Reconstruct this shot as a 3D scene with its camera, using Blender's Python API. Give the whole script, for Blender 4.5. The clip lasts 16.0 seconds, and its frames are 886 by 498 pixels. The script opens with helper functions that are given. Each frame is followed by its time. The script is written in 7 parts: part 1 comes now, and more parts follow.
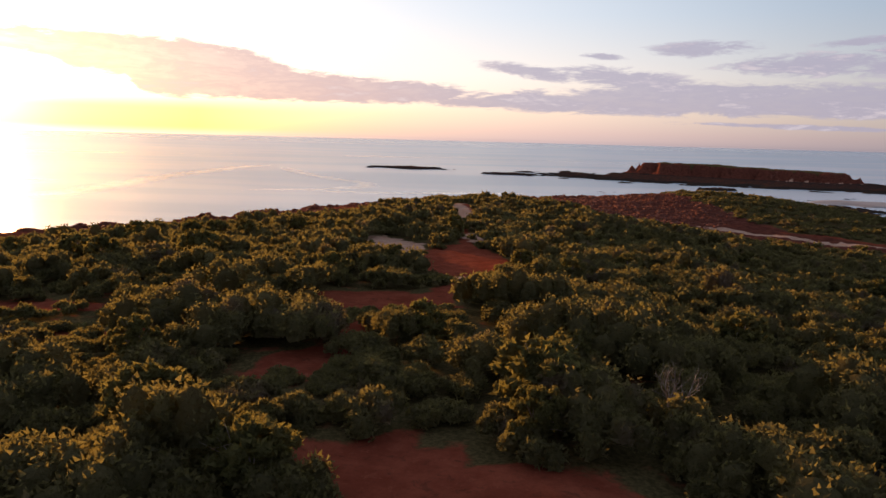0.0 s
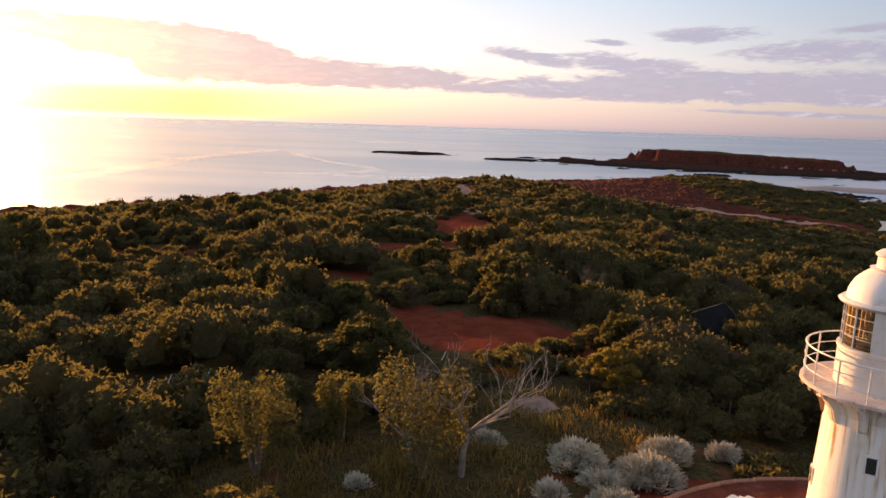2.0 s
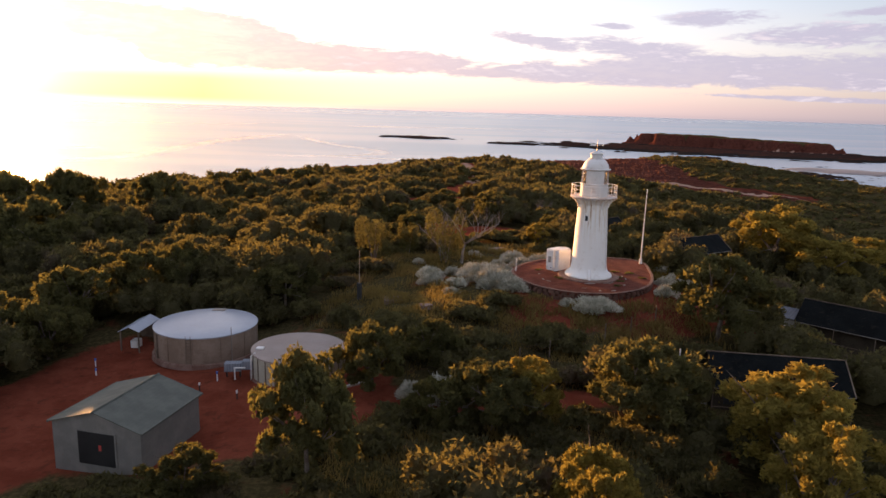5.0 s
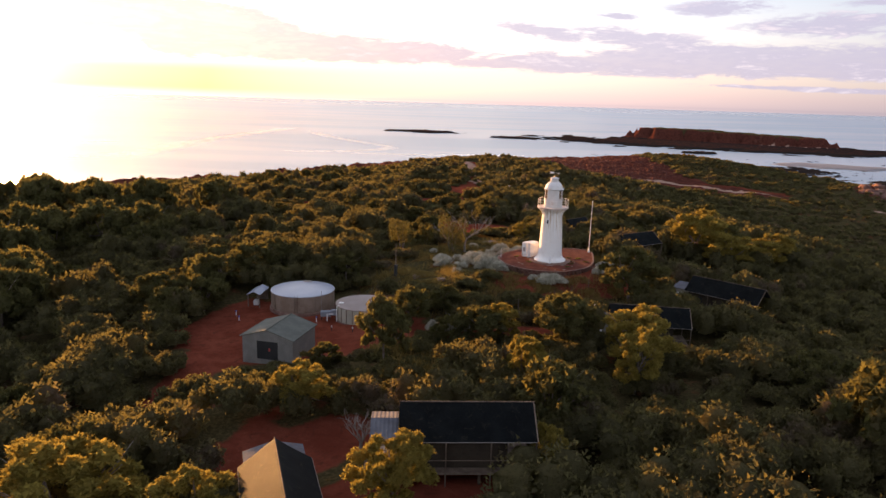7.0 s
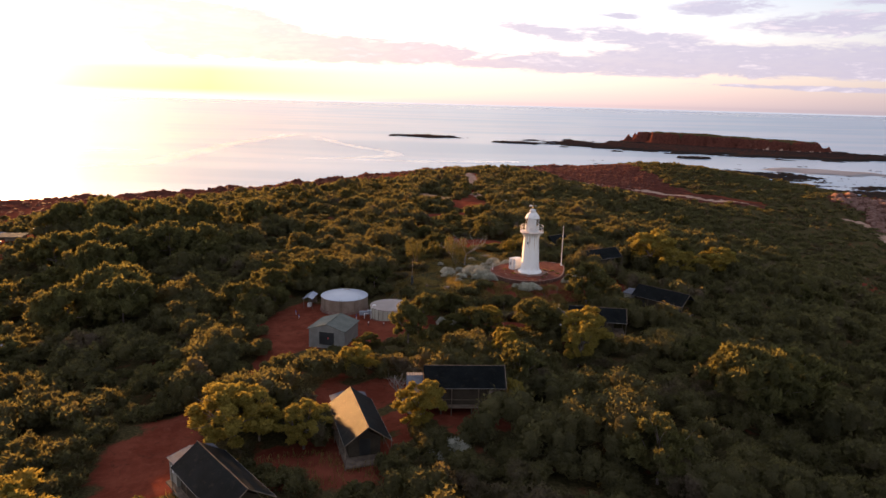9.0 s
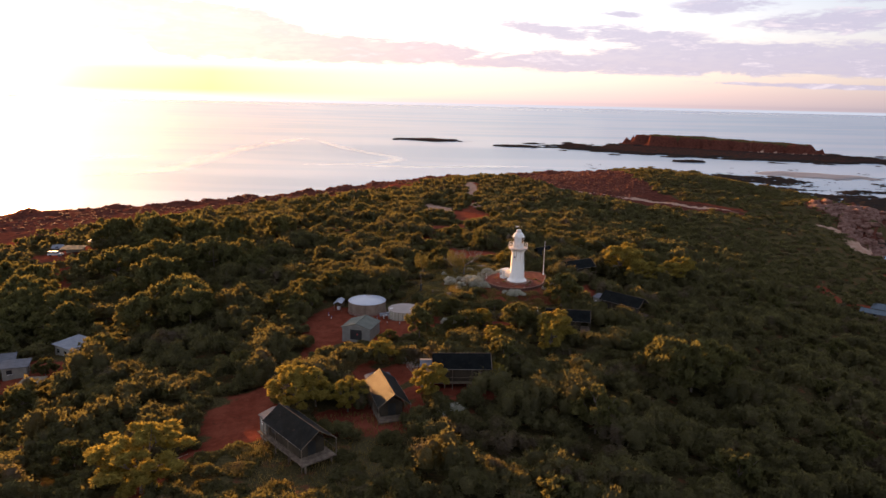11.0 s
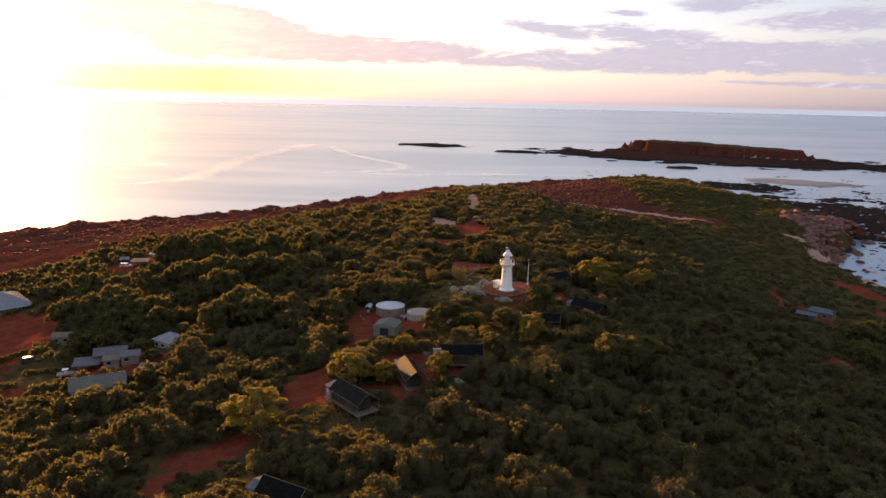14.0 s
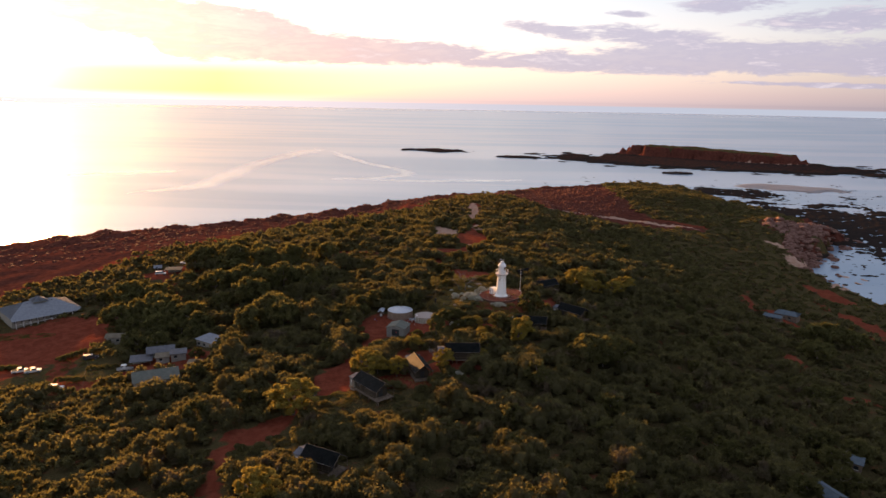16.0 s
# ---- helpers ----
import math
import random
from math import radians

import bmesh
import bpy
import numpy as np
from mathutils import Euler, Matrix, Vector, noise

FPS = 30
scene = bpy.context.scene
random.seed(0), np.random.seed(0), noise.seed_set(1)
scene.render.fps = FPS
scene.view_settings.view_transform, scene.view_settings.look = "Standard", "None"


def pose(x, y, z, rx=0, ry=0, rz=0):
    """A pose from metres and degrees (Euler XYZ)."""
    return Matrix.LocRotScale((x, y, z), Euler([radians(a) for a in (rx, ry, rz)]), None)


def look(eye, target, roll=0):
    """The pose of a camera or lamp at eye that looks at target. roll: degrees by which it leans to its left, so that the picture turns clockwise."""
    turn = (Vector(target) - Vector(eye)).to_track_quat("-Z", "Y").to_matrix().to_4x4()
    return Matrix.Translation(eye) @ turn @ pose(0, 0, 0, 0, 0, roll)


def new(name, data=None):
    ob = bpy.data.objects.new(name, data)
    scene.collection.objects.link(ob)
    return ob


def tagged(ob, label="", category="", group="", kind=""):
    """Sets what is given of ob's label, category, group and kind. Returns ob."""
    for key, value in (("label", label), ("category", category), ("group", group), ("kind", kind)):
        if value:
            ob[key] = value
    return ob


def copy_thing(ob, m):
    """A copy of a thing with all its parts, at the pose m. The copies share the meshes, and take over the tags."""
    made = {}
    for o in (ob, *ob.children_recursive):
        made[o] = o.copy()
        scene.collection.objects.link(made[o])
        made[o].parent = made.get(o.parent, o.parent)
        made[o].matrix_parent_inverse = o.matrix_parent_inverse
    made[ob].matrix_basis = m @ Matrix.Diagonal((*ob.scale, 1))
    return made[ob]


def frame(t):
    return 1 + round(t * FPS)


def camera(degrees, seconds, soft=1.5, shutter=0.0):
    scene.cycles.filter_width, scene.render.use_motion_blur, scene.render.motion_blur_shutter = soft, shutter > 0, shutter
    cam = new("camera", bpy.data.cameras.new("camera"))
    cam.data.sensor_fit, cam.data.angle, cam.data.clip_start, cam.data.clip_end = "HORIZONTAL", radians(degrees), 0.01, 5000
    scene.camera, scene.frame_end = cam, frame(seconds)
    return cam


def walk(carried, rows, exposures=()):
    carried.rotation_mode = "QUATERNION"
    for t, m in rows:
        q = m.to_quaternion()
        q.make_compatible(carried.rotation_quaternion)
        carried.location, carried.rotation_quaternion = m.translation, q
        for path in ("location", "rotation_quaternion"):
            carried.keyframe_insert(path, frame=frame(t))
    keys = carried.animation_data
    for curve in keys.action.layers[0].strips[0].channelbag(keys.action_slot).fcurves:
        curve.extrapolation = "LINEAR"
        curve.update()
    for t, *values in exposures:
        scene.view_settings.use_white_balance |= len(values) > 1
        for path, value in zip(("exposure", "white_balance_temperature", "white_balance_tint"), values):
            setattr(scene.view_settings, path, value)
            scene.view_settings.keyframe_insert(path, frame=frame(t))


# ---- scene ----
cam = camera(65.5, 16.0, soft=1.5)
PATH = [
    (0, (-1.29, 1.00, 46.79), (-0.96, 99.75, 31.03), 1.50),
    (0.5, (-1.36, -6.50, 46.91), (-1.11, 92.19, 30.78), 1.57),
    (1, (-1.47, -14.13, 47.01), (-1.30, 84.47, 30.38), 1.64),
    (1.5, (-1.57, -21.88, 47.10), (-1.49, 76.63, 29.91), 1.71),
    (2, (-1.68, -29.76, 47.18), (-1.68, 68.66, 29.45), 1.76),
    (2.5, (-1.73, -37.75, 47.22), (-1.82, 60.59, 29.04), 1.79),
    (3, (-1.79, -45.86, 47.22), (-1.98, 52.41, 28.66), 1.78),
    (3.5, (-1.87, -54.06, 47.24), (-2.15, 44.15, 28.36), 1.76),
    (4, (-1.98, -62.32, 47.28), (-2.36, 35.82, 28.09), 1.74),
    (4.5, (-2.10, -70.63, 47.37), (-2.58, 27.45, 27.86), 1.71),
    (5, (-2.22, -79.00, 47.52), (-2.81, 19.02, 27.70), 1.69),
    (5.5, (-2.35, -87.44, 48.19), (-3.05, 10.51, 28.06), 1.68),
    (6, (-2.49, -95.97, 49.97), (-3.31, 1.91, 29.50), 1.68),
    (6.5, (-2.66, -104.55, 52.28), (-3.60, -6.76, 31.37), 1.69),
    (7, (-2.81, -112.93, 54.68), (-3.86, -15.19, 33.59), 1.69),
    (7.5, (-2.92, -121.02, 57.10), (-4.08, -23.28, 35.95), 1.67),
    (8, (-2.98, -128.93, 59.53), (-4.24, -31.19, 38.43), 1.62),
    (8.5, (-3.01, -136.75, 61.97), (-4.37, -39.00, 40.92), 1.57),
    (9, (-3.01, -144.44, 64.42), (-4.47, -46.69, 43.37), 1.51),
    (9.5, (-2.96, -151.99, 66.89), (-4.52, -54.24, 45.82), 1.44),
    (10, (-2.85, -159.45, 69.36), (-4.51, -61.72, 48.27), 1.35),
    (10.5, (-2.73, -166.95, 71.84), (-4.50, -69.23, 50.71), 1.29),
    (11, (-2.65, -174.51, 74.34), (-4.52, -76.79, 53.20), 1.24),
    (11.5, (-2.59, -182.08, 76.84), (-4.56, -84.36, 55.71), 1.21),
    (12, (-2.55, -189.65, 79.36), (-4.62, -91.93, 58.23), 1.18),
    (12.5, (-2.52, -197.21, 81.89), (-4.68, -99.49, 60.75), 1.16),
    (13, (-2.50, -204.77, 84.43), (-4.75, -107.05, 63.27), 1.15),
    (13.5, (-2.49, -212.31, 86.98), (-4.83, -114.62, 65.78), 1.15),
    (14, (-2.47, -219.86, 89.54), (-4.89, -122.17, 68.28), 1.14),
    (14.5, (-2.42, -227.40, 92.11), (-4.92, -129.73, 70.81), 1.13),
    (15, (-2.33, -234.95, 94.69), (-4.91, -137.28, 73.39), 1.10),
    (15.5, (-2.20, -242.50, 97.28), (-4.85, -144.82, 76.05), 1.06),
    (16, (-2.02, -250.07, 99.88), (-4.74, -152.36, 78.78), 1.01),
]
walk(cam, [(t, look(eye, target, roll)) for t, eye, target, roll in PATH],
     exposures=[(0, 0.06, 6700, 22), (3, 0.28, 6700, 23), (5, 0.46, 6700, 23), (8.5, 0.6, 6700, 23), (12.5, 0.52, 6700, 23), (16, 0.34, 6650, 22)])

# ---- sky, sun and exposure ----
SUN_LEFT, SUN_UP = 34.0, 4.0                     # degrees left of straight ahead (+y), and above the sea
SUN_WAY = Vector((-math.sin(radians(SUN_LEFT)) * math.cos(radians(SUN_UP)), math.cos(radians(SUN_LEFT)) * math.cos(radians(SUN_UP)), math.sin(radians(SUN_UP))))
world = bpy.data.worlds.new("evening_sky")
scene.world = world
world.use_nodes = True


class Graph:
    """Short ways to write node arithmetic."""

    def __init__(self, tree):
        self.tree = tree
        tree.nodes.clear()

    def node(self, kind, **values):
        n = self.tree.nodes.new(kind)
        for key, value in values.items():
            if key in n.inputs:
                self.put(n.inputs[key], value)
            else:
                setattr(n, key, value)
        return n

    def put(self, socket, value):
        if isinstance(value, bpy.types.NodeSocket):
            self.tree.links.new(value, socket)
        else:
            socket.default_value = value

    def math(self, what, a, b=0.0, c=0.0):
        n = self.tree.nodes.new("ShaderNodeMath")
        n.operation = what
        for socket, value in zip(n.inputs, (a, b, c)):
            self.put(socket, value)
        return n.outputs[0]

    def mix(self, a, b, by, how="MIX"):
        n = self.tree.nodes.new("ShaderNodeMix")
        n.data_type, n.blend_type = "RGBA", how
        self.put(n.inputs[0], by)
        for socket, value in ((n.inputs[6], a), (n.inputs[7], b)):
            self.put(socket, (*value, 1) if isinstance(value, tuple) and len(value) == 3 else value)
        return n.outputs[2]

    def ramp(self, by, stops, how="LINEAR"):
        n = self.tree.nodes.new("ShaderNodeValToRGB")
        r = n.color_ramp
        r.interpolation = how
        while len(r.elements) < len(stops):
            r.elements.new(0.5)
        for e, (at, c) in zip(r.elements, stops):
            e.position, e.color = at, (*c, 1) if isinstance(c, tuple) else (c, c, c, 1)
        self.put(n.inputs[0], by)
        return n.outputs[0]

    def noise(self, vector, scale, detail=4.0, rough=0.55, warp=0.0):
        n = self.node("ShaderNodeTexNoise", Scale=scale, Detail=detail, Roughness=rough, Distortion=warp)
        self.put(n.inputs["Vector"], vector)
        return n.outputs[0]

    def step(self, v, a, b):
        n = self.tree.nodes.new("ShaderNodeMapRange")
        n.interpolation_type = "SMOOTHSTEP"
        for socket, value in zip(n.inputs, (v, a, b, 0.0, 1.0)):
            self.put(socket, value)
        return n.outputs[0]


def paint_sky():
    g = Graph(world.node_tree)
    way = g.node("ShaderNodeTexCoord").outputs["Generated"]
    unit = g.node("ShaderNodeVectorMath", operation="NORMALIZE")
    g.put(unit.inputs[0], way)
    way = unit.outputs[0]
    sep = g.node("ShaderNodeSeparateXYZ", Vector=way)
    x, y, z = sep.outputs
    deg = 180 / math.pi
    az = g.math("MULTIPLY", g.math("ARCTAN2", x, y), deg)
    el = g.math("MULTIPLY", g.math("ARCSINE", z), deg)
    dot = g.node("ShaderNodeVectorMath", operation="DOT_PRODUCT")
    g.put(dot.inputs[0], way)
    g.put(dot.inputs[1], tuple(Vector((SUN_WAY.x, SUN_WAY.y, 0.050)).normalized()))
    near = g.math("MAXIMUM", dot.outputs["Value"], 0.0)
    sky = g.node("ShaderNodeTexSky", sky_type="NISHITA", sun_disc=False, sun_elevation=radians(SUN_UP), sun_rotation=radians(-SUN_LEFT), dust_density=2.0)
    up = g.math("DIVIDE", g.math("MAXIMUM", el, 0.0), 90.0)
    root = g.math("SQRT", up)
    haze = g.ramp(root, [(0.0, (0.55, 0.47, 0.48)), (0.09, (0.70, 0.57, 0.53)), (0.16, (0.80, 0.70, 0.60)), (0.24, (0.76, 0.77, 0.75)),
                         (0.33, (0.54, 0.67, 0.76)), (0.45, (0.44, 0.55, 0.66)), (0.7, (0.38, 0.43, 0.50)), (1.0, (0.33, 0.37, 0.44))])
    base = g.mix(haze, g.mix((0, 0, 0), sky.outputs[0], 0.06), 1.0, "ADD")
    base = g.mix(base, g.mix((0.56, 0.61, 0.66), (1, 1, 1), g.step(near, 0.30, 0.88)), 1.0, "MULTIPLY")
    wide = g.math("POWER", near, 14.0)
    mid = g.math("POWER", near, 60.0)
    tight = g.math("POWER", near, 500.0)
    base = g.mix(base, g.mix((0, 0, 0), (0.30, 0.29, 0.27), wide), 1.0, "ADD")
    base = g.mix(base, g.mix((0, 0, 0), (0.46, 0.43, 0.37), mid), 1.0, "ADD")
    # two long cloud banks, each with an upper and a lower edge by azimuth (degrees), and smaller drifts round them
    flat = g.node("ShaderNodeCombineXYZ", X=g.math("MULTIPLY", az, 0.16), Y=g.math("MULTIPLY", el, 0.75), Z=0.0).outputs[0]
    rag = g.math("SUBTRACT", g.noise(flat, 1.3, 8.0, 0.62, 0.8), 0.5)
    fine = g.math("SUBTRACT", g.noise(flat, 5.0, 6.0, 0.62, 0.4), 0.5)
    edge = g.math("ADD", g.math("MULTIPLY", rag, 2.0), g.math("MULTIPLY", fine, 1.1))

    def line(stops):
        """A height in degrees along the azimuth, from -60 to 60."""
        return g.math("MULTIPLY", g.ramp(g.math("DIVIDE", g.math("ADD", az, 60.0), 120.0), [((a + 60) / 120, h / 10) for a, h in stops]), 10.0)

    cover = -9.0
    banks = [([(-60, 7.6), (-32, 6.8), (-28, 7.1), (-21, 6.9), (-16.2, 6.6), (-14, 5.8), (-11.5, 5.1), (-6.2, 4.8), (-0.6, 4.4), (3, 3.9)],
              [(-60, 5.6), (-32, 5.4), (-30, 5.2), (-27.2, 4.3), (-24.3, 4.0), (-23.2, 2.9), (-20.4, 2.65), (-11.5, 2.65), (-0.5, 2.8), (3, 4.0)]),
             ([(-3, 2.8), (-1.6, 3.2), (2.4, 3.8), (9.2, 4.1), (13.5, 4.5), (15.6, 4.8), (21.7, 4.75), (31.4, 4.5), (60, 5.2)],
              [(-3, 2.9), (-0.5, 2.7), (9.3, 2.3), (22, 2.2), (31.7, 2.15), (60, 2.4)])]
    for upper, lower in banks:
        room = g.math("MINIMUM", g.math("SUBTRACT", line(upper), el), g.math("MULTIPLY", g.math("SUBTRACT", el, line(lower)), 1.5))
        cover = g.math("MAXIMUM", cover, room)
    drifts = [(7.0, 5.5, 3.6, 0.55, -0.12), (14.5, 5.0, 5.5, 0.75, -0.10), (19.8, 7.2, 3.6, 0.55, 0.02), (27.4, 5.9, 5.6, 0.75, 0.0), (33, 6.0, 5.0, 0.9, 0.02),
              (30.5, 7.4, 2.6, 0.3, 0.05), (12.6, 6.7, 1.6, 0.22, -0.05), (45, 7.0, 9.0, 1.0, 0.02), (28, 1.5, 9.0, 0.18, -0.02), (-50, 9.5, 12.0, 1.2, 0.02)]
    for a, e, long, thick, rise in drifts:
        da = g.math("SUBTRACT", az, a)
        u = g.math("DIVIDE", da, long)
        v = g.math("DIVIDE", g.math("SUBTRACT", g.math("SUBTRACT", el, e), g.math("MULTIPLY", da, rise)), thick)
        far = g.math("SQRT", g.math("ADD", g.math("MULTIPLY", u, u), g.math("MULTIPLY", v, v)))
        cover = g.math("MAXIMUM", cover, g.math("MULTIPLY", g.math("SUBTRACT", 1.0, far), 0.75))
    body = g.step(g.math("ADD", cover, g.math("MULTIPLY", edge, g.step(cover, -0.9, 0.1))), -0.22, 0.34)
    body = g.math("MULTIPLY", body, g.math("SUBTRACT", 1.0, g.math("MULTIPLY", g.step(edge, 0.75, -0.45), 0.22)))
    body = g.math("MULTIPLY", body, g.step(y, 0.2, 0.5))
    shade = g.mix((0.39, 0.395, 0.49), (0.57, 0.43, 0.43), g.step(az, 10.0, -14.0))
    shade = g.mix(shade, (1.0, 0.80, 0.62), g.math("MINIMUM", g.math("MULTIPLY", wide, 0.05), 1.0))
    shade = g.mix(shade, (1.25, 1.10, 0.45), g.math("MINIMUM", g.math("MULTIPLY", mid, 0.70), 1.0))
    shade = g.mix(shade, (1.0, 0.93, 0.84), g.math("MULTIPLY", g.step(edge, 0.05, 0.5), 0.35))
    base = g.mix(base, shade, g.math("MULTIPLY", body, 0.94))
    base = g.mix(base, g.mix((0, 0, 0), (3.0, 2.6, 1.7), g.math("MULTIPLY", tight, g.math("SUBTRACT", 1.0, g.math("MULTIPLY", body, 0.9)))), 1.0, "ADD")
    offing = g.mix((0.40, 0.47, 0.54), (0.95, 0.80, 0.74), g.math("POWER", near, 7.0))
    base = g.mix(base, offing, g.step(el, -0.18, -0.30))
    low = g.math("MULTIPLY", g.step(el, 3.0, 1.7), g.math("MINIMUM", g.math("MULTIPLY", g.math("POWER", near, 16.0), 1.7), 1.0))
    base = g.mix(base, (1.0, 0.94, 0.42), g.math("MULTIPLY", low, g.step(el, -0.3, 0.5)), "MULTIPLY")
    away = g.step(y, 0.35, -0.55)
    base = g.mix(base, (1.42, 1.32, 1.28), away, "MULTIPLY")
    back = g.node("ShaderNodeBackground", Strength=1.0)
    g.put(back.inputs["Color"], base)
    out = g.node("ShaderNodeOutputWorld")
    g.put(out.inputs[0], back.outputs[0])


paint_sky()
sun = new("sun", bpy.data.lights.new("sun", "SUN"))
sun.data.energy, sun.data.angle, sun.data.color = 9.5, radians(1.5), (1.0, 0.52, 0.17)
sun.matrix_world = look(SUN_WAY * 900, (0, 0, 0))

SEA = -6.0                                       # the tide is out

# ---- materials ----
def material(name, build, rough=0.8, metal=0.0):
    m = bpy.data.materials.new(name)
    m.use_nodes = True
    g = Graph(m.node_tree)
    bsdf = g.node("ShaderNodeBsdfPrincipled", Roughness=rough, Metallic=metal)
    out = g.node("ShaderNodeOutputMaterial")
    g.put(out.inputs[0], bsdf.outputs[0])
    build(g, bsdf, out)
    return m


def bumped(g, bsdf, height, strength=0.5, distance=0.05):
    b = g.node("ShaderNodeBump", Strength=strength, Distance=distance)
    g.put(b.inputs["Height"], height)
    g.put(bsdf.inputs["Normal"], b.outputs[0])


def plain(name, one, two, size=1.0, rough=0.75, metal=0.0, bump=0.02, stain=None, amount=0.5):
    """Two tones mixed by noise, with finer grain, an optional stain and a slight relief."""
    def build(g, bsdf, out):
        at = g.node("ShaderNodeTexCoord").outputs["Object"]
        big, small = g.noise(at, 0.6 / size, 5.0), g.noise(at, 7.0 / size, 4.0)
        c = g.mix(one, two, g.step(g.math("ADD", g.math("MULTIPLY", big, 0.7), g.math("MULTIPLY", small, 0.3)), 0.38, 0.64))
        if stain:
            spots = g.step(g.noise(at, 1.7 / size, 6.0, 0.7, 0.8), 0.54, 0.7)
            c = g.mix(c, stain, g.math("MULTIPLY", spots, amount))
        each = g.node("ShaderNodeObjectInfo").outputs["Random"]
        c = g.mix(c, g.mix(c, (0.0, 0.0, 0.0), 0.2), each)
        g.put(bsdf.inputs["Base Color"], c)
        g.put(bsdf.inputs["Roughness"], g.math("ADD", rough - 0.08, g.math("MULTIPLY", small, 0.16)))
        if rough >= 0.8:
            g.put(bsdf.inputs["Specular IOR Level"], 0.08)
        if bump:
            bumped(g, bsdf, small, 0.5, bump)
    return material(name, build, rough, metal)


def ribbed(name, one, two, pitch, rough, metal=0.0, across="X", depth=0.02):
    """Corrugated sheet: the ribs run along the other axis of the object."""
    def build(g, bsdf, out):
        at = g.node("ShaderNodeTexCoord").outputs["Object"]
        sep = g.node("ShaderNodeSeparateXYZ", Vector=at)
        rib = g.math("SINE", g.math("MULTIPLY", sep.outputs[across], 6.283 / pitch))
        grain = g.noise(at, 0.9, 6.0, 0.65)
        c = g.mix(one, two, g.step(grain, 0.36, 0.66))
        c = g.mix(c, (0.22, 0.10, 0.05), g.math("MULTIPLY", g.step(g.noise(at, 2.3, 6.0, 0.7), 0.60, 0.76), 0.45))
        g.put(bsdf.inputs["Base Color"], c)
        g.put(bsdf.inputs["Roughness"], g.math("ADD", rough, g.math("MULTIPLY", grain, 0.15)))
        g.put(bsdf.inputs["Specular IOR Level"], 0.04)
        bumped(g, bsdf, rib, 0.7, depth)
    return material(name, build, rough, metal)


def leafy(name, dark, light, dry, glow=0.45):
    """Foliage: each leaf spray and each plant its own tone, some dry, light shining through."""
    def build(g, bsdf, out):
        each = g.node("ShaderNodeNewGeometry").outputs["Random Per Island"]
        at = g.node("ShaderNodeTexCoord").outputs["Object"]
        whole = g.node("ShaderNodeObjectInfo").outputs["Random"]
        patch = g.noise(at, 0.11, 3.0)
        drift = g.step(g.noise(at, 0.27, 3.0, 0.6), 0.32, 0.68)
        fine = g.noise(at, 5.5, 3.0, 0.7)
        tone = g.math("ADD", g.math("MULTIPLY", each, 0.40), g.math("MULTIPLY", drift, 0.36))
        tone = g.math("ADD", tone, g.math("MULTIPLY", whole, 0.24))
        c = g.mix(dark, light, tone)
        c = g.mix(c, dry, g.math("MULTIPLY", g.step(patch, 0.57, 0.68), 0.65))
        # Darker flecks put the shaded gaps among the leaves into the colour.
        c = g.mix(c, g.mix(c, (0.0, 0.0, 0.0), 0.45), g.step(fine, 0.50, 0.68))
        diffuse = g.node("ShaderNodeBsdfDiffuse", Roughness=0.6)
        g.put(diffuse.inputs["Color"], c)
        relief = g.node("ShaderNodeBump", Strength=0.9, Distance=0.35)
        g.put(relief.inputs["Height"], g.noise(at, 3.2, 3.0, 0.75))
        g.put(diffuse.inputs["Normal"], relief.outputs[0])
        shine = g.node("ShaderNodeBsdfTranslucent")
        g.put(shine.inputs["Color"], g.mix(c, (0.36, 0.31, 0.06), 0.30))
        mix = g.node("ShaderNodeMixShader")
        g.put(mix.inputs[0], glow)
        g.put(mix.inputs[1], diffuse.outputs[0])
        g.put(mix.inputs[2], shine.outputs[0])
        g.put(out.inputs[0], mix.outputs[0])
    return material(name, build)


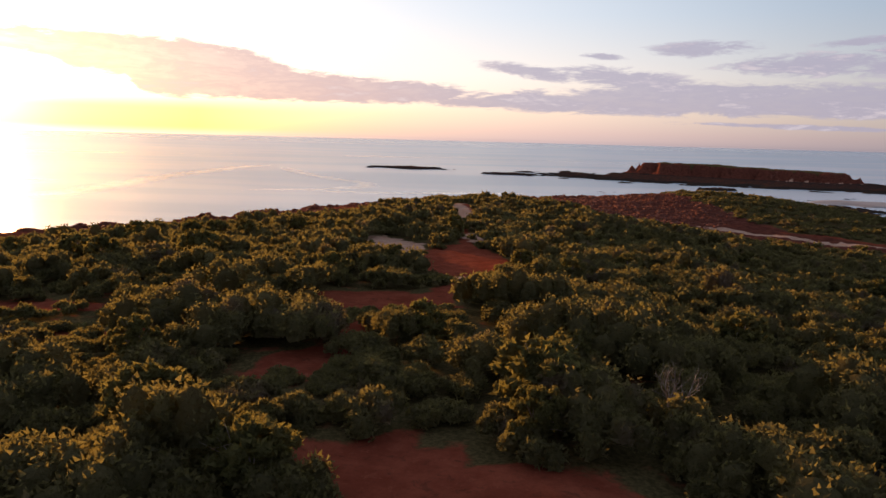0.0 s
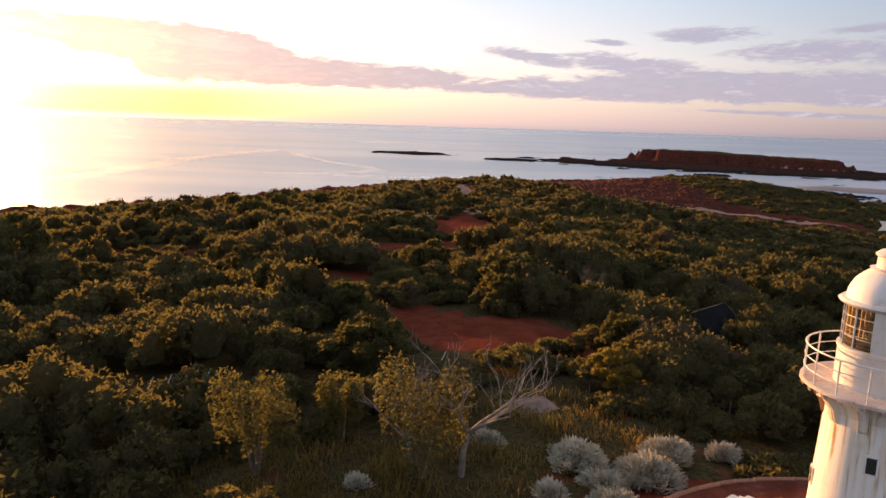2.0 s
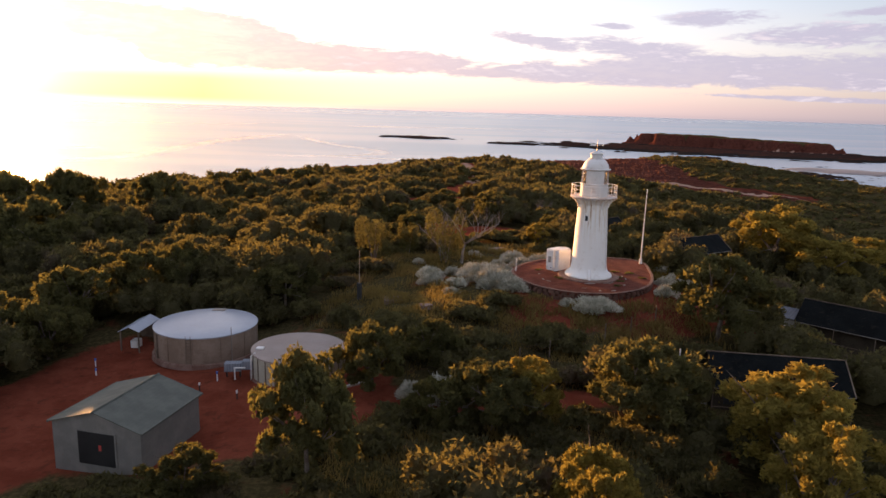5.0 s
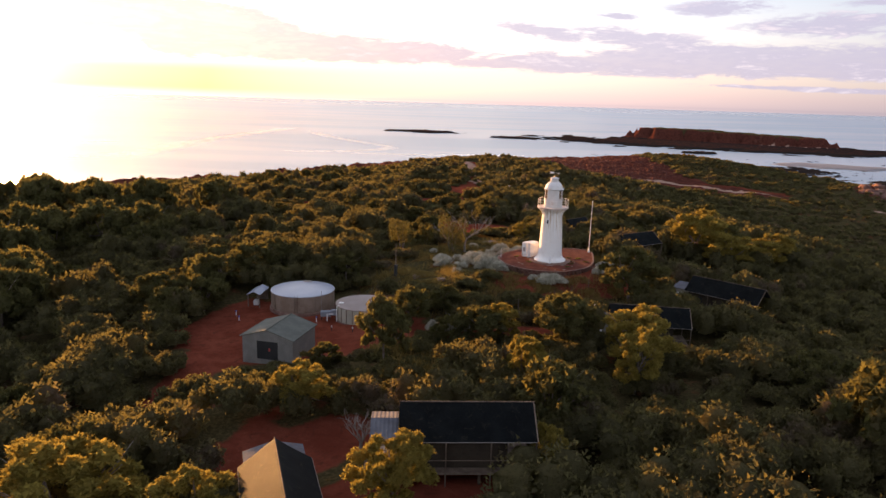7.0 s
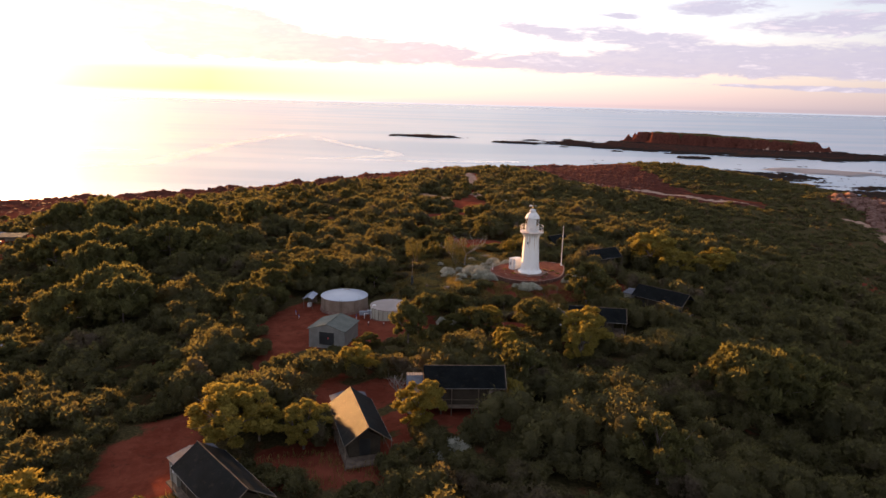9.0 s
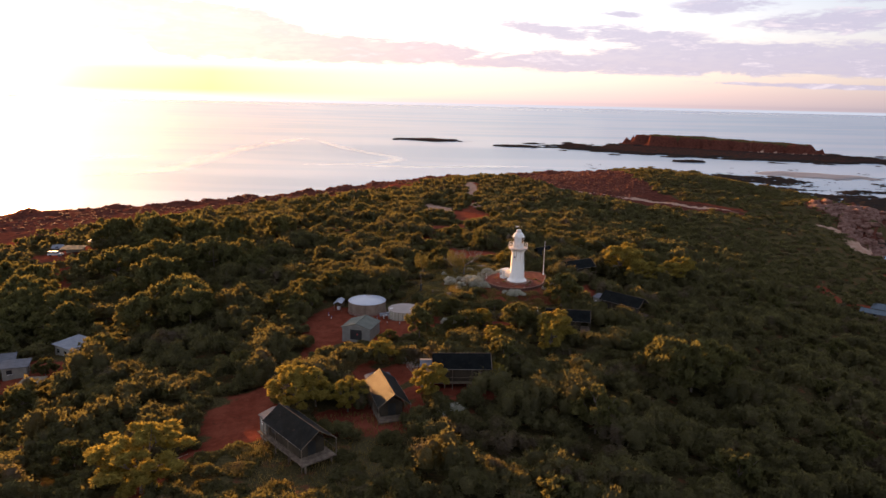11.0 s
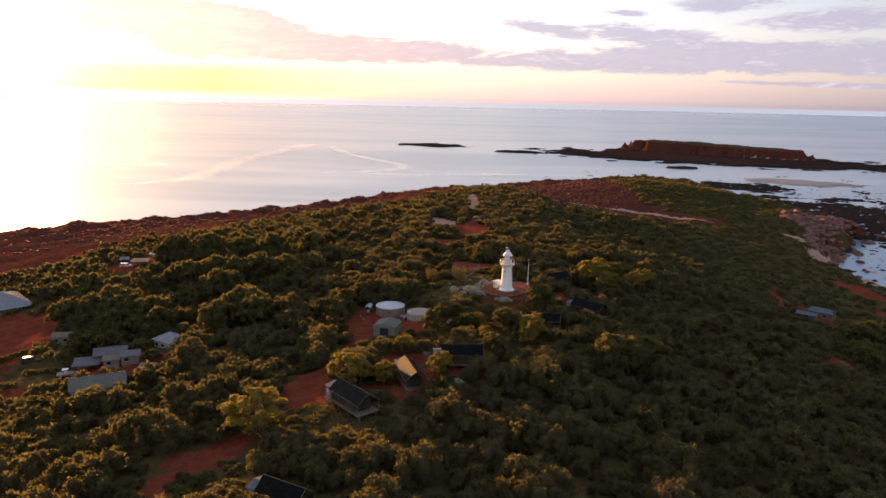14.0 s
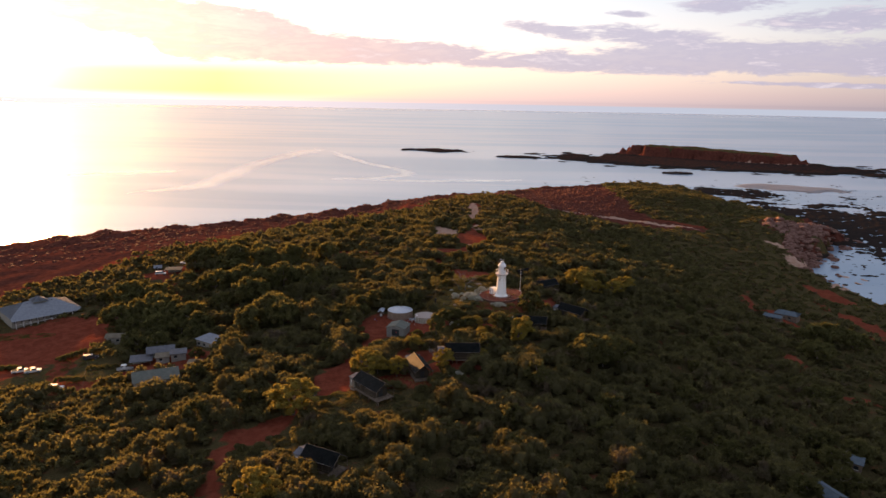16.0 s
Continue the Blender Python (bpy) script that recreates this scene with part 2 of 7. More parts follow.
def make_land():
    def build(g, bsdf, out):
        at = g.node("ShaderNodeTexCoord").outputs["Object"]
        cover = g.node("ShaderNodeVertexColor", layer_name="cover").outputs[0]
        sep = g.node("ShaderNodeSeparateColor", Color=cover)
        bare, rock, sand = sep.outputs
        big, mid, fine = g.noise(at, 0.05, 6.0, 0.6), g.noise(at, 0.35, 6.0, 0.65), g.noise(at, 3.0, 5.0, 0.65)
        red = g.mix((0.145, 0.034, 0.019), (0.205, 0.055, 0.031), g.step(mid, 0.34, 0.66))
        blotch = g.noise(at, 0.9, 5.0, 0.7, 0.6)
        red = g.mix(red, (0.27, 0.095, 0.055), g.math("MULTIPLY", g.step(blotch, 0.56, 0.74), 0.45))
        red = g.mix(red, (0.075, 0.026, 0.016), g.math("MULTIPLY", g.step(blotch, 0.47, 0.30), 0.65))
        red = g.mix(red, (0.13, 0.035, 0.02), g.math("MULTIPLY", g.step(fine, 0.5, 0.75), 0.6))
        floor = g.mix((0.046, 0.039, 0.017), (0.095, 0.072, 0.032), g.step(fine, 0.36, 0.66))
        floor = g.mix(floor, red, g.math("MULTIPLY", g.step(mid, 0.55, 0.70), 0.6))
        stone = g.mix((0.065, 0.021, 0.015), (0.125, 0.042, 0.028), g.step(mid, 0.30, 0.66))
        stone = g.mix(stone, (0.06, 0.03, 0.025), g.step(fine, 0.55, 0.72))
        stone = g.mix(stone, (0.30, 0.17, 0.13), g.math("MULTIPLY", g.step(g.math("ADD", g.math("MULTIPLY", big, 0.5), g.math("MULTIPLY", mid, 0.5)), 0.58, 0.70), 0.25))
        pale = g.mix((0.33, 0.185, 0.125), (0.43, 0.28, 0.21), g.step(mid, 0.3, 0.7))
        edge = g.math("SUBTRACT", g.math("ADD", g.math("MULTIPLY", mid, 0.7), g.math("MULTIPLY", blotch, 0.5)), 0.6)
        c = g.mix(floor, red, g.step(g.math("ADD", bare, edge), 0.35, 0.60))
        c = g.mix(c, stone, g.step(g.math("ADD", rock, edge), 0.35, 0.60))
        c = g.mix(c, pale, g.step(g.math("ADD", sand, edge), 0.35, 0.65))
        height = g.node("ShaderNodeSeparateXYZ", Vector=at).outputs[2]
        wet = g.step(g.math("ADD", height, g.math("MULTIPLY", mid, 1.6)), SEA + 4.6, SEA + 2.8)
        weed = g.mix((0.014, 0.012, 0.011), (0.048, 0.036, 0.030), fine)
        c = g.mix(c, weed, g.math("MULTIPLY", wet, g.step(sand, 0.6, 0.3)))
        g.put(bsdf.inputs["Base Color"], c)
        g.put(bsdf.inputs["Roughness"], g.math("SUBTRACT", 0.95, g.math("MULTIPLY", wet, 0.12)))
        g.put(bsdf.inputs["Specular IOR Level"], 0.0)
        bumped(g, bsdf, g.math("ADD", mid, g.math("MULTIPLY", fine, 0.4)), 0.45, 0.45)
    return material("red_land", build, 0.95)


def make_sea():
    def build(g, bsdf, out):
        at = g.node("ShaderNodeTexCoord").outputs["Object"]
        long = g.node("ShaderNodeMapping", Scale=(0.16, 1.0, 1.0))
        g.put(long.inputs["Vector"], at)
        slick = g.noise(long.outputs[0], 0.006, 4.0, 0.5, 1.2)
        calm = g.step(slick, 0.36, 0.62)
        chop = g.noise(at, 0.30, 4.0, 0.6, 0.4)
        g.put(bsdf.inputs["Base Color"], g.mix((0.180, 0.262, 0.355), (0.250, 0.318, 0.405), calm))
        g.put(bsdf.inputs["Roughness"], g.math("SUBTRACT", 0.26, g.math("MULTIPLY", calm, 0.05)))
        g.put(bsdf.inputs["IOR"], 1.333)
        b = g.node("ShaderNodeBump", Distance=0.2)
        g.put(b.inputs["Strength"], g.math("SUBTRACT", 0.020, g.math("MULTIPLY", calm, 0.014)))
        g.put(b.inputs["Height"], chop)
        g.put(bsdf.inputs["Normal"], b.outputs[0])
    return material("sea_water", build, 0.2)


def make_slick():
    """Smooth pale streaks on the water, fading out to their sides."""
    def build(g, bsdf, out):
        at = g.node("ShaderNodeTexCoord").outputs["Object"]
        cover = g.node("ShaderNodeVertexColor", layer_name="cover").outputs[0]
        g.put(bsdf.inputs["Base Color"], (0.97, 0.94, 0.92, 1))
        g.put(bsdf.inputs["Metallic"], 1.0)
        wisps = g.math("ADD", 0.25, g.math("MULTIPLY", g.noise(at, 0.03, 4.0, 0.6, 0.5), 0.9))
        g.put(bsdf.inputs["Alpha"], g.math("MULTIPLY", g.math("MULTIPLY", g.step(cover, 0.0, 1.0), wisps), 0.45))
    return material("foam_slick", build, 0.16)


LAND, WATER, SLICK = make_land(), make_sea(), make_slick()
MUD = plain("wet_sand", (0.21, 0.17, 0.165), (0.28, 0.235, 0.225), 12.0, 0.55, bump=0.02)
SCRUB = leafy("scrub_leaves", (0.051, 0.049, 0.029), (0.156, 0.132, 0.061), (0.146, 0.098, 0.080))
# Gum leaf colour is raised to hold some of the golden sunlight.
GUM = leafy("sunlit_gum_leaves", (0.20, 0.150, 0.038), (0.42, 0.31, 0.070), (0.40, 0.25, 0.07), 0.5)
WATTLE = leafy("tree_leaves", (0.052, 0.053, 0.026), (0.165, 0.147, 0.058), (0.145, 0.11, 0.055))
SILVER = leafy("silver_leaves", (0.27, 0.26, 0.20), (0.46, 0.44, 0.34), (0.44, 0.39, 0.28), 0.3)
STRAW = leafy("dry_grass", (0.12, 0.090, 0.030), (0.36, 0.235, 0.085), (0.32, 0.17, 0.07), 0.4)
BARK = plain("bark", (0.14, 0.10, 0.075), (0.30, 0.25, 0.20), 0.4, 0.9, bump=0.03)
GHOST = plain("pale_bark", (0.19, 0.16, 0.14), (0.34, 0.30, 0.26), 0.4, 0.8, bump=0.02)


def make_whitewash():
    """White paint on the tower: yellowed, with rust runs below the gallery."""
    def build(g, bsdf, out):
        at = g.node("ShaderNodeTexCoord").outputs["Object"]
        sep = g.node("ShaderNodeSeparateXYZ", Vector=at)
        x, y, z = sep.outputs
        turn = g.math("ARCTAN2", x, g.math("MULTIPLY", y, -1.0))
        drip = g.node("ShaderNodeCombineXYZ", X=g.math("MULTIPLY", turn, 5.0), Y=g.math("MULTIPLY", z, 0.16), Z=0.0).outputs[0]
        runs = g.noise(drip, 1.5, 5.0, 0.6, 0.3)
        below = g.step(z, 2.0, 8.2)
        c = g.mix((0.88, 0.85, 0.79), (0.74, 0.62, 0.43), g.math("MULTIPLY", g.math("MULTIPLY", g.step(runs, 0.42, 0.62), below), 0.85))
        rust = g.math("MULTIPLY", g.step(runs, 0.575, 0.63), g.step(z, 3.6, 7.6))
        c = g.mix(c, (0.34, 0.15, 0.05), g.math("MULTIPLY", rust, 0.95))
        grime = g.noise(at, 1.3, 6.0, 0.65)
        c = g.mix(c, (0.60, 0.52, 0.42), g.math("MULTIPLY", g.step(grime, 0.54, 0.72), 0.4))
        chips = g.step(g.noise(at, 9.0, 4.0, 0.7), 0.70, 0.76)
        c = g.mix(c, (0.30, 0.16, 0.08), g.math("MULTIPLY", chips, 0.5))
        g.put(bsdf.inputs["Base Color"], c)
        bumped(g, bsdf, grime, 0.25, 0.02)
    return material("white_tower_paint", build, 0.6)


TOWER = make_whitewash()
WHITE = plain("white_paint", (0.86, 0.83, 0.79), (0.78, 0.74, 0.68), 1.0, 0.55, bump=0.01, stain=(0.45, 0.30, 0.18), amount=0.35)
DECK = plain("gallery_paint", (0.74, 0.66, 0.58), (0.60, 0.42, 0.34), 0.6, 0.7, stain=(0.36, 0.13, 0.07), amount=0.8)
FOOTING = plain("dusty_footing", (0.21, 0.115, 0.085), (0.30, 0.19, 0.15), 0.4, 0.9, stain=(0.14, 0.055, 0.035), amount=0.8)
RUST = plain("rusted_iron", (0.30, 0.13, 0.06), (0.18, 0.08, 0.05), 0.3, 0.8, bump=0.02)
# Near-black colour that stands for the shade inside openings.
DARK = plain("painted_opening_shade", (0.015, 0.014, 0.013), (0.03, 0.027, 0.025), 1.0, 0.6, bump=0)
STONE = plain("retaining_stone", (0.115, 0.056, 0.040), (0.175, 0.092, 0.066), 0.5, 0.9, bump=0.06, stain=(0.16, 0.10, 0.07), amount=0.6)
PAVED = plain("red_terrace_soil", (0.115, 0.028, 0.016), (0.195, 0.056, 0.034), 0.9, 0.95, bump=0.05, stain=(0.23, 0.105, 0.075), amount=0.7)
KERB = plain("concrete", (0.315, 0.270, 0.232), (0.405, 0.352, 0.307), 0.6, 0.85, stain=(0.26, 0.18, 0.13), amount=0.6)
BRASS = plain("bare_metal", (0.35, 0.25, 0.18), (0.46, 0.34, 0.24), 0.4, 0.5, 0.6, bump=0)
SLATE = plain("weathered_wood", (0.14, 0.10, 0.075), (0.24, 0.18, 0.13), 0.4, 0.9, bump=0.03)
BLACK = plain("black_steel", (0.02, 0.02, 0.02), (0.045, 0.04, 0.04), 0.5, 0.5, bump=0)
FLY = plain("dark_tent_fly", (0.010, 0.014, 0.017), (0.018, 0.023, 0.026), 1.0, 0.56, bump=0.012, stain=(0.10, 0.085, 0.06), amount=0.35)
FLY.node_tree.nodes["Principled BSDF"].inputs["Specular Tint"].default_value = (1.0, 0.66, 0.28, 1)
FLY.node_tree.nodes["Principled BSDF"].inputs["Specular IOR Level"].default_value = 0.09
CANVAS = plain("tent_canvas", (0.055, 0.042, 0.030), (0.085, 0.065, 0.045), 1.0, 0.9, bump=0.02)
PALE = ribbed("pale_sheet", (0.205, 0.218, 0.245), (0.255, 0.268, 0.290), 0.2, 0.8)
CREAM = ribbed("cream_sheet", (0.252, 0.231, 0.189), (0.304, 0.278, 0.231), 0.2, 0.75)
GREENTIN = ribbed("green_grey_roof_sheet", (0.120, 0.124, 0.104), (0.155, 0.158, 0.132), 0.25, 0.6, depth=0.005)
SHEDWALL = ribbed("beige_wall_sheet", (0.194, 0.180, 0.155), (0.245, 0.223, 0.191), 0.25, 0.5, depth=0.006)
TANKTOP = plain("blue_white_tank_roof", (0.332, 0.357, 0.421), (0.395, 0.421, 0.472), 2.0, 0.35, bump=0.015, stain=(0.34, 0.32, 0.36), amount=0.5)
TANKWALL = plain("stained_concrete_tank", (0.230, 0.160, 0.115), (0.300, 0.220, 0.165), 1.2, 0.85, stain=(0.20, 0.13, 0.09), amount=0.7)
LINERTOP = plain("dusty_tank_cover", (0.320, 0.245, 0.210), (0.390, 0.305, 0.265), 2.0, 0.6, bump=0.02, stain=(0.30, 0.23, 0.20), amount=0.5)
CREAMWALL = plain("cream_tank_panel", (0.44, 0.40, 0.31), (0.52, 0.48, 0.38), 1.0, 0.5, stain=(0.36, 0.30, 0.22), amount=0.4)
TIN = ribbed("grey_roof_sheet", (0.110, 0.110, 0.122), (0.150, 0.150, 0.162), 0.3, 0.75)
TANROOF = ribbed("faded_tan_roof", (0.153, 0.126, 0.090), (0.194, 0.162, 0.121), 0.3, 0.85)
BLUETIN = ribbed("blue_grey_roof", (0.085, 0.110, 0.132), (0.115, 0.140, 0.158), 0.25, 0.6)
BLUE = plain("blue_cap", (0.05, 0.13, 0.42), (0.07, 0.17, 0.50), 0.5, 0.4, bump=0)
CARWHITE = plain("white_car_paint", (0.62, 0.62, 0.62), (0.55, 0.53, 0.51), 2.0, 0.5, bump=0)
CARDARK = plain("dark_car_paint", (0.05, 0.04, 0.045), (0.09, 0.06, 0.06), 2.0, 0.25, bump=0)
RUBBER = plain("tyre_rubber", (0.02, 0.02, 0.02), (0.035, 0.033, 0.03), 0.5, 0.8, bump=0)
LAWN = leafy("lawn_grass", (0.06, 0.07, 0.02), (0.12, 0.12, 0.04), (0.16, 0.12, 0.05), 0.3)
REDSIGN = plain("red_sign", (0.5, 0.06, 0.05), (0.6, 0.09, 0.07), 0.5, 0.5, bump=0)


def make_glass(name, tint, rough=0.05):
    def build(g, bsdf, out):
        g.put(bsdf.inputs["Base Color"], (*tint, 1))
        g.put(bsdf.inputs["Transmission Weight"], 0.85)
        g.put(bsdf.inputs["IOR"], 1.45)
    return material(name, build, rough)


# The amber tint puts the sunset glow into the lantern glass.
GLASS = make_glass("sunset_amber_glass", (0.50, 0.36, 0.20))
CARGLASS = plain("dark_car_glass", (0.02, 0.022, 0.025), (0.03, 0.032, 0.035), 1.0, 0.08, bump=0)

# ---- the lie of the land ----
SEA = -6.0
HILLS = [  # x, y, reach, height
    (0, -250, 110, 26.2), (0, -130, 70, 6.0), (0, -20, 62, 18.8), (0, 100, 65, 14.0), (10, 220, 65, 10.7), (20, 330, 70, 12.0),
    (-110, 70, 70, 10.3), (-110, 190, 75, 7.0), (-180, -140, 110, 8.7), (90, 60, 55, 10.3), (110, 210, 65, 6.4), (180, 425, 62, 14.5),
    (110, 330, 60, 3.1), (80, -90, 60, 2.6), (-220, 150, 80, 7.0), (210, 300, 60, 6.6), (90, 460, 70, 5.2), (-21, -30, 20, -1.6),
    (143, 58, 34, -3.4), (12.5, -9, 11, 2.15), (-136, 56, 24, 3.2), (-14, -29, 6, -0.9), (255, 292, 26, 5.0), (19, -31, 7, -1.8), (-75, 345, 72, 3.6), (10, 400, 45, 1.6)]
COAST = [(-420, 60), (-330, 160), (-280, 203), (-220, 250), (-185, 270), (-162, 315), (-109, 335), (-87, 356), (-66, 394), (-30, 430),
         (0, 452), (48, 510), (92, 570), (135, 632), (177, 668), (243, 690), (292, 640), (300, 560), (286, 470), (296, 400), (312, 330),
         (290, 292), (256, 236), (224, 180), (228, 120), (270, 60), (330, 0), (400, -100), (430, -430), (-430, -430)]
# rows of a shore: how wide the slope is between the sea and the land behind it


def edge_distance(x, y, outline):
    """Distance from a closed outline, positive inside."""
    x, y = np.asarray(x, float), np.asarray(y, float)
    best, inside = np.full(x.shape, 1e9), np.zeros(x.shape, bool)
    for (ax, ay), (bx, by) in zip(outline, outline[1:] + outline[:1]):
        dx, dy = bx - ax, by - ay
        s = np.clip(((x - ax) * dx + (y - ay) * dy) / (dx * dx + dy * dy), 0, 1)
        best = np.minimum(best, np.hypot(x - ax - s * dx, y - ay - s * dy))
        if ay != by:
            inside ^= ((ay > y) != (by > y)) & (x < ax + dx * (y - ay) / dy)
    return np.where(inside, best, -best)


def shore(x, y):
    """Distance from the shoreline, positive on land."""
    return edge_distance(x, y, COAST)


def waves(x, y, size, seed=0):
    """A smooth field of hills and hollows about that many metres across, from -1 to 1."""
    rng, total = np.random.default_rng(seed), 0
    for k in range(6):
        a, p, q = rng.uniform(0, 6.28), rng.uniform(0, 6.28), rng.uniform(0.7, 1.6) * 6.28 / size
        total = total + np.sin(q * (x * np.cos(a) + y * np.sin(a)) + p + 0.8 * np.sin(q * 0.7 * (y * np.cos(a) - x * np.sin(a)) + k))
    return total / 3.2


def smooth(a, b, v):
    s = np.clip((v - a) / (b - a), 0, 1)
    return s * s * (3 - 2 * s)


def upland(x, y):
    z = -1.0
    for a, b, s, h in HILLS:
        z = z + h * np.exp(-((x - a) ** 2 + (y - b) ** 2) / (2 * s * s))
    return z


def ground(x, y):
    x, y = np.asarray(x, float), np.asarray(y, float)
    d = shore(x, y) + 7 * waves(x, y, 38, 3) + 3 * waves(x, y, 13, 4)
    east = smooth(180, 260, x) * smooth(262, 222, y)        # the gentle beach
    point = smooth(60, 160, x) * smooth(420, 520, y)        # the low rocky point
    wide = 5 + 34 * east + 26 * point
    top = upland(x, y) + 0.5 * waves(x, y, 26, 1) + 0.2 * waves(x, y, 8, 2)
    top = np.maximum(top, SEA + 3 + 4 * (1 - east) * (1 - point))
    bed = SEA - 1.6 + 1.0 * waves(x, y, 60, 5) + 0.9 * waves(x, y, 17, 6) + 0.5 * waves(x, y, 6, 7)
    flats = np.exp(-(((x - 350) / 150) ** 2 + ((y - 330) / 240) ** 2))
    bed = bed + 1.2 * flats - 5 * smooth(250, 700, -d) - 1.2 * smooth(150, 0, x)
    ledge = waves(x, y, 34, 9) + 0.5 * waves(x, y, 12, 10)
    rock = 1.7 * smooth(0, 12, d) * smooth(110, 30, d) * (np.round(ledge * 1.5) / 1.5 * 0.7 + 0.3 * ledge) * (1 - east)
    return bed + (top + rock - bed) * smooth(-2, wide, d)


def ground_at(x, y):
    return float(ground(np.array([x]), np.array([y]))[0])

# ---- the plan: bare ground, tracks, rock and sand ----
BARE = [  # x, y, half width, half depth, turn
    (3, 33, 9, 6.5, -8), (-5, 40, 6, 4, 10), (-8.5, 91, 10, 7, 0), (3, 141, 10, 27, 0), (-15, 60, 2.4, 5.5, -35), (-57, 91, 16, 4, -25), (-35, -76, 6, 9, 20), (-49, -103, 8, 5, 30), (-12, 142, 4, 16, 0), (-20, -33, 14, 9, 0), (-27, -30, 9, 12, 0),
    (-158, -22, 26, 36, -20), (-139, 60, 13, 12, 0), (-96, -46, 14, 9, 20), (150, 66, 9, 6, 0), (186, 62, 4.5, 34, 12), (120, -12, 3, 12, 0),
    (12.5, -17, 9.5, 4.5, 0), (3.5, -3.5, 5, 4, 30), (-1, -8, 3.5, 3, 0), (8.5, 1.5, 4, 2.5, 20), (22.5, -12, 4, 7, 0),  (-5, -70, 10, 3.5, 0), (-16, -78, 8, 6, 0), (196, 112, 6, 20, 12), (-15, -61, 8, 4, 20), (8, 262, 5, 40, 0), (122, 286, 64, 12, -16)]
TRACKS = [  # width, then the way
    (3.4, [(-29, -29), (-30, -51), (-35, -70), (-38, -84), (-45, -98), (-54, -113), (-50, -131), (-46, -170)]),
    (3.0, [(-13, -39), (-8, -34), (0, -35), (9, -33)]), (3.2, [(25, -15), (34, 2), (39, 12)]), (2.6, [(-17, 56), (-12, 60), (-8, 86)]),
    (2.6, [(-45, 73), (-30, 78), (-12, 84)]), (5.0, [(-190, -6), (-142, -2), (-136, -18), (-132, -45), (-120, -62), (-100, -50)]),
    (4.0, [(-134, 45), (-122, 25), (-112, 5)]), (4.5, [(141, 92), (138, 66), (150, 50), (183, 40), (215, 10)]), (4.0, [(124, -37), (140, -42)]),
    (3.0, [(-2, 95), (4, 112), (6, 150), (4, 225), (8, 300)])]
SANDY = [(118, 279, 60, 3.6, -16), (-13.5, 166, 8, 20, 10), (8, 184, 4, 11, 0), (0, 118, 3, 4, 0), (6, 255, 4, 50, 0), (236, 196, 7, 50, 24)]
LOW = [(-20, -48, 15, 6, 0), (6, -21, 18, 8, 0), (-4, -3, 13, 14, 0), (12, 6, 10, 7, 0), (-8, 80, 10, 12, 0), (5, 108, 12, 14, 0), (-14, 51, 8, 9, 0), (1, 23, 12, 10, 0), (-52, 82, 18, 8, -20),
       (-30, -92, 10, 10, 0), (-48, -112, 12, 8, 0), (0, -42, 12, 6, 0), (-13, 142, 8, 16, 0), (108, 266, 62, 16, -16), (-20, -88, 14, 12, 0)]   # where the scrub stays low
ROCKY = [(262, 290, 34, 24, 30), (238, 235, 12, 38, -20), (310, 335, 26, 22, 0)]
STONY = [(24, 428), (52, 458), (75, 500), (120, 620), (172, 680), (168, 560), (142, 426), (141, 340), (149, 289), (186, 258), (148, 256), (117, 257), (77, 287), (56, 321), (36, 380)]   # the red slope behind the point


def oval(x, y, spot):
    a, b, w, h, turn = spot
    c, s = math.cos(radians(turn)), math.sin(radians(turn))
    u, v = ((x - a) * c + (y - b) * s) / w, ((y - b) * c - (x - a) * s) / h
    return smooth(1.25, 0.75, np.sqrt(u * u + v * v))


def covers(x, y):
    """How bare, rocky and sandy the ground is at each place, from 0 to 1."""
    wob = 1.4 * waves(x, y, 9, 21)
    bare, rock, sand = (np.zeros_like(x) for _ in range(3))
    for spot in BARE:
        bare = np.maximum(bare, oval(x + wob, y - wob, spot))
    for width, way in TRACKS:
        for (ax, ay), (bx, by) in zip(way, way[1:]):
            dx, dy = bx - ax, by - ay
            s = np.clip(((x - ax) * dx + (y - ay) * dy) / (dx * dx + dy * dy), 0, 1)
            bare = np.maximum(bare, smooth(0.75 * width, 0.4 * width, np.hypot(x - ax - s * dx, y - ay - s * dy) + 0.4 * wob))
    for spot in SANDY:
        sand = np.maximum(sand, oval(x + wob, y + wob, spot))
    for spot in ROCKY:
        rock = np.maximum(rock, oval(x + 4 * wob, y + 4 * wob, spot))
    rock = np.maximum(rock, smooth(-5, 5, edge_distance(x, y, STONY) + 5 * waves(x, y, 22, 13)))
    d = shore(x, y) + 9 * waves(x, y, 50, 11) + 4 * waves(x, y, 16, 12)
    west = smooth(60, -40, x)
    strip = 18 + 42 * west + 0.75 * np.maximum(0, -x - 90)
    rock = np.maximum(rock, smooth(strip + 10, strip - 8, d) * smooth(200, 150, x))
    bare = np.maximum(bare, 0.75 * smooth(strip + 34, strip + 8, d) * west)
    east = smooth(175, 205, x) * smooth(235, 205, y)
    sand = np.maximum(sand, east * smooth(24, 4, d) * smooth(-8, -2, d))
    rock = np.maximum(rock, smooth(2, -6, d))
    return bare, rock, sand


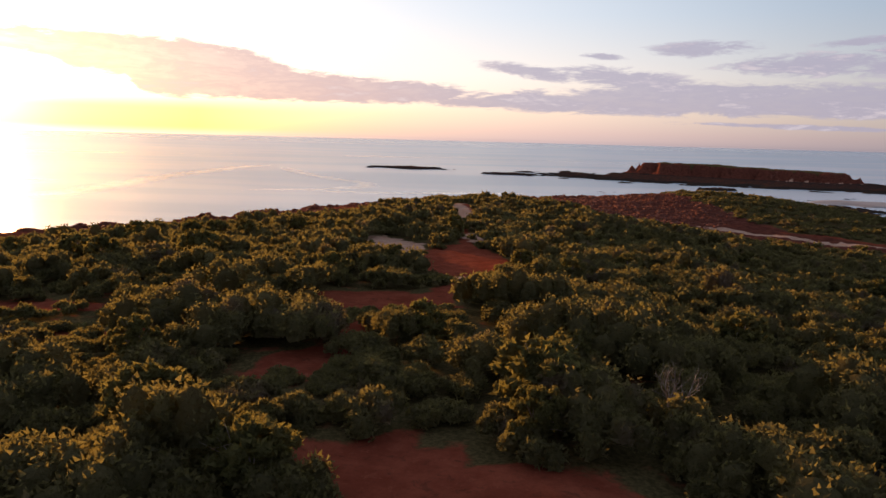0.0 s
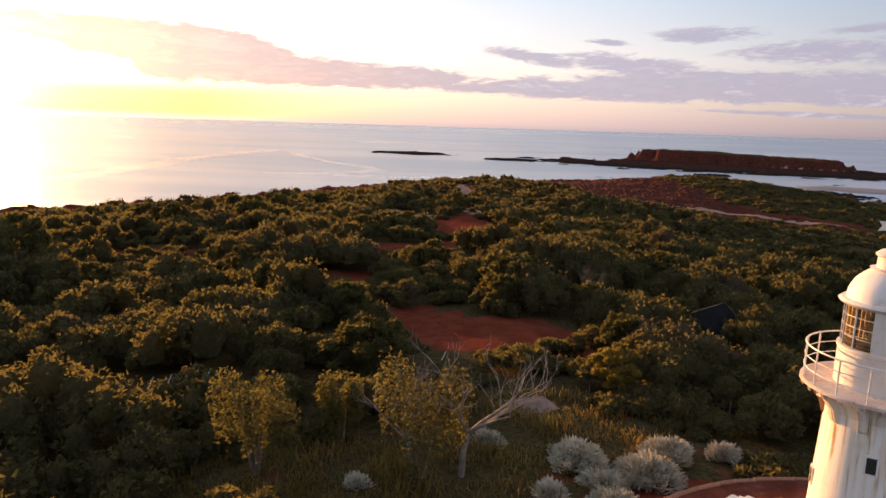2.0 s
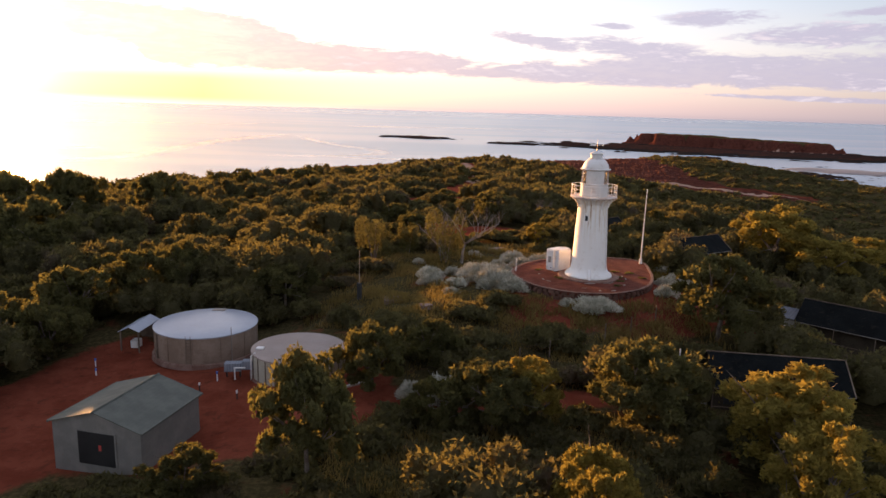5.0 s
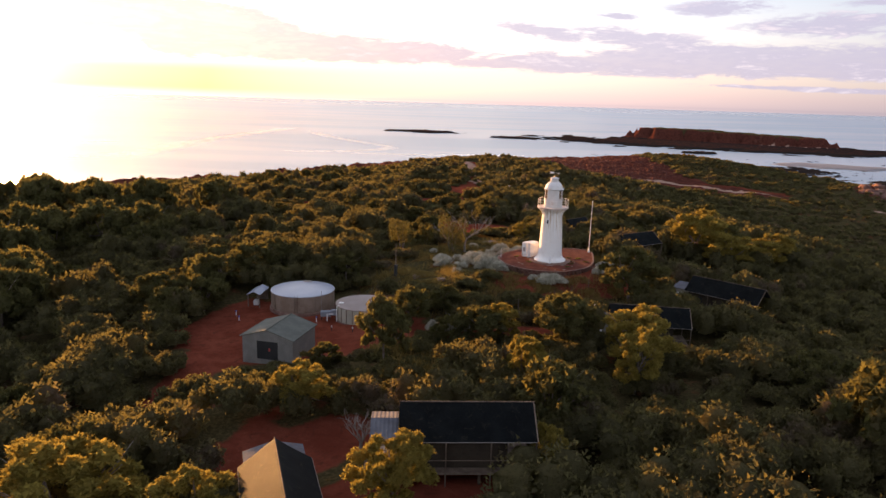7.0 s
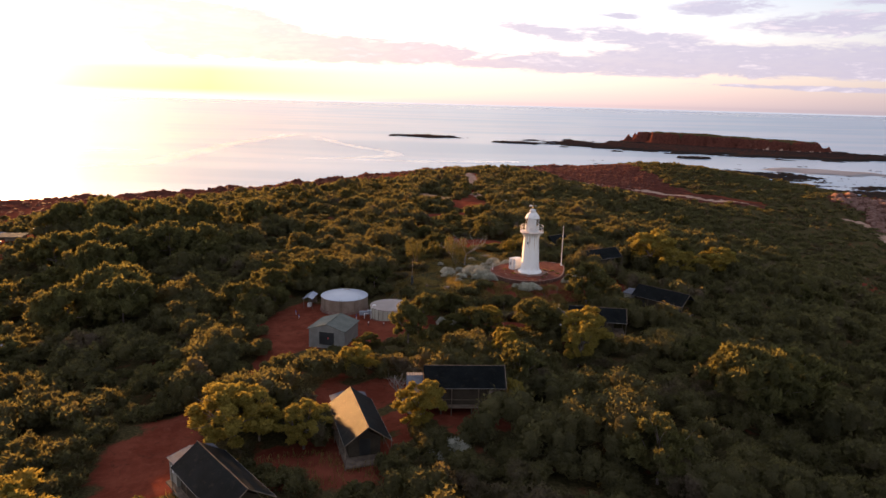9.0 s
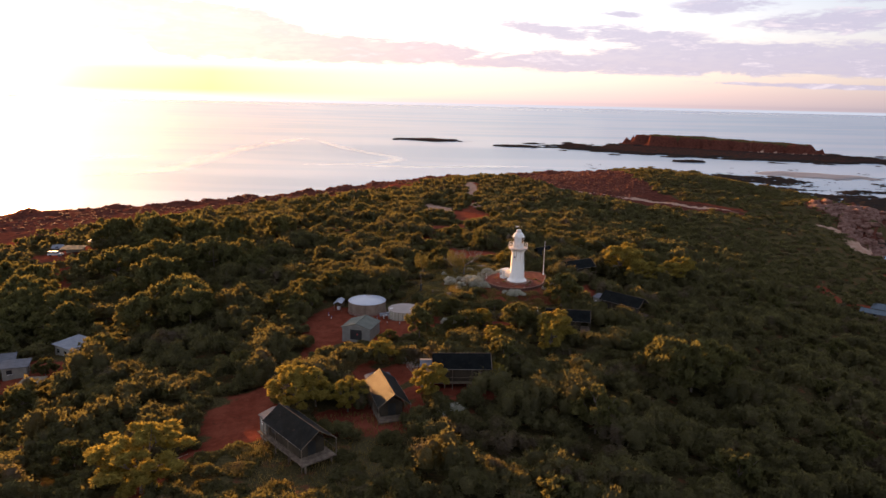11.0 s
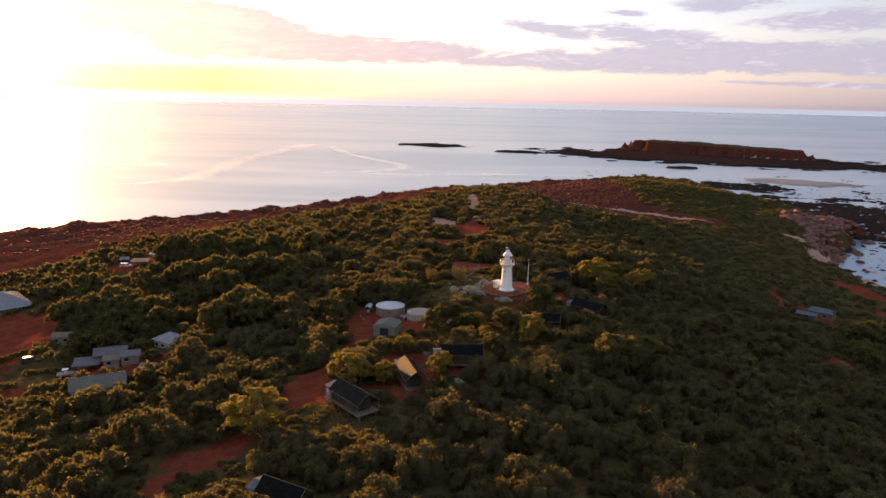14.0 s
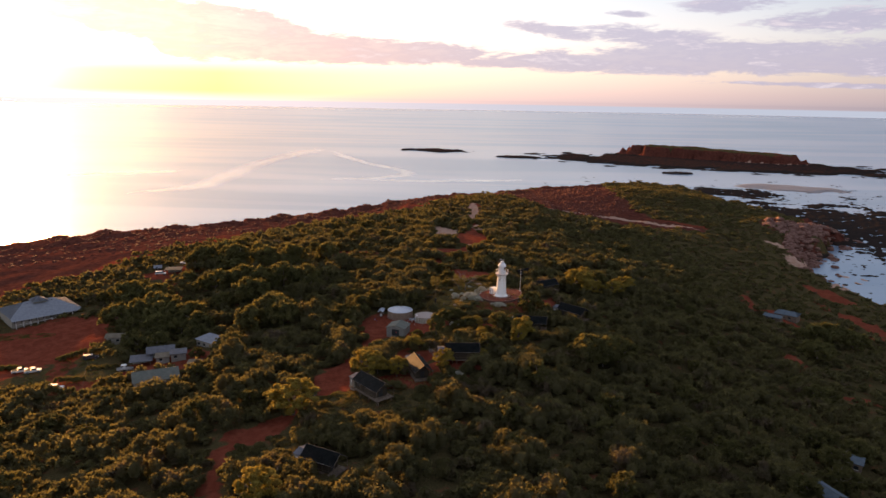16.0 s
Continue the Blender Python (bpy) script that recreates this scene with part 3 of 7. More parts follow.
def sheet(name, xs, ys, height, mat, colour=None):
    gx, gy = np.meshgrid(xs, ys)
    gz = height(gx, gy)
    n, m = len(xs), len(ys)
    me = bpy.data.meshes.new(name)
    i = np.arange(n * m).reshape(m, n)
    quads = np.stack([i[:-1, :-1], i[:-1, 1:], i[1:, 1:], i[1:, :-1]], -1).reshape(-1, 4)
    fill(me, np.stack([gx, gy, gz], -1).reshape(-1, 3), quads, mat)
    me.polygons.foreach_set("use_smooth", np.ones(len(quads), bool))
    if colour:
        att = me.color_attributes.new("cover", "FLOAT_COLOR", "POINT")
        rgb = np.stack([*colour(gx, gy), np.ones_like(gx)], -1).astype(np.float32)
        att.data.foreach_set("color", rgb.ravel())
    return new(name, me)


def fill(me, verts, faces, mat):
    """Fill a mesh from arrays: faces all with the same number of corners."""
    verts, faces = np.asarray(verts, np.float32), np.asarray(faces, np.int32)
    k = faces.shape[1]
    me.vertices.add(len(verts))
    me.vertices.foreach_set("co", verts.ravel())
    me.loops.add(faces.size)
    me.loops.foreach_set("vertex_index", faces.ravel())
    me.polygons.add(len(faces))
    me.polygons.foreach_set("loop_start", np.arange(0, faces.size, k, dtype=np.int32))
    me.update(calc_edges=True)
    me.materials.append(mat)


land = tagged(sheet("ground", np.arange(-430, 560.1, 3.0), np.arange(-430, 760.1, 3.0), ground, LAND, covers),
              "red sandy headland with rock shores and scrub", "ground", kind="structure")
RINGS = np.concatenate([np.arange(0, 600, 60.0), np.geomspace(600, 4980, 30)])


def make_water():
    turn = np.linspace(0, 2 * np.pi, 97)[:-1]
    r, a = np.meshgrid(RINGS, turn)
    verts = np.stack([r * np.sin(a), 100 + r * np.cos(a), SEA + 42 * smooth(1800, 4980, r)], -1).reshape(-1, 3)
    n, m = len(RINGS), len(turn)
    i = np.arange(n * m).reshape(m, n)
    j = np.roll(i, -1, 0)
    me = bpy.data.meshes.new("water")
    fill(me, verts, np.stack([i[:, :-1], i[:, 1:], j[:, 1:], j[:, :-1]], -1).reshape(-1, 4), WATER)
    me.polygons.foreach_set("use_smooth", np.ones(len(me.polygons), bool))
    return tagged(new("water", me), "calm evening sea with slicks and ripples", "sea", kind="structure")


make_water()


def foam_line(way, widths):
    """A streak of smooth water and fine foam left by the current."""
    p = np.array(way, float)
    s = np.linspace(0, len(p) - 1, 60)
    k = np.arange(len(p))
    x, y, w = np.interp(s, k, p[:, 0]), np.interp(s, k, p[:, 1]), np.interp(s, k, widths)
    for _ in range(6):
        x[1:-1], y[1:-1] = (x[:-2] + 2 * x[1:-1] + x[2:]) / 4, (y[:-2] + 2 * y[1:-1] + y[2:]) / 4
    dx, dy = np.gradient(x), np.gradient(y)
    n = np.hypot(dx, dy)
    across = np.linspace(-1, 1, 7)
    gx = x[:, None] - (dy / n * w)[:, None] * across
    gy = y[:, None] + (dx / n * w)[:, None] * across
    i = np.arange(gx.size).reshape(gx.shape)
    me = bpy.data.meshes.new("foam_line")
    fill(me, np.stack([gx, gy, 0 * gx + SEA + 0.06], -1).reshape(-1, 3), np.stack([i[:-1, :-1], i[:-1, 1:], i[1:, 1:], i[1:, :-1]], -1).reshape(-1, 4), SLICK)
    fade = (1 - np.abs(across))[None] * np.minimum(1, 6 * np.minimum(s / s[-1], 1 - s / s[-1]))[:, None]
    att = me.color_attributes.new("cover", "FLOAT_COLOR", "POINT")
    att.data.foreach_set("color", np.repeat(fade.reshape(-1, 1), 4, 1).astype(np.float32).ravel())
    return tagged(new("foam_line", me), "pale curved streak of foam on the calm sea", "foam", kind="structure")


foam_line([(-380, 480), (-318, 560), (-325, 690), (-338, 872), (-325, 1132), (-300, 1240)], [10, 26, 24, 22, 30, 10])
foam_line([(-275, 1180), (-235, 1060), (-164, 909), (-90, 800), (-84, 740), (-120, 690), (-210, 655)], [8, 16, 14, 14, 20, 16, 6])
foam_line([(-150, 672), (-60, 664), (40, 690), (90, 705)], [6, 16, 14, 5])
foam_line([(-560, 640), (-470, 690), (-400, 735)], [10, 24, 8])


def isle(name, at, half, turn, height, mat, label, category, step_size, margin=1.3):
    """A low island as a height field of its own, cut off below the water."""
    a, b = at
    c, s = math.cos(radians(turn)), math.sin(radians(turn))
    w, h = half[0] * margin, half[1] * margin
    us, vs = np.arange(-w, w + 0.1, step_size), np.arange(-h, h + 0.1, step_size)
    u, v = np.meshgrid(us, vs)
    x, y = a + u * c - v * s, b + u * s + v * c
    z, colour = height(u / half[0], v / half[1], x, y)
    me = bpy.data.meshes.new(name)
    n, m = len(us), len(vs)
    i = np.arange(n * m).reshape(m, n)
    quads = np.stack([i[:-1, :-1], i[:-1, 1:], i[1:, 1:], i[1:, :-1]], -1).reshape(-1, 4)
    keep = (z.reshape(-1)[quads].max(1) > SEA - 2.5)
    fill(me, np.stack([x, y, z], -1).reshape(-1, 3), quads[keep], mat)
    att = me.color_attributes.new("cover", "FLOAT_COLOR", "POINT")
    att.data.foreach_set("color", np.stack([*colour, np.ones_like(x)], -1).astype(np.float32).ravel())
    return tagged(new(name, me), label, category, kind="structure")


def mesa(u, v, x, y):
    d = 1 - (np.abs(u) ** 3 + np.abs(v) ** 2.4) ** (1 / 2.6) + 0.09 * waves(x, y, 55, 31) + 0.05 * waves(x, y, 17, 32)
    top = 15.4 - 5.0 * smooth(-0.7, 0.9, u) - 3.0 * smooth(0.7, 1.0, u) + 0.8 * np.exp(-((u + 0.3) / 0.09) ** 2) + 0.9 * waves(x, y, 34, 33) + 0.4 * waves(x, y, 12, 36)
    z = SEA - 2 + 4.0 * smooth(-0.16, 0.06, d) + (top - SEA - 2) * (0.42 * smooth(0.03, 0.20, d + 0.03 * waves(x, y, 22, 37)) + 0.58 * smooth(0.13, 0.22, d + 0.04 * waves(x, y, 14, 34)))
    rock = smooth(0.42, 0.2, d + 0.1 * waves(x, y, 25, 35))
    return z, (np.zeros_like(x), rock, 0.8 * smooth(0.0, 0.04, d) * smooth(0.085, 0.06, d) * smooth(0.1, 0.5, u) * (v < 0))


def skerry(u, v, x, y):
    d = 1 - np.sqrt(u * u + v * v) + 0.22 * waves(x, y, 70, 41) + 0.12 * waves(x, y, 24, 42)
    z = SEA - 1.2 + 3.6 * smooth(-0.05, 0.3, d) + 0.6 * waves(x, y, 13, 43) + 0.3 * waves(x, y, 5, 44)
    return z, (np.zeros_like(x), np.ones_like(x), np.zeros_like(x))


def bar(u, v, x, y):
    d = 1 - np.sqrt(u * u + v * v) + 0.15 * waves(x, y, 60, 51)
    return SEA - 0.9 + 1.9 * smooth(0, 0.5, d) + 0.05 * waves(x, y, 11, 52), (np.zeros_like(x), np.zeros_like(x), np.ones_like(x))


def flat(u, v, x, y):
    d = 1 - np.sqrt(u * u + v * v) + 0.25 * waves(x, y, 60, 55)
    z = SEA - 0.72 + 1.30 * smooth(0, 0.5, d) + 0.45 * waves(x, y, 30, 56) + 0.42 * waves(x, y, 11, 57) + 0.38 * waves(x, y, 5.5, 58)
    return z, (np.zeros_like(x), np.ones_like(x), np.zeros_like(x))


isle("island", (487, 1139), (186, 58), -34, mesa, LAND, "flat-topped red cliff island with low scrub", "island", 3.5)
isle("rock_platform", (445, 1030), (330, 140), -24, skerry, LAND, "dark tidal rock platform round the island", "reef", 5.0)
isle("reef", (-60, 1240), (78, 40), -15, skerry, LAND, "low dark reef awash in the sea", "reef", 4.0)
isle("rock_ledge", (332, 838), (26, 12), 0, skerry, LAND, "small dark rock ledge in the bay", "reef", 2.0)
isle("rock_ledge", (105, 1098), (62, 20), -10, skerry, LAND, "broken line of dark rocks in the sea", "reef", 3.0)
isle("tidal_flat", (372, 350), (130, 210), 8, flat, LAND, "weedy dark rock flat with tidal pools", "rock flat", 2.0)
isle("tidal_flat", (330, 610), (72, 60), -30, flat, LAND, "weedy rocks off the low point", "rock flat", 2.0)
isle("sandbar", (430, 672), (92, 48), -22, bar, MUD, "pale sandbar in the shallow bay", "sandbar", 4.0)

# ---- building tools ----
def part(name, bm, mat, parent=None, label="", smooth_by=None):
    """Link a bmesh as one mesh object under a thing or a part."""
    me = bpy.data.meshes.new(name)
    bmesh.ops.recalc_face_normals(bm, faces=bm.faces)
    if smooth_by:
        for f in bm.faces:
            f.smooth = True
        for e in bm.edges:
            if len(e.link_faces) == 2 and e.calc_face_angle(0) > radians(smooth_by):
                e.smooth = False
    bm.to_mesh(me)
    bm.free()
    for one in mat if isinstance(mat, (list, tuple)) else [mat]:
        me.materials.append(one)
    ob = new(name, me)
    ob.parent = parent
    if label:
        tagged(ob, label)
    return ob


def thing(name, x, y, z, turn, label, category, group=""):
    ob = new(name)
    ob.matrix_basis = pose(x, y, z, 0, 0, turn)
    ob.empty_display_size = 0.3
    return tagged(ob, label, category, group)


def on_land(x, y, lift=0.0):
    return ground_at(x, y) + lift


def block(bm, a, b, bevel=0.0):
    """A box from corner a to corner b."""
    made = bmesh.ops.create_cube(bm, size=1.0)["verts"]
    a, b = Vector(a), Vector(b)
    for v in made:
        v.co = Vector([(p + q) / 2 + c * (q - p) for p, q, c in zip(a, b, v.co)])
    if bevel:
        edges = list({e for v in made for e in v.link_edges})
        bmesh.ops.bevel(bm, geom=edges, offset=bevel, segments=2, affect="EDGES", profile=0.6)
    return made


def cube(a, b, bevel=0.0):
    bm = bmesh.new()
    block(bm, a, b, bevel)
    return bm


def lathe(bm, profile, seg=48, start=0.0, sweep=360.0):
    """Turn a profile of (radius, height) about the upright axis."""
    whole = sweep >= 359.9
    count = seg if whole else seg + 1
    rings = []
    for r, z in profile:
        if r < 1e-5:
            rings.append([bm.verts.new((0, 0, z))])
        else:
            rings.append([bm.verts.new((r * math.cos(radians(start + sweep * k / seg)), r * math.sin(radians(start + sweep * k / seg)), z)) for k in range(count)])
    for lo, hi in zip(rings, rings[1:]):
        for k in range(seg):
            q = [lo[k % len(lo)], lo[(k + 1) % len(lo)], hi[(k + 1) % len(hi)], hi[k % len(hi)]]
            q = list(dict.fromkeys(q))
            if len(q) > 2:
                bm.faces.new(q)
    return bm


def turned(profile, seg=48, start=0.0, sweep=360.0):
    return lathe(bmesh.new(), profile, seg, start, sweep)


def tube(bm, points, radii, seg=6, cap=True):
    """A round bar through points, with a radius at each."""
    points = [Vector(p) for p in points]
    if not isinstance(radii, (list, tuple)):
        radii = [radii] * len(points)
    rings, side = [], None
    for k, (p, r) in enumerate(zip(points, radii)):
        way = (points[min(k + 1, len(points) - 1)] - points[max(k - 1, 0)]).normalized()
        side = way.orthogonal().normalized() if side is None else (side - way * side.dot(way)).normalized()
        other = way.cross(side)
        rings.append([bm.verts.new(p + r * (math.cos(6.28319 * j / seg) * side + math.sin(6.28319 * j / seg) * other)) for j in range(seg)])
    for lo, hi in zip(rings, rings[1:]):
        for j in range(seg):
            bm.faces.new((lo[j], lo[(j + 1) % seg], hi[(j + 1) % seg], hi[j]))
    if cap:
        bm.faces.new(rings[0][::-1])
        bm.faces.new(rings[-1])
    return bm


def rod(points, radii, seg=6):
    return tube(bmesh.new(), points, radii, seg)


def prism(bm, outline, z0, z1):
    """An upright prism on a plan outline."""
    lo, hi = [[bm.verts.new((x, y, z)) for x, y in outline] for z in (z0, z1)]
    bm.faces.new(lo[::-1])
    bm.faces.new(hi)
    for k in range(len(lo)):
        j = (k + 1) % len(lo)
        bm.faces.new((lo[k], lo[j], hi[j], hi[k]))
    return bm


def slab(bm, corners, thick):
    """A sheet with thickness through four corners, thickened downwards."""
    top = [bm.verts.new(c) for c in corners]
    low = [bm.verts.new(Vector(c) - Vector((0, 0, thick))) for c in corners]
    bm.faces.new(top)
    bm.faces.new(low[::-1])
    for k in range(len(top)):
        j = (k + 1) % len(top)
        bm.faces.new((top[k], low[k], low[j], top[j]))
    return bm

# ---- scrub, trees and grass ----
def sprigs(centres, outward, sizes, rng, droop=0.0):
    """Leaf sprays: pointed blades that stand every way about the outward direction, three corners each."""
    n = len(centres)
    tip = outward * 0.55 + rng.normal(0, 0.62, (n, 3))
    tip[:, 2] += 0.15 - droop
    tip /= np.linalg.norm(tip, axis=1)[:, None] + 1e-9
    side = np.cross(tip, rng.normal(0, 1, (n, 3)))
    side /= np.linalg.norm(side, axis=1)[:, None] + 1e-9
    s = sizes[:, None]
    wide = side * s * rng.uniform(0.20, 0.42, (n, 1))
    base = centres - tip * s * 0.35
    verts = np.stack([base - wide, base + wide, centres + tip * s * 0.65], 1).reshape(-1, 3)
    return verts, np.arange(3 * n).reshape(-1, 3)


def lobe_plan(n, lobes, rng):
    """Where the lobes of n crowns lie, in parts of the crown's radius and height: spread over a dome."""
    k = (np.arange(lobes) + 0.35) / lobes
    ang = rng.uniform(0, 6.283, (n, 1)) + np.arange(lobes) * 2.39996 + rng.uniform(-0.35, 0.35, (n, lobes))
    off = np.clip(0.78 * np.sqrt(k) * rng.uniform(0.8, 1.2, (n, lobes)), 0, 0.85)
    size = rng.uniform(0.27, 0.43, (n, lobes))
    rise = 0.64 * np.sqrt(1 - 0.85 * off * off) * rng.uniform(0.78, 1.08, (n, lobes))
    return np.cos(ang) * off, np.sin(ang) * off, rise, size


def sprays(x, y, z, radius, height, plan, count, leaf, rng):
    """Leaf sprays scattered over the lobes of each crown."""
    lx, ly, lz, size = plan
    n, lobes = lx.shape
    pick, row = rng.integers(0, lobes, (n, count)), np.arange(n)[:, None]
    th, cz = rng.uniform(0, 6.283, (n, count)), 1 - 1.5 * rng.uniform(0.0, 1.0, (n, count)) ** 1.1
    sr = np.sqrt(np.clip(1 - cz * cz, 0, 1))
    nx, ny, nz = sr * np.cos(th), sr * np.sin(th), cz
    r = size[row, pick] * rng.uniform(0.80, 1.16, (n, count))
    px = (lx[row, pick] + nx * r) * radius[:, None]
    py = (ly[row, pick] + ny * r) * radius[:, None]
    pz = np.maximum(lz[row, pick] + nz * r * 0.85, 0.03) * height[:, None]
    pts = np.stack([x[:, None] + px, y[:, None] + py, z[:, None] + pz], -1).reshape(-1, 3)
    return sprigs(pts, np.stack([nx, ny, nz], -1).reshape(-1, 3), (leaf * rng.uniform(0.5, 1.3, (n, count))).reshape(-1), rng)


def lumps(x, y, z, radius, height, plan, rng, seg=7):
    """The dense leafy hearts of the lobes, inside the sprays."""
    lx, ly, lz, size = plan
    size = size * 0.86
    n, lobes = lx.shape
    t = np.arange(seg) * 6.283 / seg
    rings = []
    for up in (-0.6, 0.1, 0.68):
        flat = math.sqrt(1 - up * up)
        dent = size[..., None] * rng.uniform(0.86, 1.1, (n, lobes, seg))
        turn = t + up + rng.uniform(-0.15, 0.15, (n, lobes, seg))
        rings.append(np.stack([lx[..., None] + flat * dent * np.cos(turn), ly[..., None] + flat * dent * np.sin(turn), lz[..., None] + up * dent * 0.85], -1))
    top = np.stack([lx, ly, lz + size * 0.85], -1)[:, :, None]
    v = np.concatenate(rings + [top], 2) * np.stack([radius, radius, height], -1)[:, None, None] + np.stack([x, y, z], -1)[:, None, None]
    each = v.shape[2]
    f = []
    for a in range(2):
        for k in range(seg):
            j = (k + 1) % seg
            f += [(a * seg + k, a * seg + j, (a + 1) * seg + j), (a * seg + k, (a + 1) * seg + j, (a + 1) * seg + k)]
    f += [(2 * seg + k, 2 * seg + (k + 1) % seg, 3 * seg) for k in range(seg)]
    return v.reshape(-1, 3), (np.array(f)[None] + each * np.arange(n * lobes)[:, None, None]).reshape(-1, 3)


def leafage(me, x, y, z, radius, height, lobes, count, leaf, rng, mat, seg=7):
    """Fill a mesh with crowns: rounded hearts, and sprays over them."""
    plan = lobe_plan(len(x), lobes, rng)
    lv, lf = lumps(x, y, z, radius, height, plan, rng, seg)
    sv, sf = sprays(x, y, z, radius, height, plan, count, leaf, rng)
    fill(me, np.concatenate([lv, sv]), np.concatenate([lf, sf + len(lv)]), mat)
    me.polygons.foreach_set("use_smooth", np.arange(len(lf) + len(sf)) < len(lf))


KEEP_OFF = []                                   # x, y, radius: where buildings and things stand clear of scrub


def scatter(x0, x1, y0, y1, gap, rng):
    xs, ys = np.meshgrid(np.arange(x0, x1, gap), np.arange(y0, y1, gap))
    xs = (xs + rng.uniform(-0.48, 0.48, xs.shape) * gap).ravel()
    ys = (ys + rng.uniform(-0.48, 0.48, ys.shape) * gap).ravel()
    return xs, ys


def room_for(x, y, rng, gap):
    bare, rock, sand = covers(x, y)
    chance = 1.0 - np.maximum(np.maximum(bare, rock), sand) * 1.25
    d = shore(x, y)
    ok = (chance > rng.uniform(0.05, 0.75, len(x))) & (d > 10)
    for a, b, r in KEEP_OFF:
        ok &= np.hypot(x - a, y - b) > r + 0.3 * gap
    return ok


def scrub(name, boxes, holes, gap, size, tall, lobes, count, leaf, seed, label, seg=7):
    rng = np.random.default_rng(seed)
    x, y = [np.concatenate(c) for c in zip(*[scatter(*b, gap, rng) for b in boxes])]
    ok = room_for(x, y, rng, gap) & (np.abs(x) < 0.78 * (y + 262) + 20)
    for a, b, c, d in holes:
        ok &= ~((x > a) & (x < b) & (y > c) & (y < d))
    x, y = x[ok], y[ok]
    z = ground(x, y)
    n = len(x)
    d = shore(x, y)
    grow = (0.8 + 0.3 * waves(x, y, 30, 61) + 0.12 * waves(x, y, 11, 62)) * (0.4 + 0.6 * smooth(15, 110, d)) * (1 - 0.35 * smooth(60, 150, x))
    grow = np.clip(grow, 0.3, 1.3) * (0.5 + 0.95 * rng.uniform(0, 1, n) ** 1.4)
    for spot in LOW:
        grow = grow * (1 - 0.62 * oval(x, y, spot))
    radius = size * np.clip(grow, 0.62, 1.25) * rng.uniform(0.85, 1.3, n)
    me = bpy.data.meshes.new(name)
    leafage(me, x, y, z - 0.15, radius, tall * grow, lobes, count, leaf, rng, SCRUB, seg)
    return tagged(new(name, me), label, "scrub", kind="stuff")

# ---- the lighthouse and its terrace ----
LX, LY, LZ = 12.65, -8.5, 31.0
TERRACE_Z = 30.85


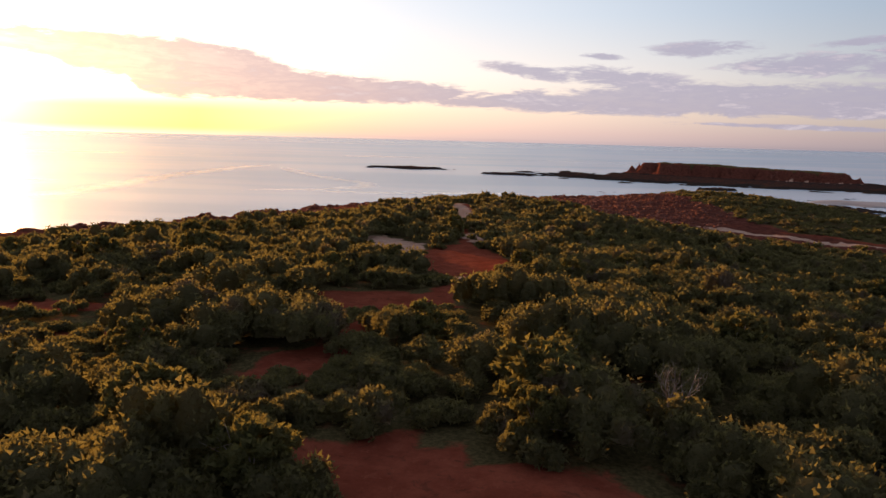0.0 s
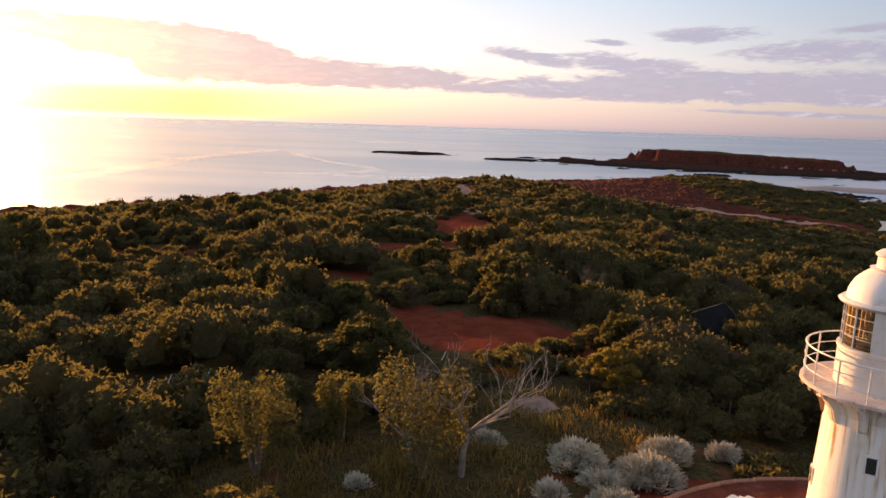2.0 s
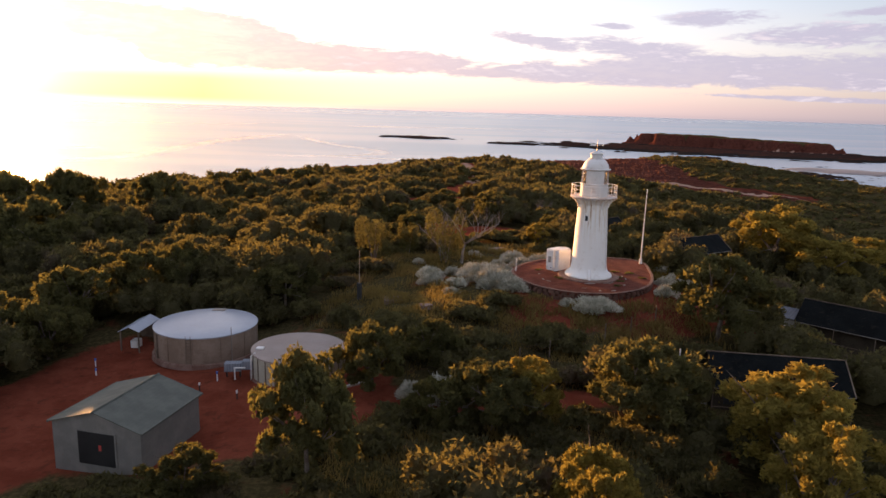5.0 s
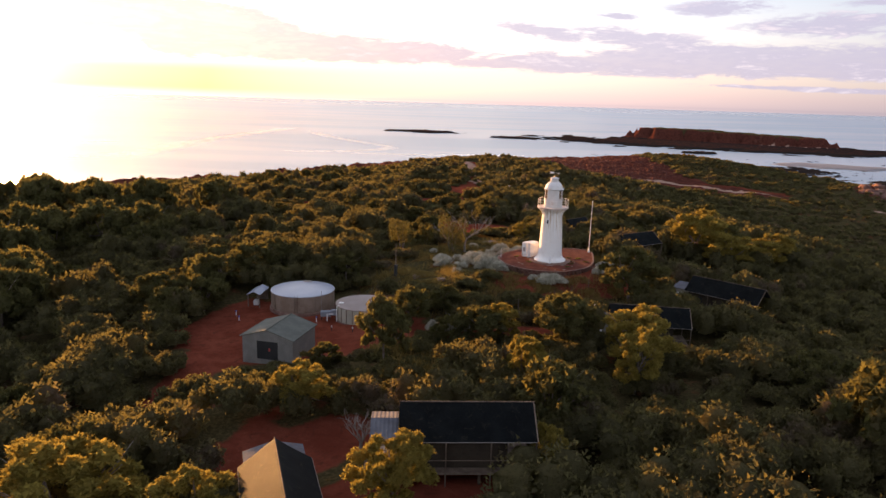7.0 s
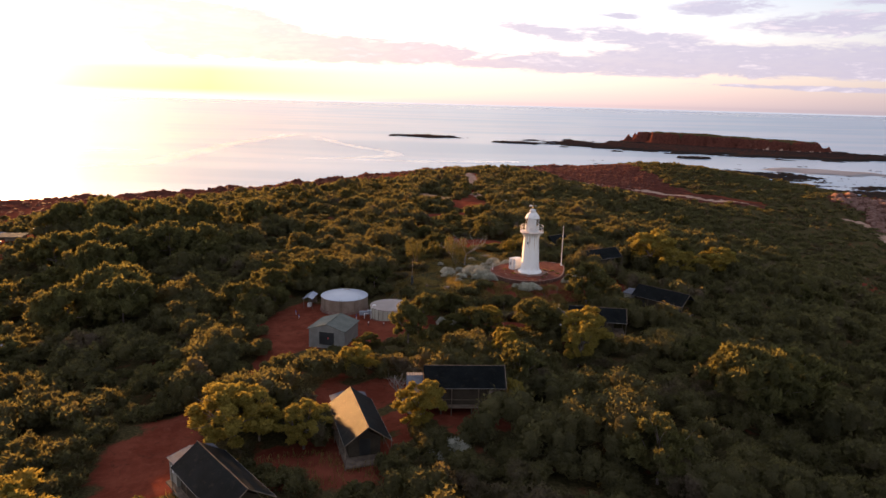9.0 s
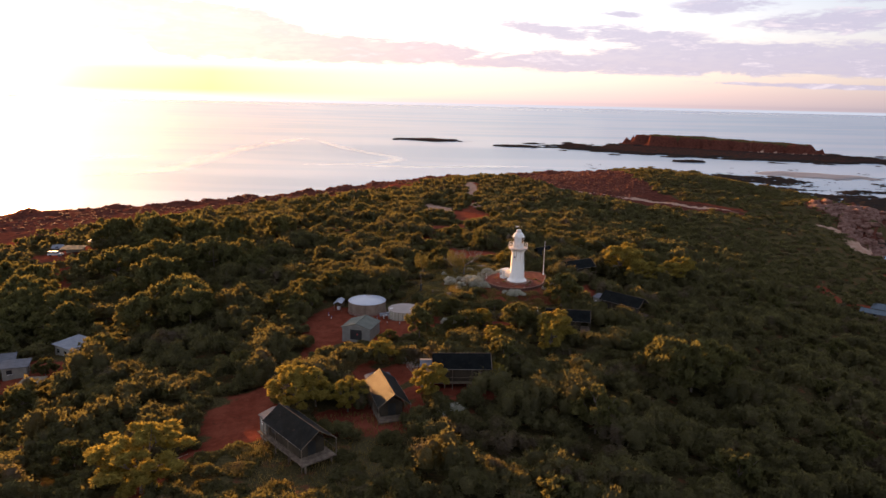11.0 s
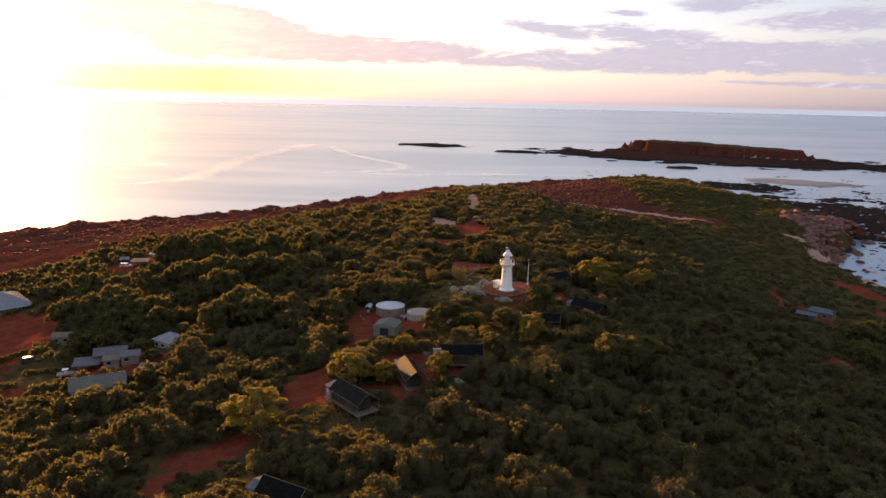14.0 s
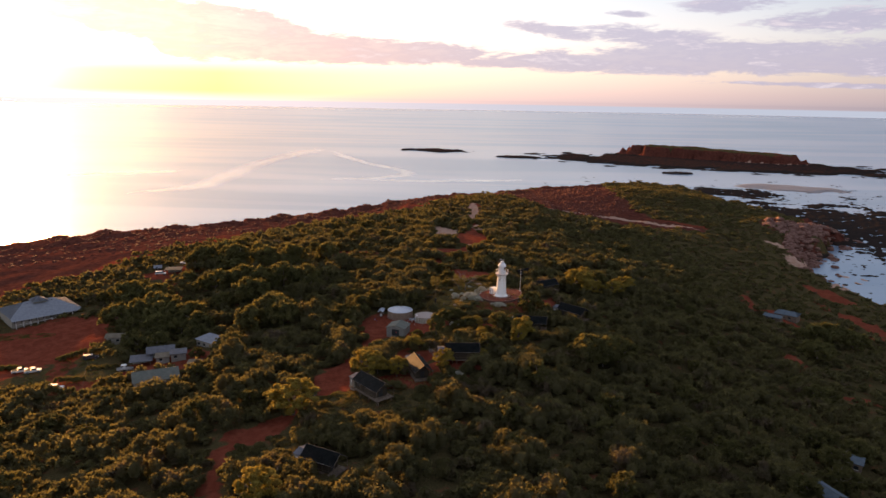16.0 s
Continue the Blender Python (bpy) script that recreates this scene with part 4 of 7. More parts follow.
def make_lighthouse():
    top = thing("lighthouse", LX, LY, TERRACE_Z, 0, "white round cast-iron lighthouse with rust runs, gallery and domed lantern", "lighthouse")
    part("footing", turned([(0, 0), (3.15, 0), (3.15, 0.1), (3.08, 0.14), (0, 0.14)], 56), FOOTING, top, "round concrete footing")
    part("tower", turned([(2.40, 0.12), (2.43, 0.24), (2.34, 0.40), (2.12, 0.55), (1.94, 0.75), (1.84, 1.05), (1.79, 1.5), (1.52, 7.35), (1.52, 7.62)], 72), TOWER, top, smooth_by=40)
    part("corbel", turned([(1.52, 7.6), (1.58, 7.74), (1.66, 7.92), (1.84, 8.1), (2.1, 8.26), (2.1, 8.3)], 72), TOWER, top, smooth_by=40)
    for k in range(10):
        a = radians(36 * k + 9)
        bm = bmesh.new()
        for side in (-0.13, 0.13):
            pts = [(1.48, 7.2), (1.62, 7.34), (1.72, 7.7), (1.96, 8.02), (2.2, 8.16), (2.2, 8.32), (1.48, 8.32)]
            vs = [bm.verts.new((r * math.cos(a) - side * math.sin(a), r * math.sin(a) + side * math.cos(a), z)) for r, z in pts]
            bm.faces.new(vs if side > 0 else vs[::-1])
        bm.verts.ensure_lookup_table()
        n = len(bm.verts) // 2
        for i in range(n):
            j = (i + 1) % n
            bm.faces.new((bm.verts[i], bm.verts[j], bm.verts[n + j], bm.verts[n + i]))
        part("bracket", bm, TOWER, top)
    deck = part("gallery_deck", turned([(0.5, 8.33), (2.28, 8.33), (2.36, 8.36), (2.36, 8.44), (2.3, 8.47), (0.5, 8.47)], 72), DECK, top, "flaking gallery deck with rusty patches")
    for k in range(24):
        a = radians(15 * k)
        bm = bmesh.new()
        for j in range(2):
            tube(bm, [(2.33 * math.cos(a + 0.03 * j), 2.33 * math.sin(a + 0.03 * j), 8.34), (2.3 * math.cos(a + 0.03 * j), 2.3 * math.sin(a + 0.03 * j), 8.22)], [0.05, 0.02], 5)
        part("scallop", bm, DECK, deck)
    for k in range(16):
        a = radians(22.5 * k + 4)
        part("railing_post", rod([(2.28 * math.cos(a), 2.28 * math.sin(a), 8.45), (2.28 * math.cos(a), 2.28 * math.sin(a), 9.6)], 0.03, 6), WHITE, top)
    for z, r in ((8.85, 0.018), (9.22, 0.018), (9.6, 0.03)):
        ring = [(2.28 * math.cos(6.28319 * k / 64), 2.28 * math.sin(6.28319 * k / 64), z) for k in range(65)]
        part("rail", rod(ring, r, 6), WHITE, top)
    part("lantern_wall", turned([(1.38, 8.45), (1.38, 9.62), (1.42, 9.66), (1.42, 9.74), (1.36, 9.76), (1.25, 9.76), (1.25, 8.45)], 64), WHITE, top, smooth_by=40)
    part("lantern_floor", turned([(0, 9.5), (1.25, 9.5), (1.25, 9.54), (0, 9.54)], 32), RUST, top)
    # the closed side faces away from the sea, the glazing looks over it
    for a0, a1 in ((-142, -60),):
        part("blank_panel", turned([(1.34, 9.76), (1.34, 11.1), (1.27, 11.1), (1.27, 9.76)], 20, a0, a1 - a0), WHITE, top, smooth_by=40)
    panes = 11
    for k in range(panes):
        a0 = -60 + k * 278 / panes
        part("pane", turned([(1.31, 9.8), (1.31, 11.06)], 3, a0 + 1, 278 / panes - 2), GLASS, top, "lantern pane tinted amber for the sunset glow")
        a = radians(a0)
        bar = part("mullion", rod([(1.32 * math.cos(a), 1.32 * math.sin(a), 9.75), (1.32 * math.cos(a), 1.32 * math.sin(a), 11.12)], 0.03, 5), WHITE, top)
        for z in (10.1, 10.43, 10.76):
            arc = [(1.31 * math.cos(radians(a0 + s * 278 / panes / 3)), 1.31 * math.sin(radians(a0 + s * 278 / panes / 3)), z) for s in range(4)]
            part("glazing_bar", rod(arc, 0.014, 4), WHITE, bar)
    lens = [(0.1, 9.54), (0.22, 9.6), (0.22, 9.9), (0.42, 10.0), (0.5, 10.35), (0.42, 10.75), (0.2, 10.85), (0, 10.9)]
    part("lamp_optic", turned(lens, 24), GLASS, top, "glass lens of the lamp")
    part("cornice", turned([(1.2, 11.08), (1.36, 11.08), (1.49, 11.14), (1.53, 11.2), (1.46, 11.27), (1.3, 11.28), (1.2, 11.28)], 64), WHITE, top, smooth_by=40)
    dome = [(1.32, 11.26)] + [(1.32 * math.cos(radians(a)), 11.28 + 1.14 * math.sin(radians(a))) for a in range(4, 64, 5)] + [(0.58, 12.32)]
    part("dome", turned(dome, 64), WHITE, top, smooth_by=50)
    part("dome_ring", turned([(0.6, 12.22), (0.76, 12.26), (0.78, 12.3), (0.6, 12.31)], 48), WHITE, top)
    part("ventilator", turned([(0.6, 12.28), (0.59, 12.66), (0.66, 12.7), (0.67, 12.76), (0.54, 12.86), (0.26, 12.97), (0, 13.02)], 48), WHITE, top, smooth_by=40)
    vane = part("weather_vane", rod([(0, 0, 13.0), (0, 0, 13.3), (0, 0, 14.2)], [0.07, 0.03, 0.015], 6), BRASS, top, "copper-brown weather vane spindle")
    arrow = bmesh.new()
    tube(arrow, [(-0.55, 0.06, 13.62), (0.62, -0.06, 13.58)], 0.016, 5)
    for side in (-0.008, 0.008):
        vs = [arrow.verts.new((x, 0.06 + side, z)) for x, z in ((-0.1, 13.64), (-0.2, 13.78), (-0.78, 13.8), (-0.66, 13.65), (-0.78, 13.5), (-0.2, 13.5))]
        arrow.faces.new(vs)
    bmesh.ops.create_icosphere(arrow, subdivisions=1, radius=0.075, matrix=Matrix.Translation((0.6, -0.06, 13.58)))
    part("arrow", arrow, WHITE, vane, "pale weather vane arrow")
    # windows, door and a downpipe
    for a, z, h in ((-122, 6.3, 0.62), (-300, 3.6, 0.62), (160, 5.0, 0.62)):
        r = 1.79 - (z - 1.5) * 0.0462
        m = pose(0, 0, 0, 0, 0, a) @ Matrix.Translation((r, 0, z))
        bm = bmesh.new()
        block(bm, (-0.12, -0.2, -h / 2), (0.035, 0.2, h / 2))
        bm.transform(m)
        frame_ob = part("window_frame", bm, WHITE, top)
        bm = bmesh.new()
        block(bm, (-0.1, -0.14, -h / 2 + 0.05), (0.042, 0.14, h / 2 - 0.05))
        bm.transform(m)
        # The shade of the opening is a near-black block on the wall.
        part("window_opening", bm, DARK, frame_ob, "window opening, its shade a near-black block")
    bm = bmesh.new()
    block(bm, (1.5, -0.5, 0.2), (2.1, 0.5, 2.3), 0.05)
    bm.transform(pose(0, 0, 0, 0, 0, 62))
    part("door", bm, WHITE, top)
    part("stub_pipe", rod([(-0.3, -1.9, 1.0), (-0.34, -2.25, 0.66), (-0.37, -2.55, 0.10)], 0.17, 8), WHITE, top, "white bent pipe cover at the tower's foot")
    part("conduit", rod([(1.52, -1.08, 0.7), (1.25, -0.92, 7.4)], 0.03, 5), WHITE, top)
    return top


TERRACE = [(4.7, -7.0), (5.0, -9.8), (6.0, -12.4), (8.0, -14.6), (10.6, -15.7), (13.4, -15.7), (16.2, -14.2), (18.3, -11.7), (19.4, -8.6), (20.1, -5.0),
           (20.6, -1.2), (19.6, 0.6), (16.5, 1.2), (12.6, 0.8), (9.0, -0.8), (6.4, -3.4)]


def round_outline(points, times=2):
    for _ in range(times):
        points = [(a * 0.75 + b * 0.25, c * 0.75 + d * 0.25) if s else (a * 0.25 + b * 0.75, c * 0.25 + d * 0.75)
                  for (a, c), (b, d) in zip(points, points[1:] + points[:1]) for s in (1, 0)]
    return points


def make_terrace():
    rng = random.Random(7)
    outline = round_outline(TERRACE)
    cx, cy = LX, LY
    base = thing("terrace", cx, cy, TERRACE_Z - 3.0, 0, "red earth terrace behind a low curved stone wall", "terrace")
    local = [(x - cx, y - cy) for x, y in outline]
    part("terrace_floor", prism(bmesh.new(), [(x * 0.985, y * 0.985) for x, y in local], 0, 3.0), PAVED, base)
    # wall stones in courses along the side that can be seen, and coping slabs round it
    length, way = 0.0, []
    for (ax, ay), (bx, by) in zip(local, local[1:] + local[:1]):
        way.append((length, ax, ay, bx, by))
        length += math.hypot(bx - ax, by - ay)

    def along(s):
        s %= length
        for start, ax, ay, bx, by in reversed(way):
            if s >= start:
                seg = math.hypot(bx - ax, by - ay)
                f = (s - start) / seg
                return ax + (bx - ax) * f, ay + (by - ay) * f, math.degrees(math.atan2(by - ay, bx - ax))

    stones = []
    for w, h in ((0.5, 0.26), (0.36, 0.22), (0.62, 0.3), (0.44, 0.28)):
        bm = cube((-w / 2, -0.14, -h / 2), (w / 2, 0.14, h / 2))
        for v in bm.verts:
            v.co += Vector((rng.uniform(-0.04, 0.04), rng.uniform(-0.05, 0.05), rng.uniform(-0.03, 0.03)))
        bmesh.ops.bevel(bm, geom=bm.edges[:], offset=0.03, segments=1, affect="EDGES")
        first = part("stone", bm, STONE, base)
        stones.append(first)
    wall = []
    for course in range(4):
        s = rng.uniform(0, 0.5)
        while s < length * 0.66:
            wall.append((s, 2.74 - course * 0.27))
            s += rng.uniform(0.55, 0.8)
    for n, (s, z) in enumerate(wall):
        x, y, turn = along(s)
        src = stones[rng.randrange(4)]
        ob = stones[n] if n < 4 else new("stone", src.data)
        ob.parent = base
        ob.matrix_basis = pose(x * 1.0, y * 1.0, z, rng.uniform(-5, 5), rng.uniform(-5, 5), turn + rng.uniform(-5, 5))
    s, slab_mesh = 0.0, None
    while s < length - 0.4:
        x, y, turn = along(s + 0.5)
        if slab_mesh is None:
            ob = part("coping_slab", cube((-0.49, -0.14, 0), (0.49, 0.14, 0.08), 0.02), FOOTING, base)
            slab_mesh = ob.data
        else:
            ob = new("coping_slab", slab_mesh)
            ob.parent = base
        ob.matrix_basis = pose(x, y, 2.99 + rng.uniform(-0.015, 0.02), 0, rng.uniform(-1, 1), turn + rng.uniform(-2, 2))
        s += 1.0
    for n in range(26):
        near = n < 11
        a = rng.uniform(-2.4, 0.5) if near else rng.uniform(0, 6.28)
        r = rng.uniform(3.1, 3.5) if near else rng.uniform(3.6, 6.2)
        w, d = (rng.uniform(0.25, 0.6), rng.uniform(0.05, 0.11)) if near else (rng.uniform(0.08, 0.32), rng.uniform(0.05, 0.14))
        rim = [(w * math.cos(0.785 * k) * rng.uniform(0.6, 1.3), d * math.sin(0.785 * k) * rng.uniform(0.5, 1.5)) for k in range(8)]
        ob = part("pale_patch", prism(bmesh.new(), rim, 0, rng.uniform(0.02, 0.05)), KERB, base, "broken pale concrete patch")
        ob.matrix_basis = pose(r * math.cos(a), r * math.sin(a), 2.99, 0, 0, math.degrees(a) + 90 + rng.uniform(-20, 20))
    for n in range(16):
        a, r = rng.uniform(0, 6.28), rng.uniform(3.2, 5.6)
        tuft = np.random.default_rng(900 + n)
        m = 60
        p = np.stack([tuft.normal(0, 0.22, m), tuft.normal(0, 0.12, m), np.zeros(m)], -1)
        v, f = sprigs(p, np.tile((0.0, 0.0, 1.0), (m, 1)), tuft.uniform(0.10, 0.26, m), tuft)
        me = bpy.data.meshes.new("weed")
        fill(me, v, f, WATTLE)
        ob = tagged(new("weed", me), kind="stuff")
        ob.parent = base
        ob.matrix_basis = pose(r * math.cos(a), r * math.sin(a), 3.05, 0, 0, rng.uniform(0, 180))
    return base


make_terrace()
make_lighthouse()


def make_white_box():
    box = thing("equipment_box", 9.9, -5.75, TERRACE_Z, 41, "white rounded steel equipment box with a small grey hatch", "equipment box")
    bm = cube((-1.4, -0.85, 0.12), (1.4, 0.85, 2.3))
    upright = [e for e in bm.edges if abs(e.verts[0].co.z - e.verts[1].co.z) > 1]
    bmesh.ops.bevel(bm, geom=upright, offset=0.42, segments=6, affect="EDGES")
    ring = [e for e in bm.edges if e.verts[0].co.z > 2.25 and e.verts[1].co.z > 2.25]
    bmesh.ops.bevel(bm, geom=ring, offset=0.09, segments=3, affect="EDGES")
    body = part("body", bm, WHITE, box, smooth_by=35)
    part("lid", cube((-1.0, -0.5, 2.29), (1.0, 0.5, 2.33), 0.015), WHITE, box)
    part("hatch", cube((-1.425, -0.2, 0.95), (-1.39, 0.22, 1.6), 0.01), KERB, body, "grey metal hatch")
    for y in (-0.45, 0.45):
        part("foot", cube((-1.1, y - 0.1, 0), (1.1, y + 0.1, 0.13)), WHITE, box)
    for y in (-0.25, 0.3):
        part("vent_hole", cube((-1.42, y, 0.35), (-1.395, y + 0.1, 0.45)), DARK, body)
    rack = thing("pipe_rack", 11.9, -3.6, TERRACE_Z, 20, "rusty steel pipe rack behind the white box", "rack")
    for x in (-0.8, 0.8):
        part("leg", cube((x - 0.04, -0.04, 0), (x + 0.04, 0.04, 1.5)), RUST, rack)
    for z in (0.3, 0.9, 1.45):
        part("bar", cube((-0.9, -0.03, z), (0.9, 0.03, z + 0.07)), RUST, rack)
    part("brace", rod([(-0.8, 0, 0.3), (0.8, 0, 0.9)], 0.03, 5), RUST, rack)


OLDSLAB = plain("old_concrete", (0.25, 0.175, 0.14), (0.34, 0.255, 0.21), 0.6, 0.9, stain=(0.16, 0.09, 0.06), amount=0.6)


def make_poles():
    pole = thing("flagpole", 20.03, -1.5, 30.68, 0, "tall white flagpole on a white foot", "flagpole")
    part("pole", rod([(0, 0, 0.3), (0.02, 0, 4.5), (0.06, 0.02, 8.65)], [0.085, 0.07, 0.045], 8), WHITE, pole)
    part("foot", turned([(0, 0), (0.2, 0), (0.17, 0.5), (0.1, 0.9), (0, 0.95)], 12), WHITE, pole)
    part("cap", turned([(0, 0), (0.07, 0.02), (0.07, 0.09), (0, 0.12)], 10), WHITE, pole).matrix_basis = pose(0.06, 0.02, 8.63)
    mast = thing("radio_mast", -11.0, -11.3, on_land(-11.0, -11.3, -0.05), 0, "thin mast standing in a dark steel sleeve", "mast")
    part("sleeve", cube((-0.17, -0.17, 0), (0.17, 0.17, 1.75), 0.02), BLACK, mast, "dark square steel sleeve")
    for x in (-0.22, 0.22):
        part("strut", cube((x - 0.035, -0.05, 0), (x + 0.035, 0.05, 1.8)), BLACK, mast)
    part("mast_pole", rod([(0, 0, 1.6), (0, 0, 5.1)], [0.05, 0.03], 6), BRASS, mast)
    post = thing("marker_post", 5.2, -7.2, TERRACE_Z, 0, "short white marker post on the terrace edge", "post")
    part("stake", rod([(0, 0, 0), (0, 0, 1.35)], 0.05, 6), WHITE, post)
    part("tip", turned([(0, 0), (0.055, 0.01), (0.03, 0.06), (0, 0.07)], 8), WHITE, post).matrix_basis = pose(0, 0, 1.34)
    for n, (x, y, w, d, turn) in enumerate(((-7.2, -13.4, 1.15, 0.75, 12), (-4.0, -17.6, 0.5, 0.45, 30), (4.6, 13.6, 1.5, 1.3, 20))):
        ob = thing("concrete_slab", x, y, on_land(x, y, -0.02), turn, "old bare concrete slab lying in the grass", "slab", "old slabs")
        part("slab", cube((-w, -d, -0.25), (w, d, 0.22), 0.03), OLDSLAB, ob)


make_white_box()
make_poles()
KEEP_OFF += [(12.5, -8, 10.5), (3, -3, 8), (8, 5, 6), (-8.5, -12, 5.5), (-11, -11.3, 4), (22, -4, 5), (4.5, 12, 3.5), (-3, 2, 6), (-3, -12, 4.5)]

# ---- water tanks, shed and yard ----
def make_tank(x, y, z, r, h, wall, roof, label, ribs, lift):
    ob = thing("water_tank", x, y, z, 0, label, "tank", "water tanks")
    part("tank_wall", turned([(r - 0.12, -0.3), (r, -0.3), (r, h), (r - 0.12, h)], 96), wall, ob, smooth_by=40)
    part("tank_roof", turned([(0, h + lift), (r * 0.55, h + lift * 0.72), (r - 0.05, h + 0.05), (r + 0.05, h + 0.02), (r + 0.05, h - 0.05), (r - 0.2, h - 0.05)], 96), roof, ob, smooth_by=40)
    part("base_ring", turned([(r - 0.1, -0.3), (r + 0.22, -0.3), (r + 0.18, 0.1), (r, 0.16)], 96), FOOTING, ob)
    for k in range(ribs):
        a = 360 * k / ribs + 4
        bm = cube((r - 0.02, -0.035, 0), (r + 0.045, 0.035, h - 0.02))
        bm.transform(pose(0, 0, 0, 0, 0, a))
        part("rib", bm, SLATE if ribs > 20 else wall, ob)
    return ob


def make_yard():
    za, zb = 26.55, 26.6
    a = make_tank(-22.8, -22.2, za, 4.25, 2.35, TANKWALL, TANKTOP, "round stained concrete water tank with a pale blue-white roof", 12, 0.22)
    ladder = bmesh.new()
    for x in (-0.2, 0.2):
        tube(ladder, [(x, -4.32, 0.1), (x, -4.32, 2.55)], 0.025, 5)
    for k in range(8):
        tube(ladder, [(-0.2, -4.32, 0.3 + 0.28 * k), (0.2, -4.32, 0.3 + 0.28 * k)], 0.018, 5)
    part("ladder", ladder, SLATE, a)
    part("hatch", cube((-0.6, 3.2, 2.42), (0.5, 3.9, 2.52), 0.02), KERB, a, "square roof hatch")
    part("level_pole", rod([(3.1, -3.0, 0), (3.1, -3.0, 3.0)], 0.035, 5), KERB, a)
    part("downpipe", rod([(-3.1, -3.05, 0), (-3.1, -3.05, 2.2)], 0.07, 6), SLATE, a)
    b = make_tank(-13.75, -27.0, zb, 3.65, 2.05, CREAMWALL, LINERTOP, "round cream panel water tank with a dusty flat cover", 26, 0.1)
    part("hatch", cube((-3.2, -0.9, 2.1), (-2.6, -0.4, 2.2), 0.02), WHITE, b, "white roof hatch")
    teeth = bmesh.new()
    for k in range(90):
        t = radians(4 * k)
        block(teeth, (3.66 * math.cos(t) - 0.04, 3.66 * math.sin(t) - 0.04, 1.98), (3.66 * math.cos(t) + 0.04, 3.66 * math.sin(t) + 0.04, 2.1))
    part("rim_clamps", teeth, LINERTOP, b)
    part("inlet_pipe", rod([(-3.3, -1.9, 0), (-3.3, -1.9, 1.9), (-3.0, -1.7, 2.15)], 0.06, 6), WHITE, b)
    part("hose", rod([(2.9, -2.4, 1.5), (3.0, -2.5, 1.7), (3.05, -2.55, 1.0), (3.2, -2.5, 0.2)], 0.05, 6), BLACK, b)
    # shed: gable roof, open roller door at the front as a shade-coloured sheet
    shed = thing("shed", -21.85, -38.9, 26.3, -12.5, "beige steel shed with a green-grey gable roof", "shed")
    w, d, e, r = 3.0, 2.95, 2.5, 3.42
    outline = [(-w, -1.0), (w, -1.0), (w, e), (0, r - 0.06), (-w, e)]
    for y0, y1 in ((-d, -d + 0.12), (d - 0.12, d)):
        bm = bmesh.new()
        f0, f1 = [[bm.verts.new((x, y, z)) for x, z in outline] for y in (y0, y1)]
        bm.faces.new(f0)
        bm.faces.new(f1[::-1])
        for k in range(5):
            bm.faces.new((f0[k], f1[k], f1[(k + 1) % 5], f0[(k + 1) % 5]))
        part("gable_wall", bm, SHEDWALL, shed)
    for s in (-1, 1):
        part("side_wall", cube((s * (w - 0.06) - 0.06, -d + 0.12, -1.0), (s * (w - 0.06) + 0.06, d - 0.12, e)), SHEDWALL, shed)
        bm = slab(bmesh.new(), [(0, -d - 0.18, r), (0, d + 0.18, r), (s * (w + 0.18), d + 0.18, e - 0.02), (s * (w + 0.18), -d - 0.18, e - 0.02)][::s], 0.06)
        part("roof_slope", bm, GREENTIN, shed)
        part("gutter", cube((s * (w + 0.2) - 0.05, -d - 0.15, e - 0.12), (s * (w + 0.2) + 0.05, d + 0.15, e)), GREENTIN, shed)
    part("ridge_cap", rod([(0, -d - 0.19, r + 0.01), (0, d + 0.19, r + 0.01)], 0.07, 6), GREENTIN, shed)
    door = part("roller_door", cube((-1.25, -d - 0.03, 0), (1.25, -d + 0.01, 2.05)), DARK, shed, "near-black sheet for the shade in the open roller door")
    part("danger_sign", cube((0.16, -d - 0.06, 0.95), (0.34, -d - 0.032, 1.3)), REDSIGN, door, "small red and white sign")
    for x in (-1.31, 1.31):
        part("door_jamb", cube((x - 0.06, -d - 0.05, 0), (x + 0.06, -d, 2.15)), SHEDWALL, shed)
    # lean-to shelter beside the tank
    hut = thing("pump_shelter", -29.6, -20.1, on_land(-29.6, -20.1), -3, "open pump shelter with a white sloping roof", "shelter")
    part("roof_sheet", slab(bmesh.new(), [(-0.95, -2.0, 1.75), (0.05, -2.0, 2.2), (0.05, 2.0, 2.2), (-0.95, 2.0, 1.75)][::-1], 0.05), TANKTOP, hut)
    part("roof_sheet", slab(bmesh.new(), [(0.05, -2.0, 2.2), (0.95, -2.0, 1.8), (0.95, 2.0, 1.8), (0.05, 2.0, 2.2)], 0.05), TANKTOP, hut)
    for x, y in ((-0.8, -1.8), (0.8, -1.8), (-0.8, 1.8), (0.8, 1.8)):
        part("post", cube((x - 0.05, y - 0.05, -0.3), (x + 0.05, y + 0.05, 1.82)), SLATE, hut)
    part("back_panel", cube((-0.7, 1.6, 0), (0.75, 1.7, 1.6)), SLATE, hut)
    part("pump", cube((-0.3, -1.2, 0), (0.35, -0.3, 0.7), 0.08), WHITE, hut, "white pump housing")
    # control box beside the tanks
    box = thing("control_box", -18.1, -28.6, on_land(-18.1, -28.6), 8, "pale steel control box on legs beside the tank", "control box")
    part("cabinet", cube((-1.05, -0.35, 0.5), (0.25, 0.35, 1.15), 0.03), PALE, box)
    part("cabinet", cube((0.3, -0.3, 0.6), (1.25, 0.35, 1.3), 0.03), PALE, box)
    for x in (-0.9, 0.1, 1.1):
        part("leg", cube((x - 0.05, -0.1, 0), (x + 0.05, 0.1, 0.55)), BLACK, box)
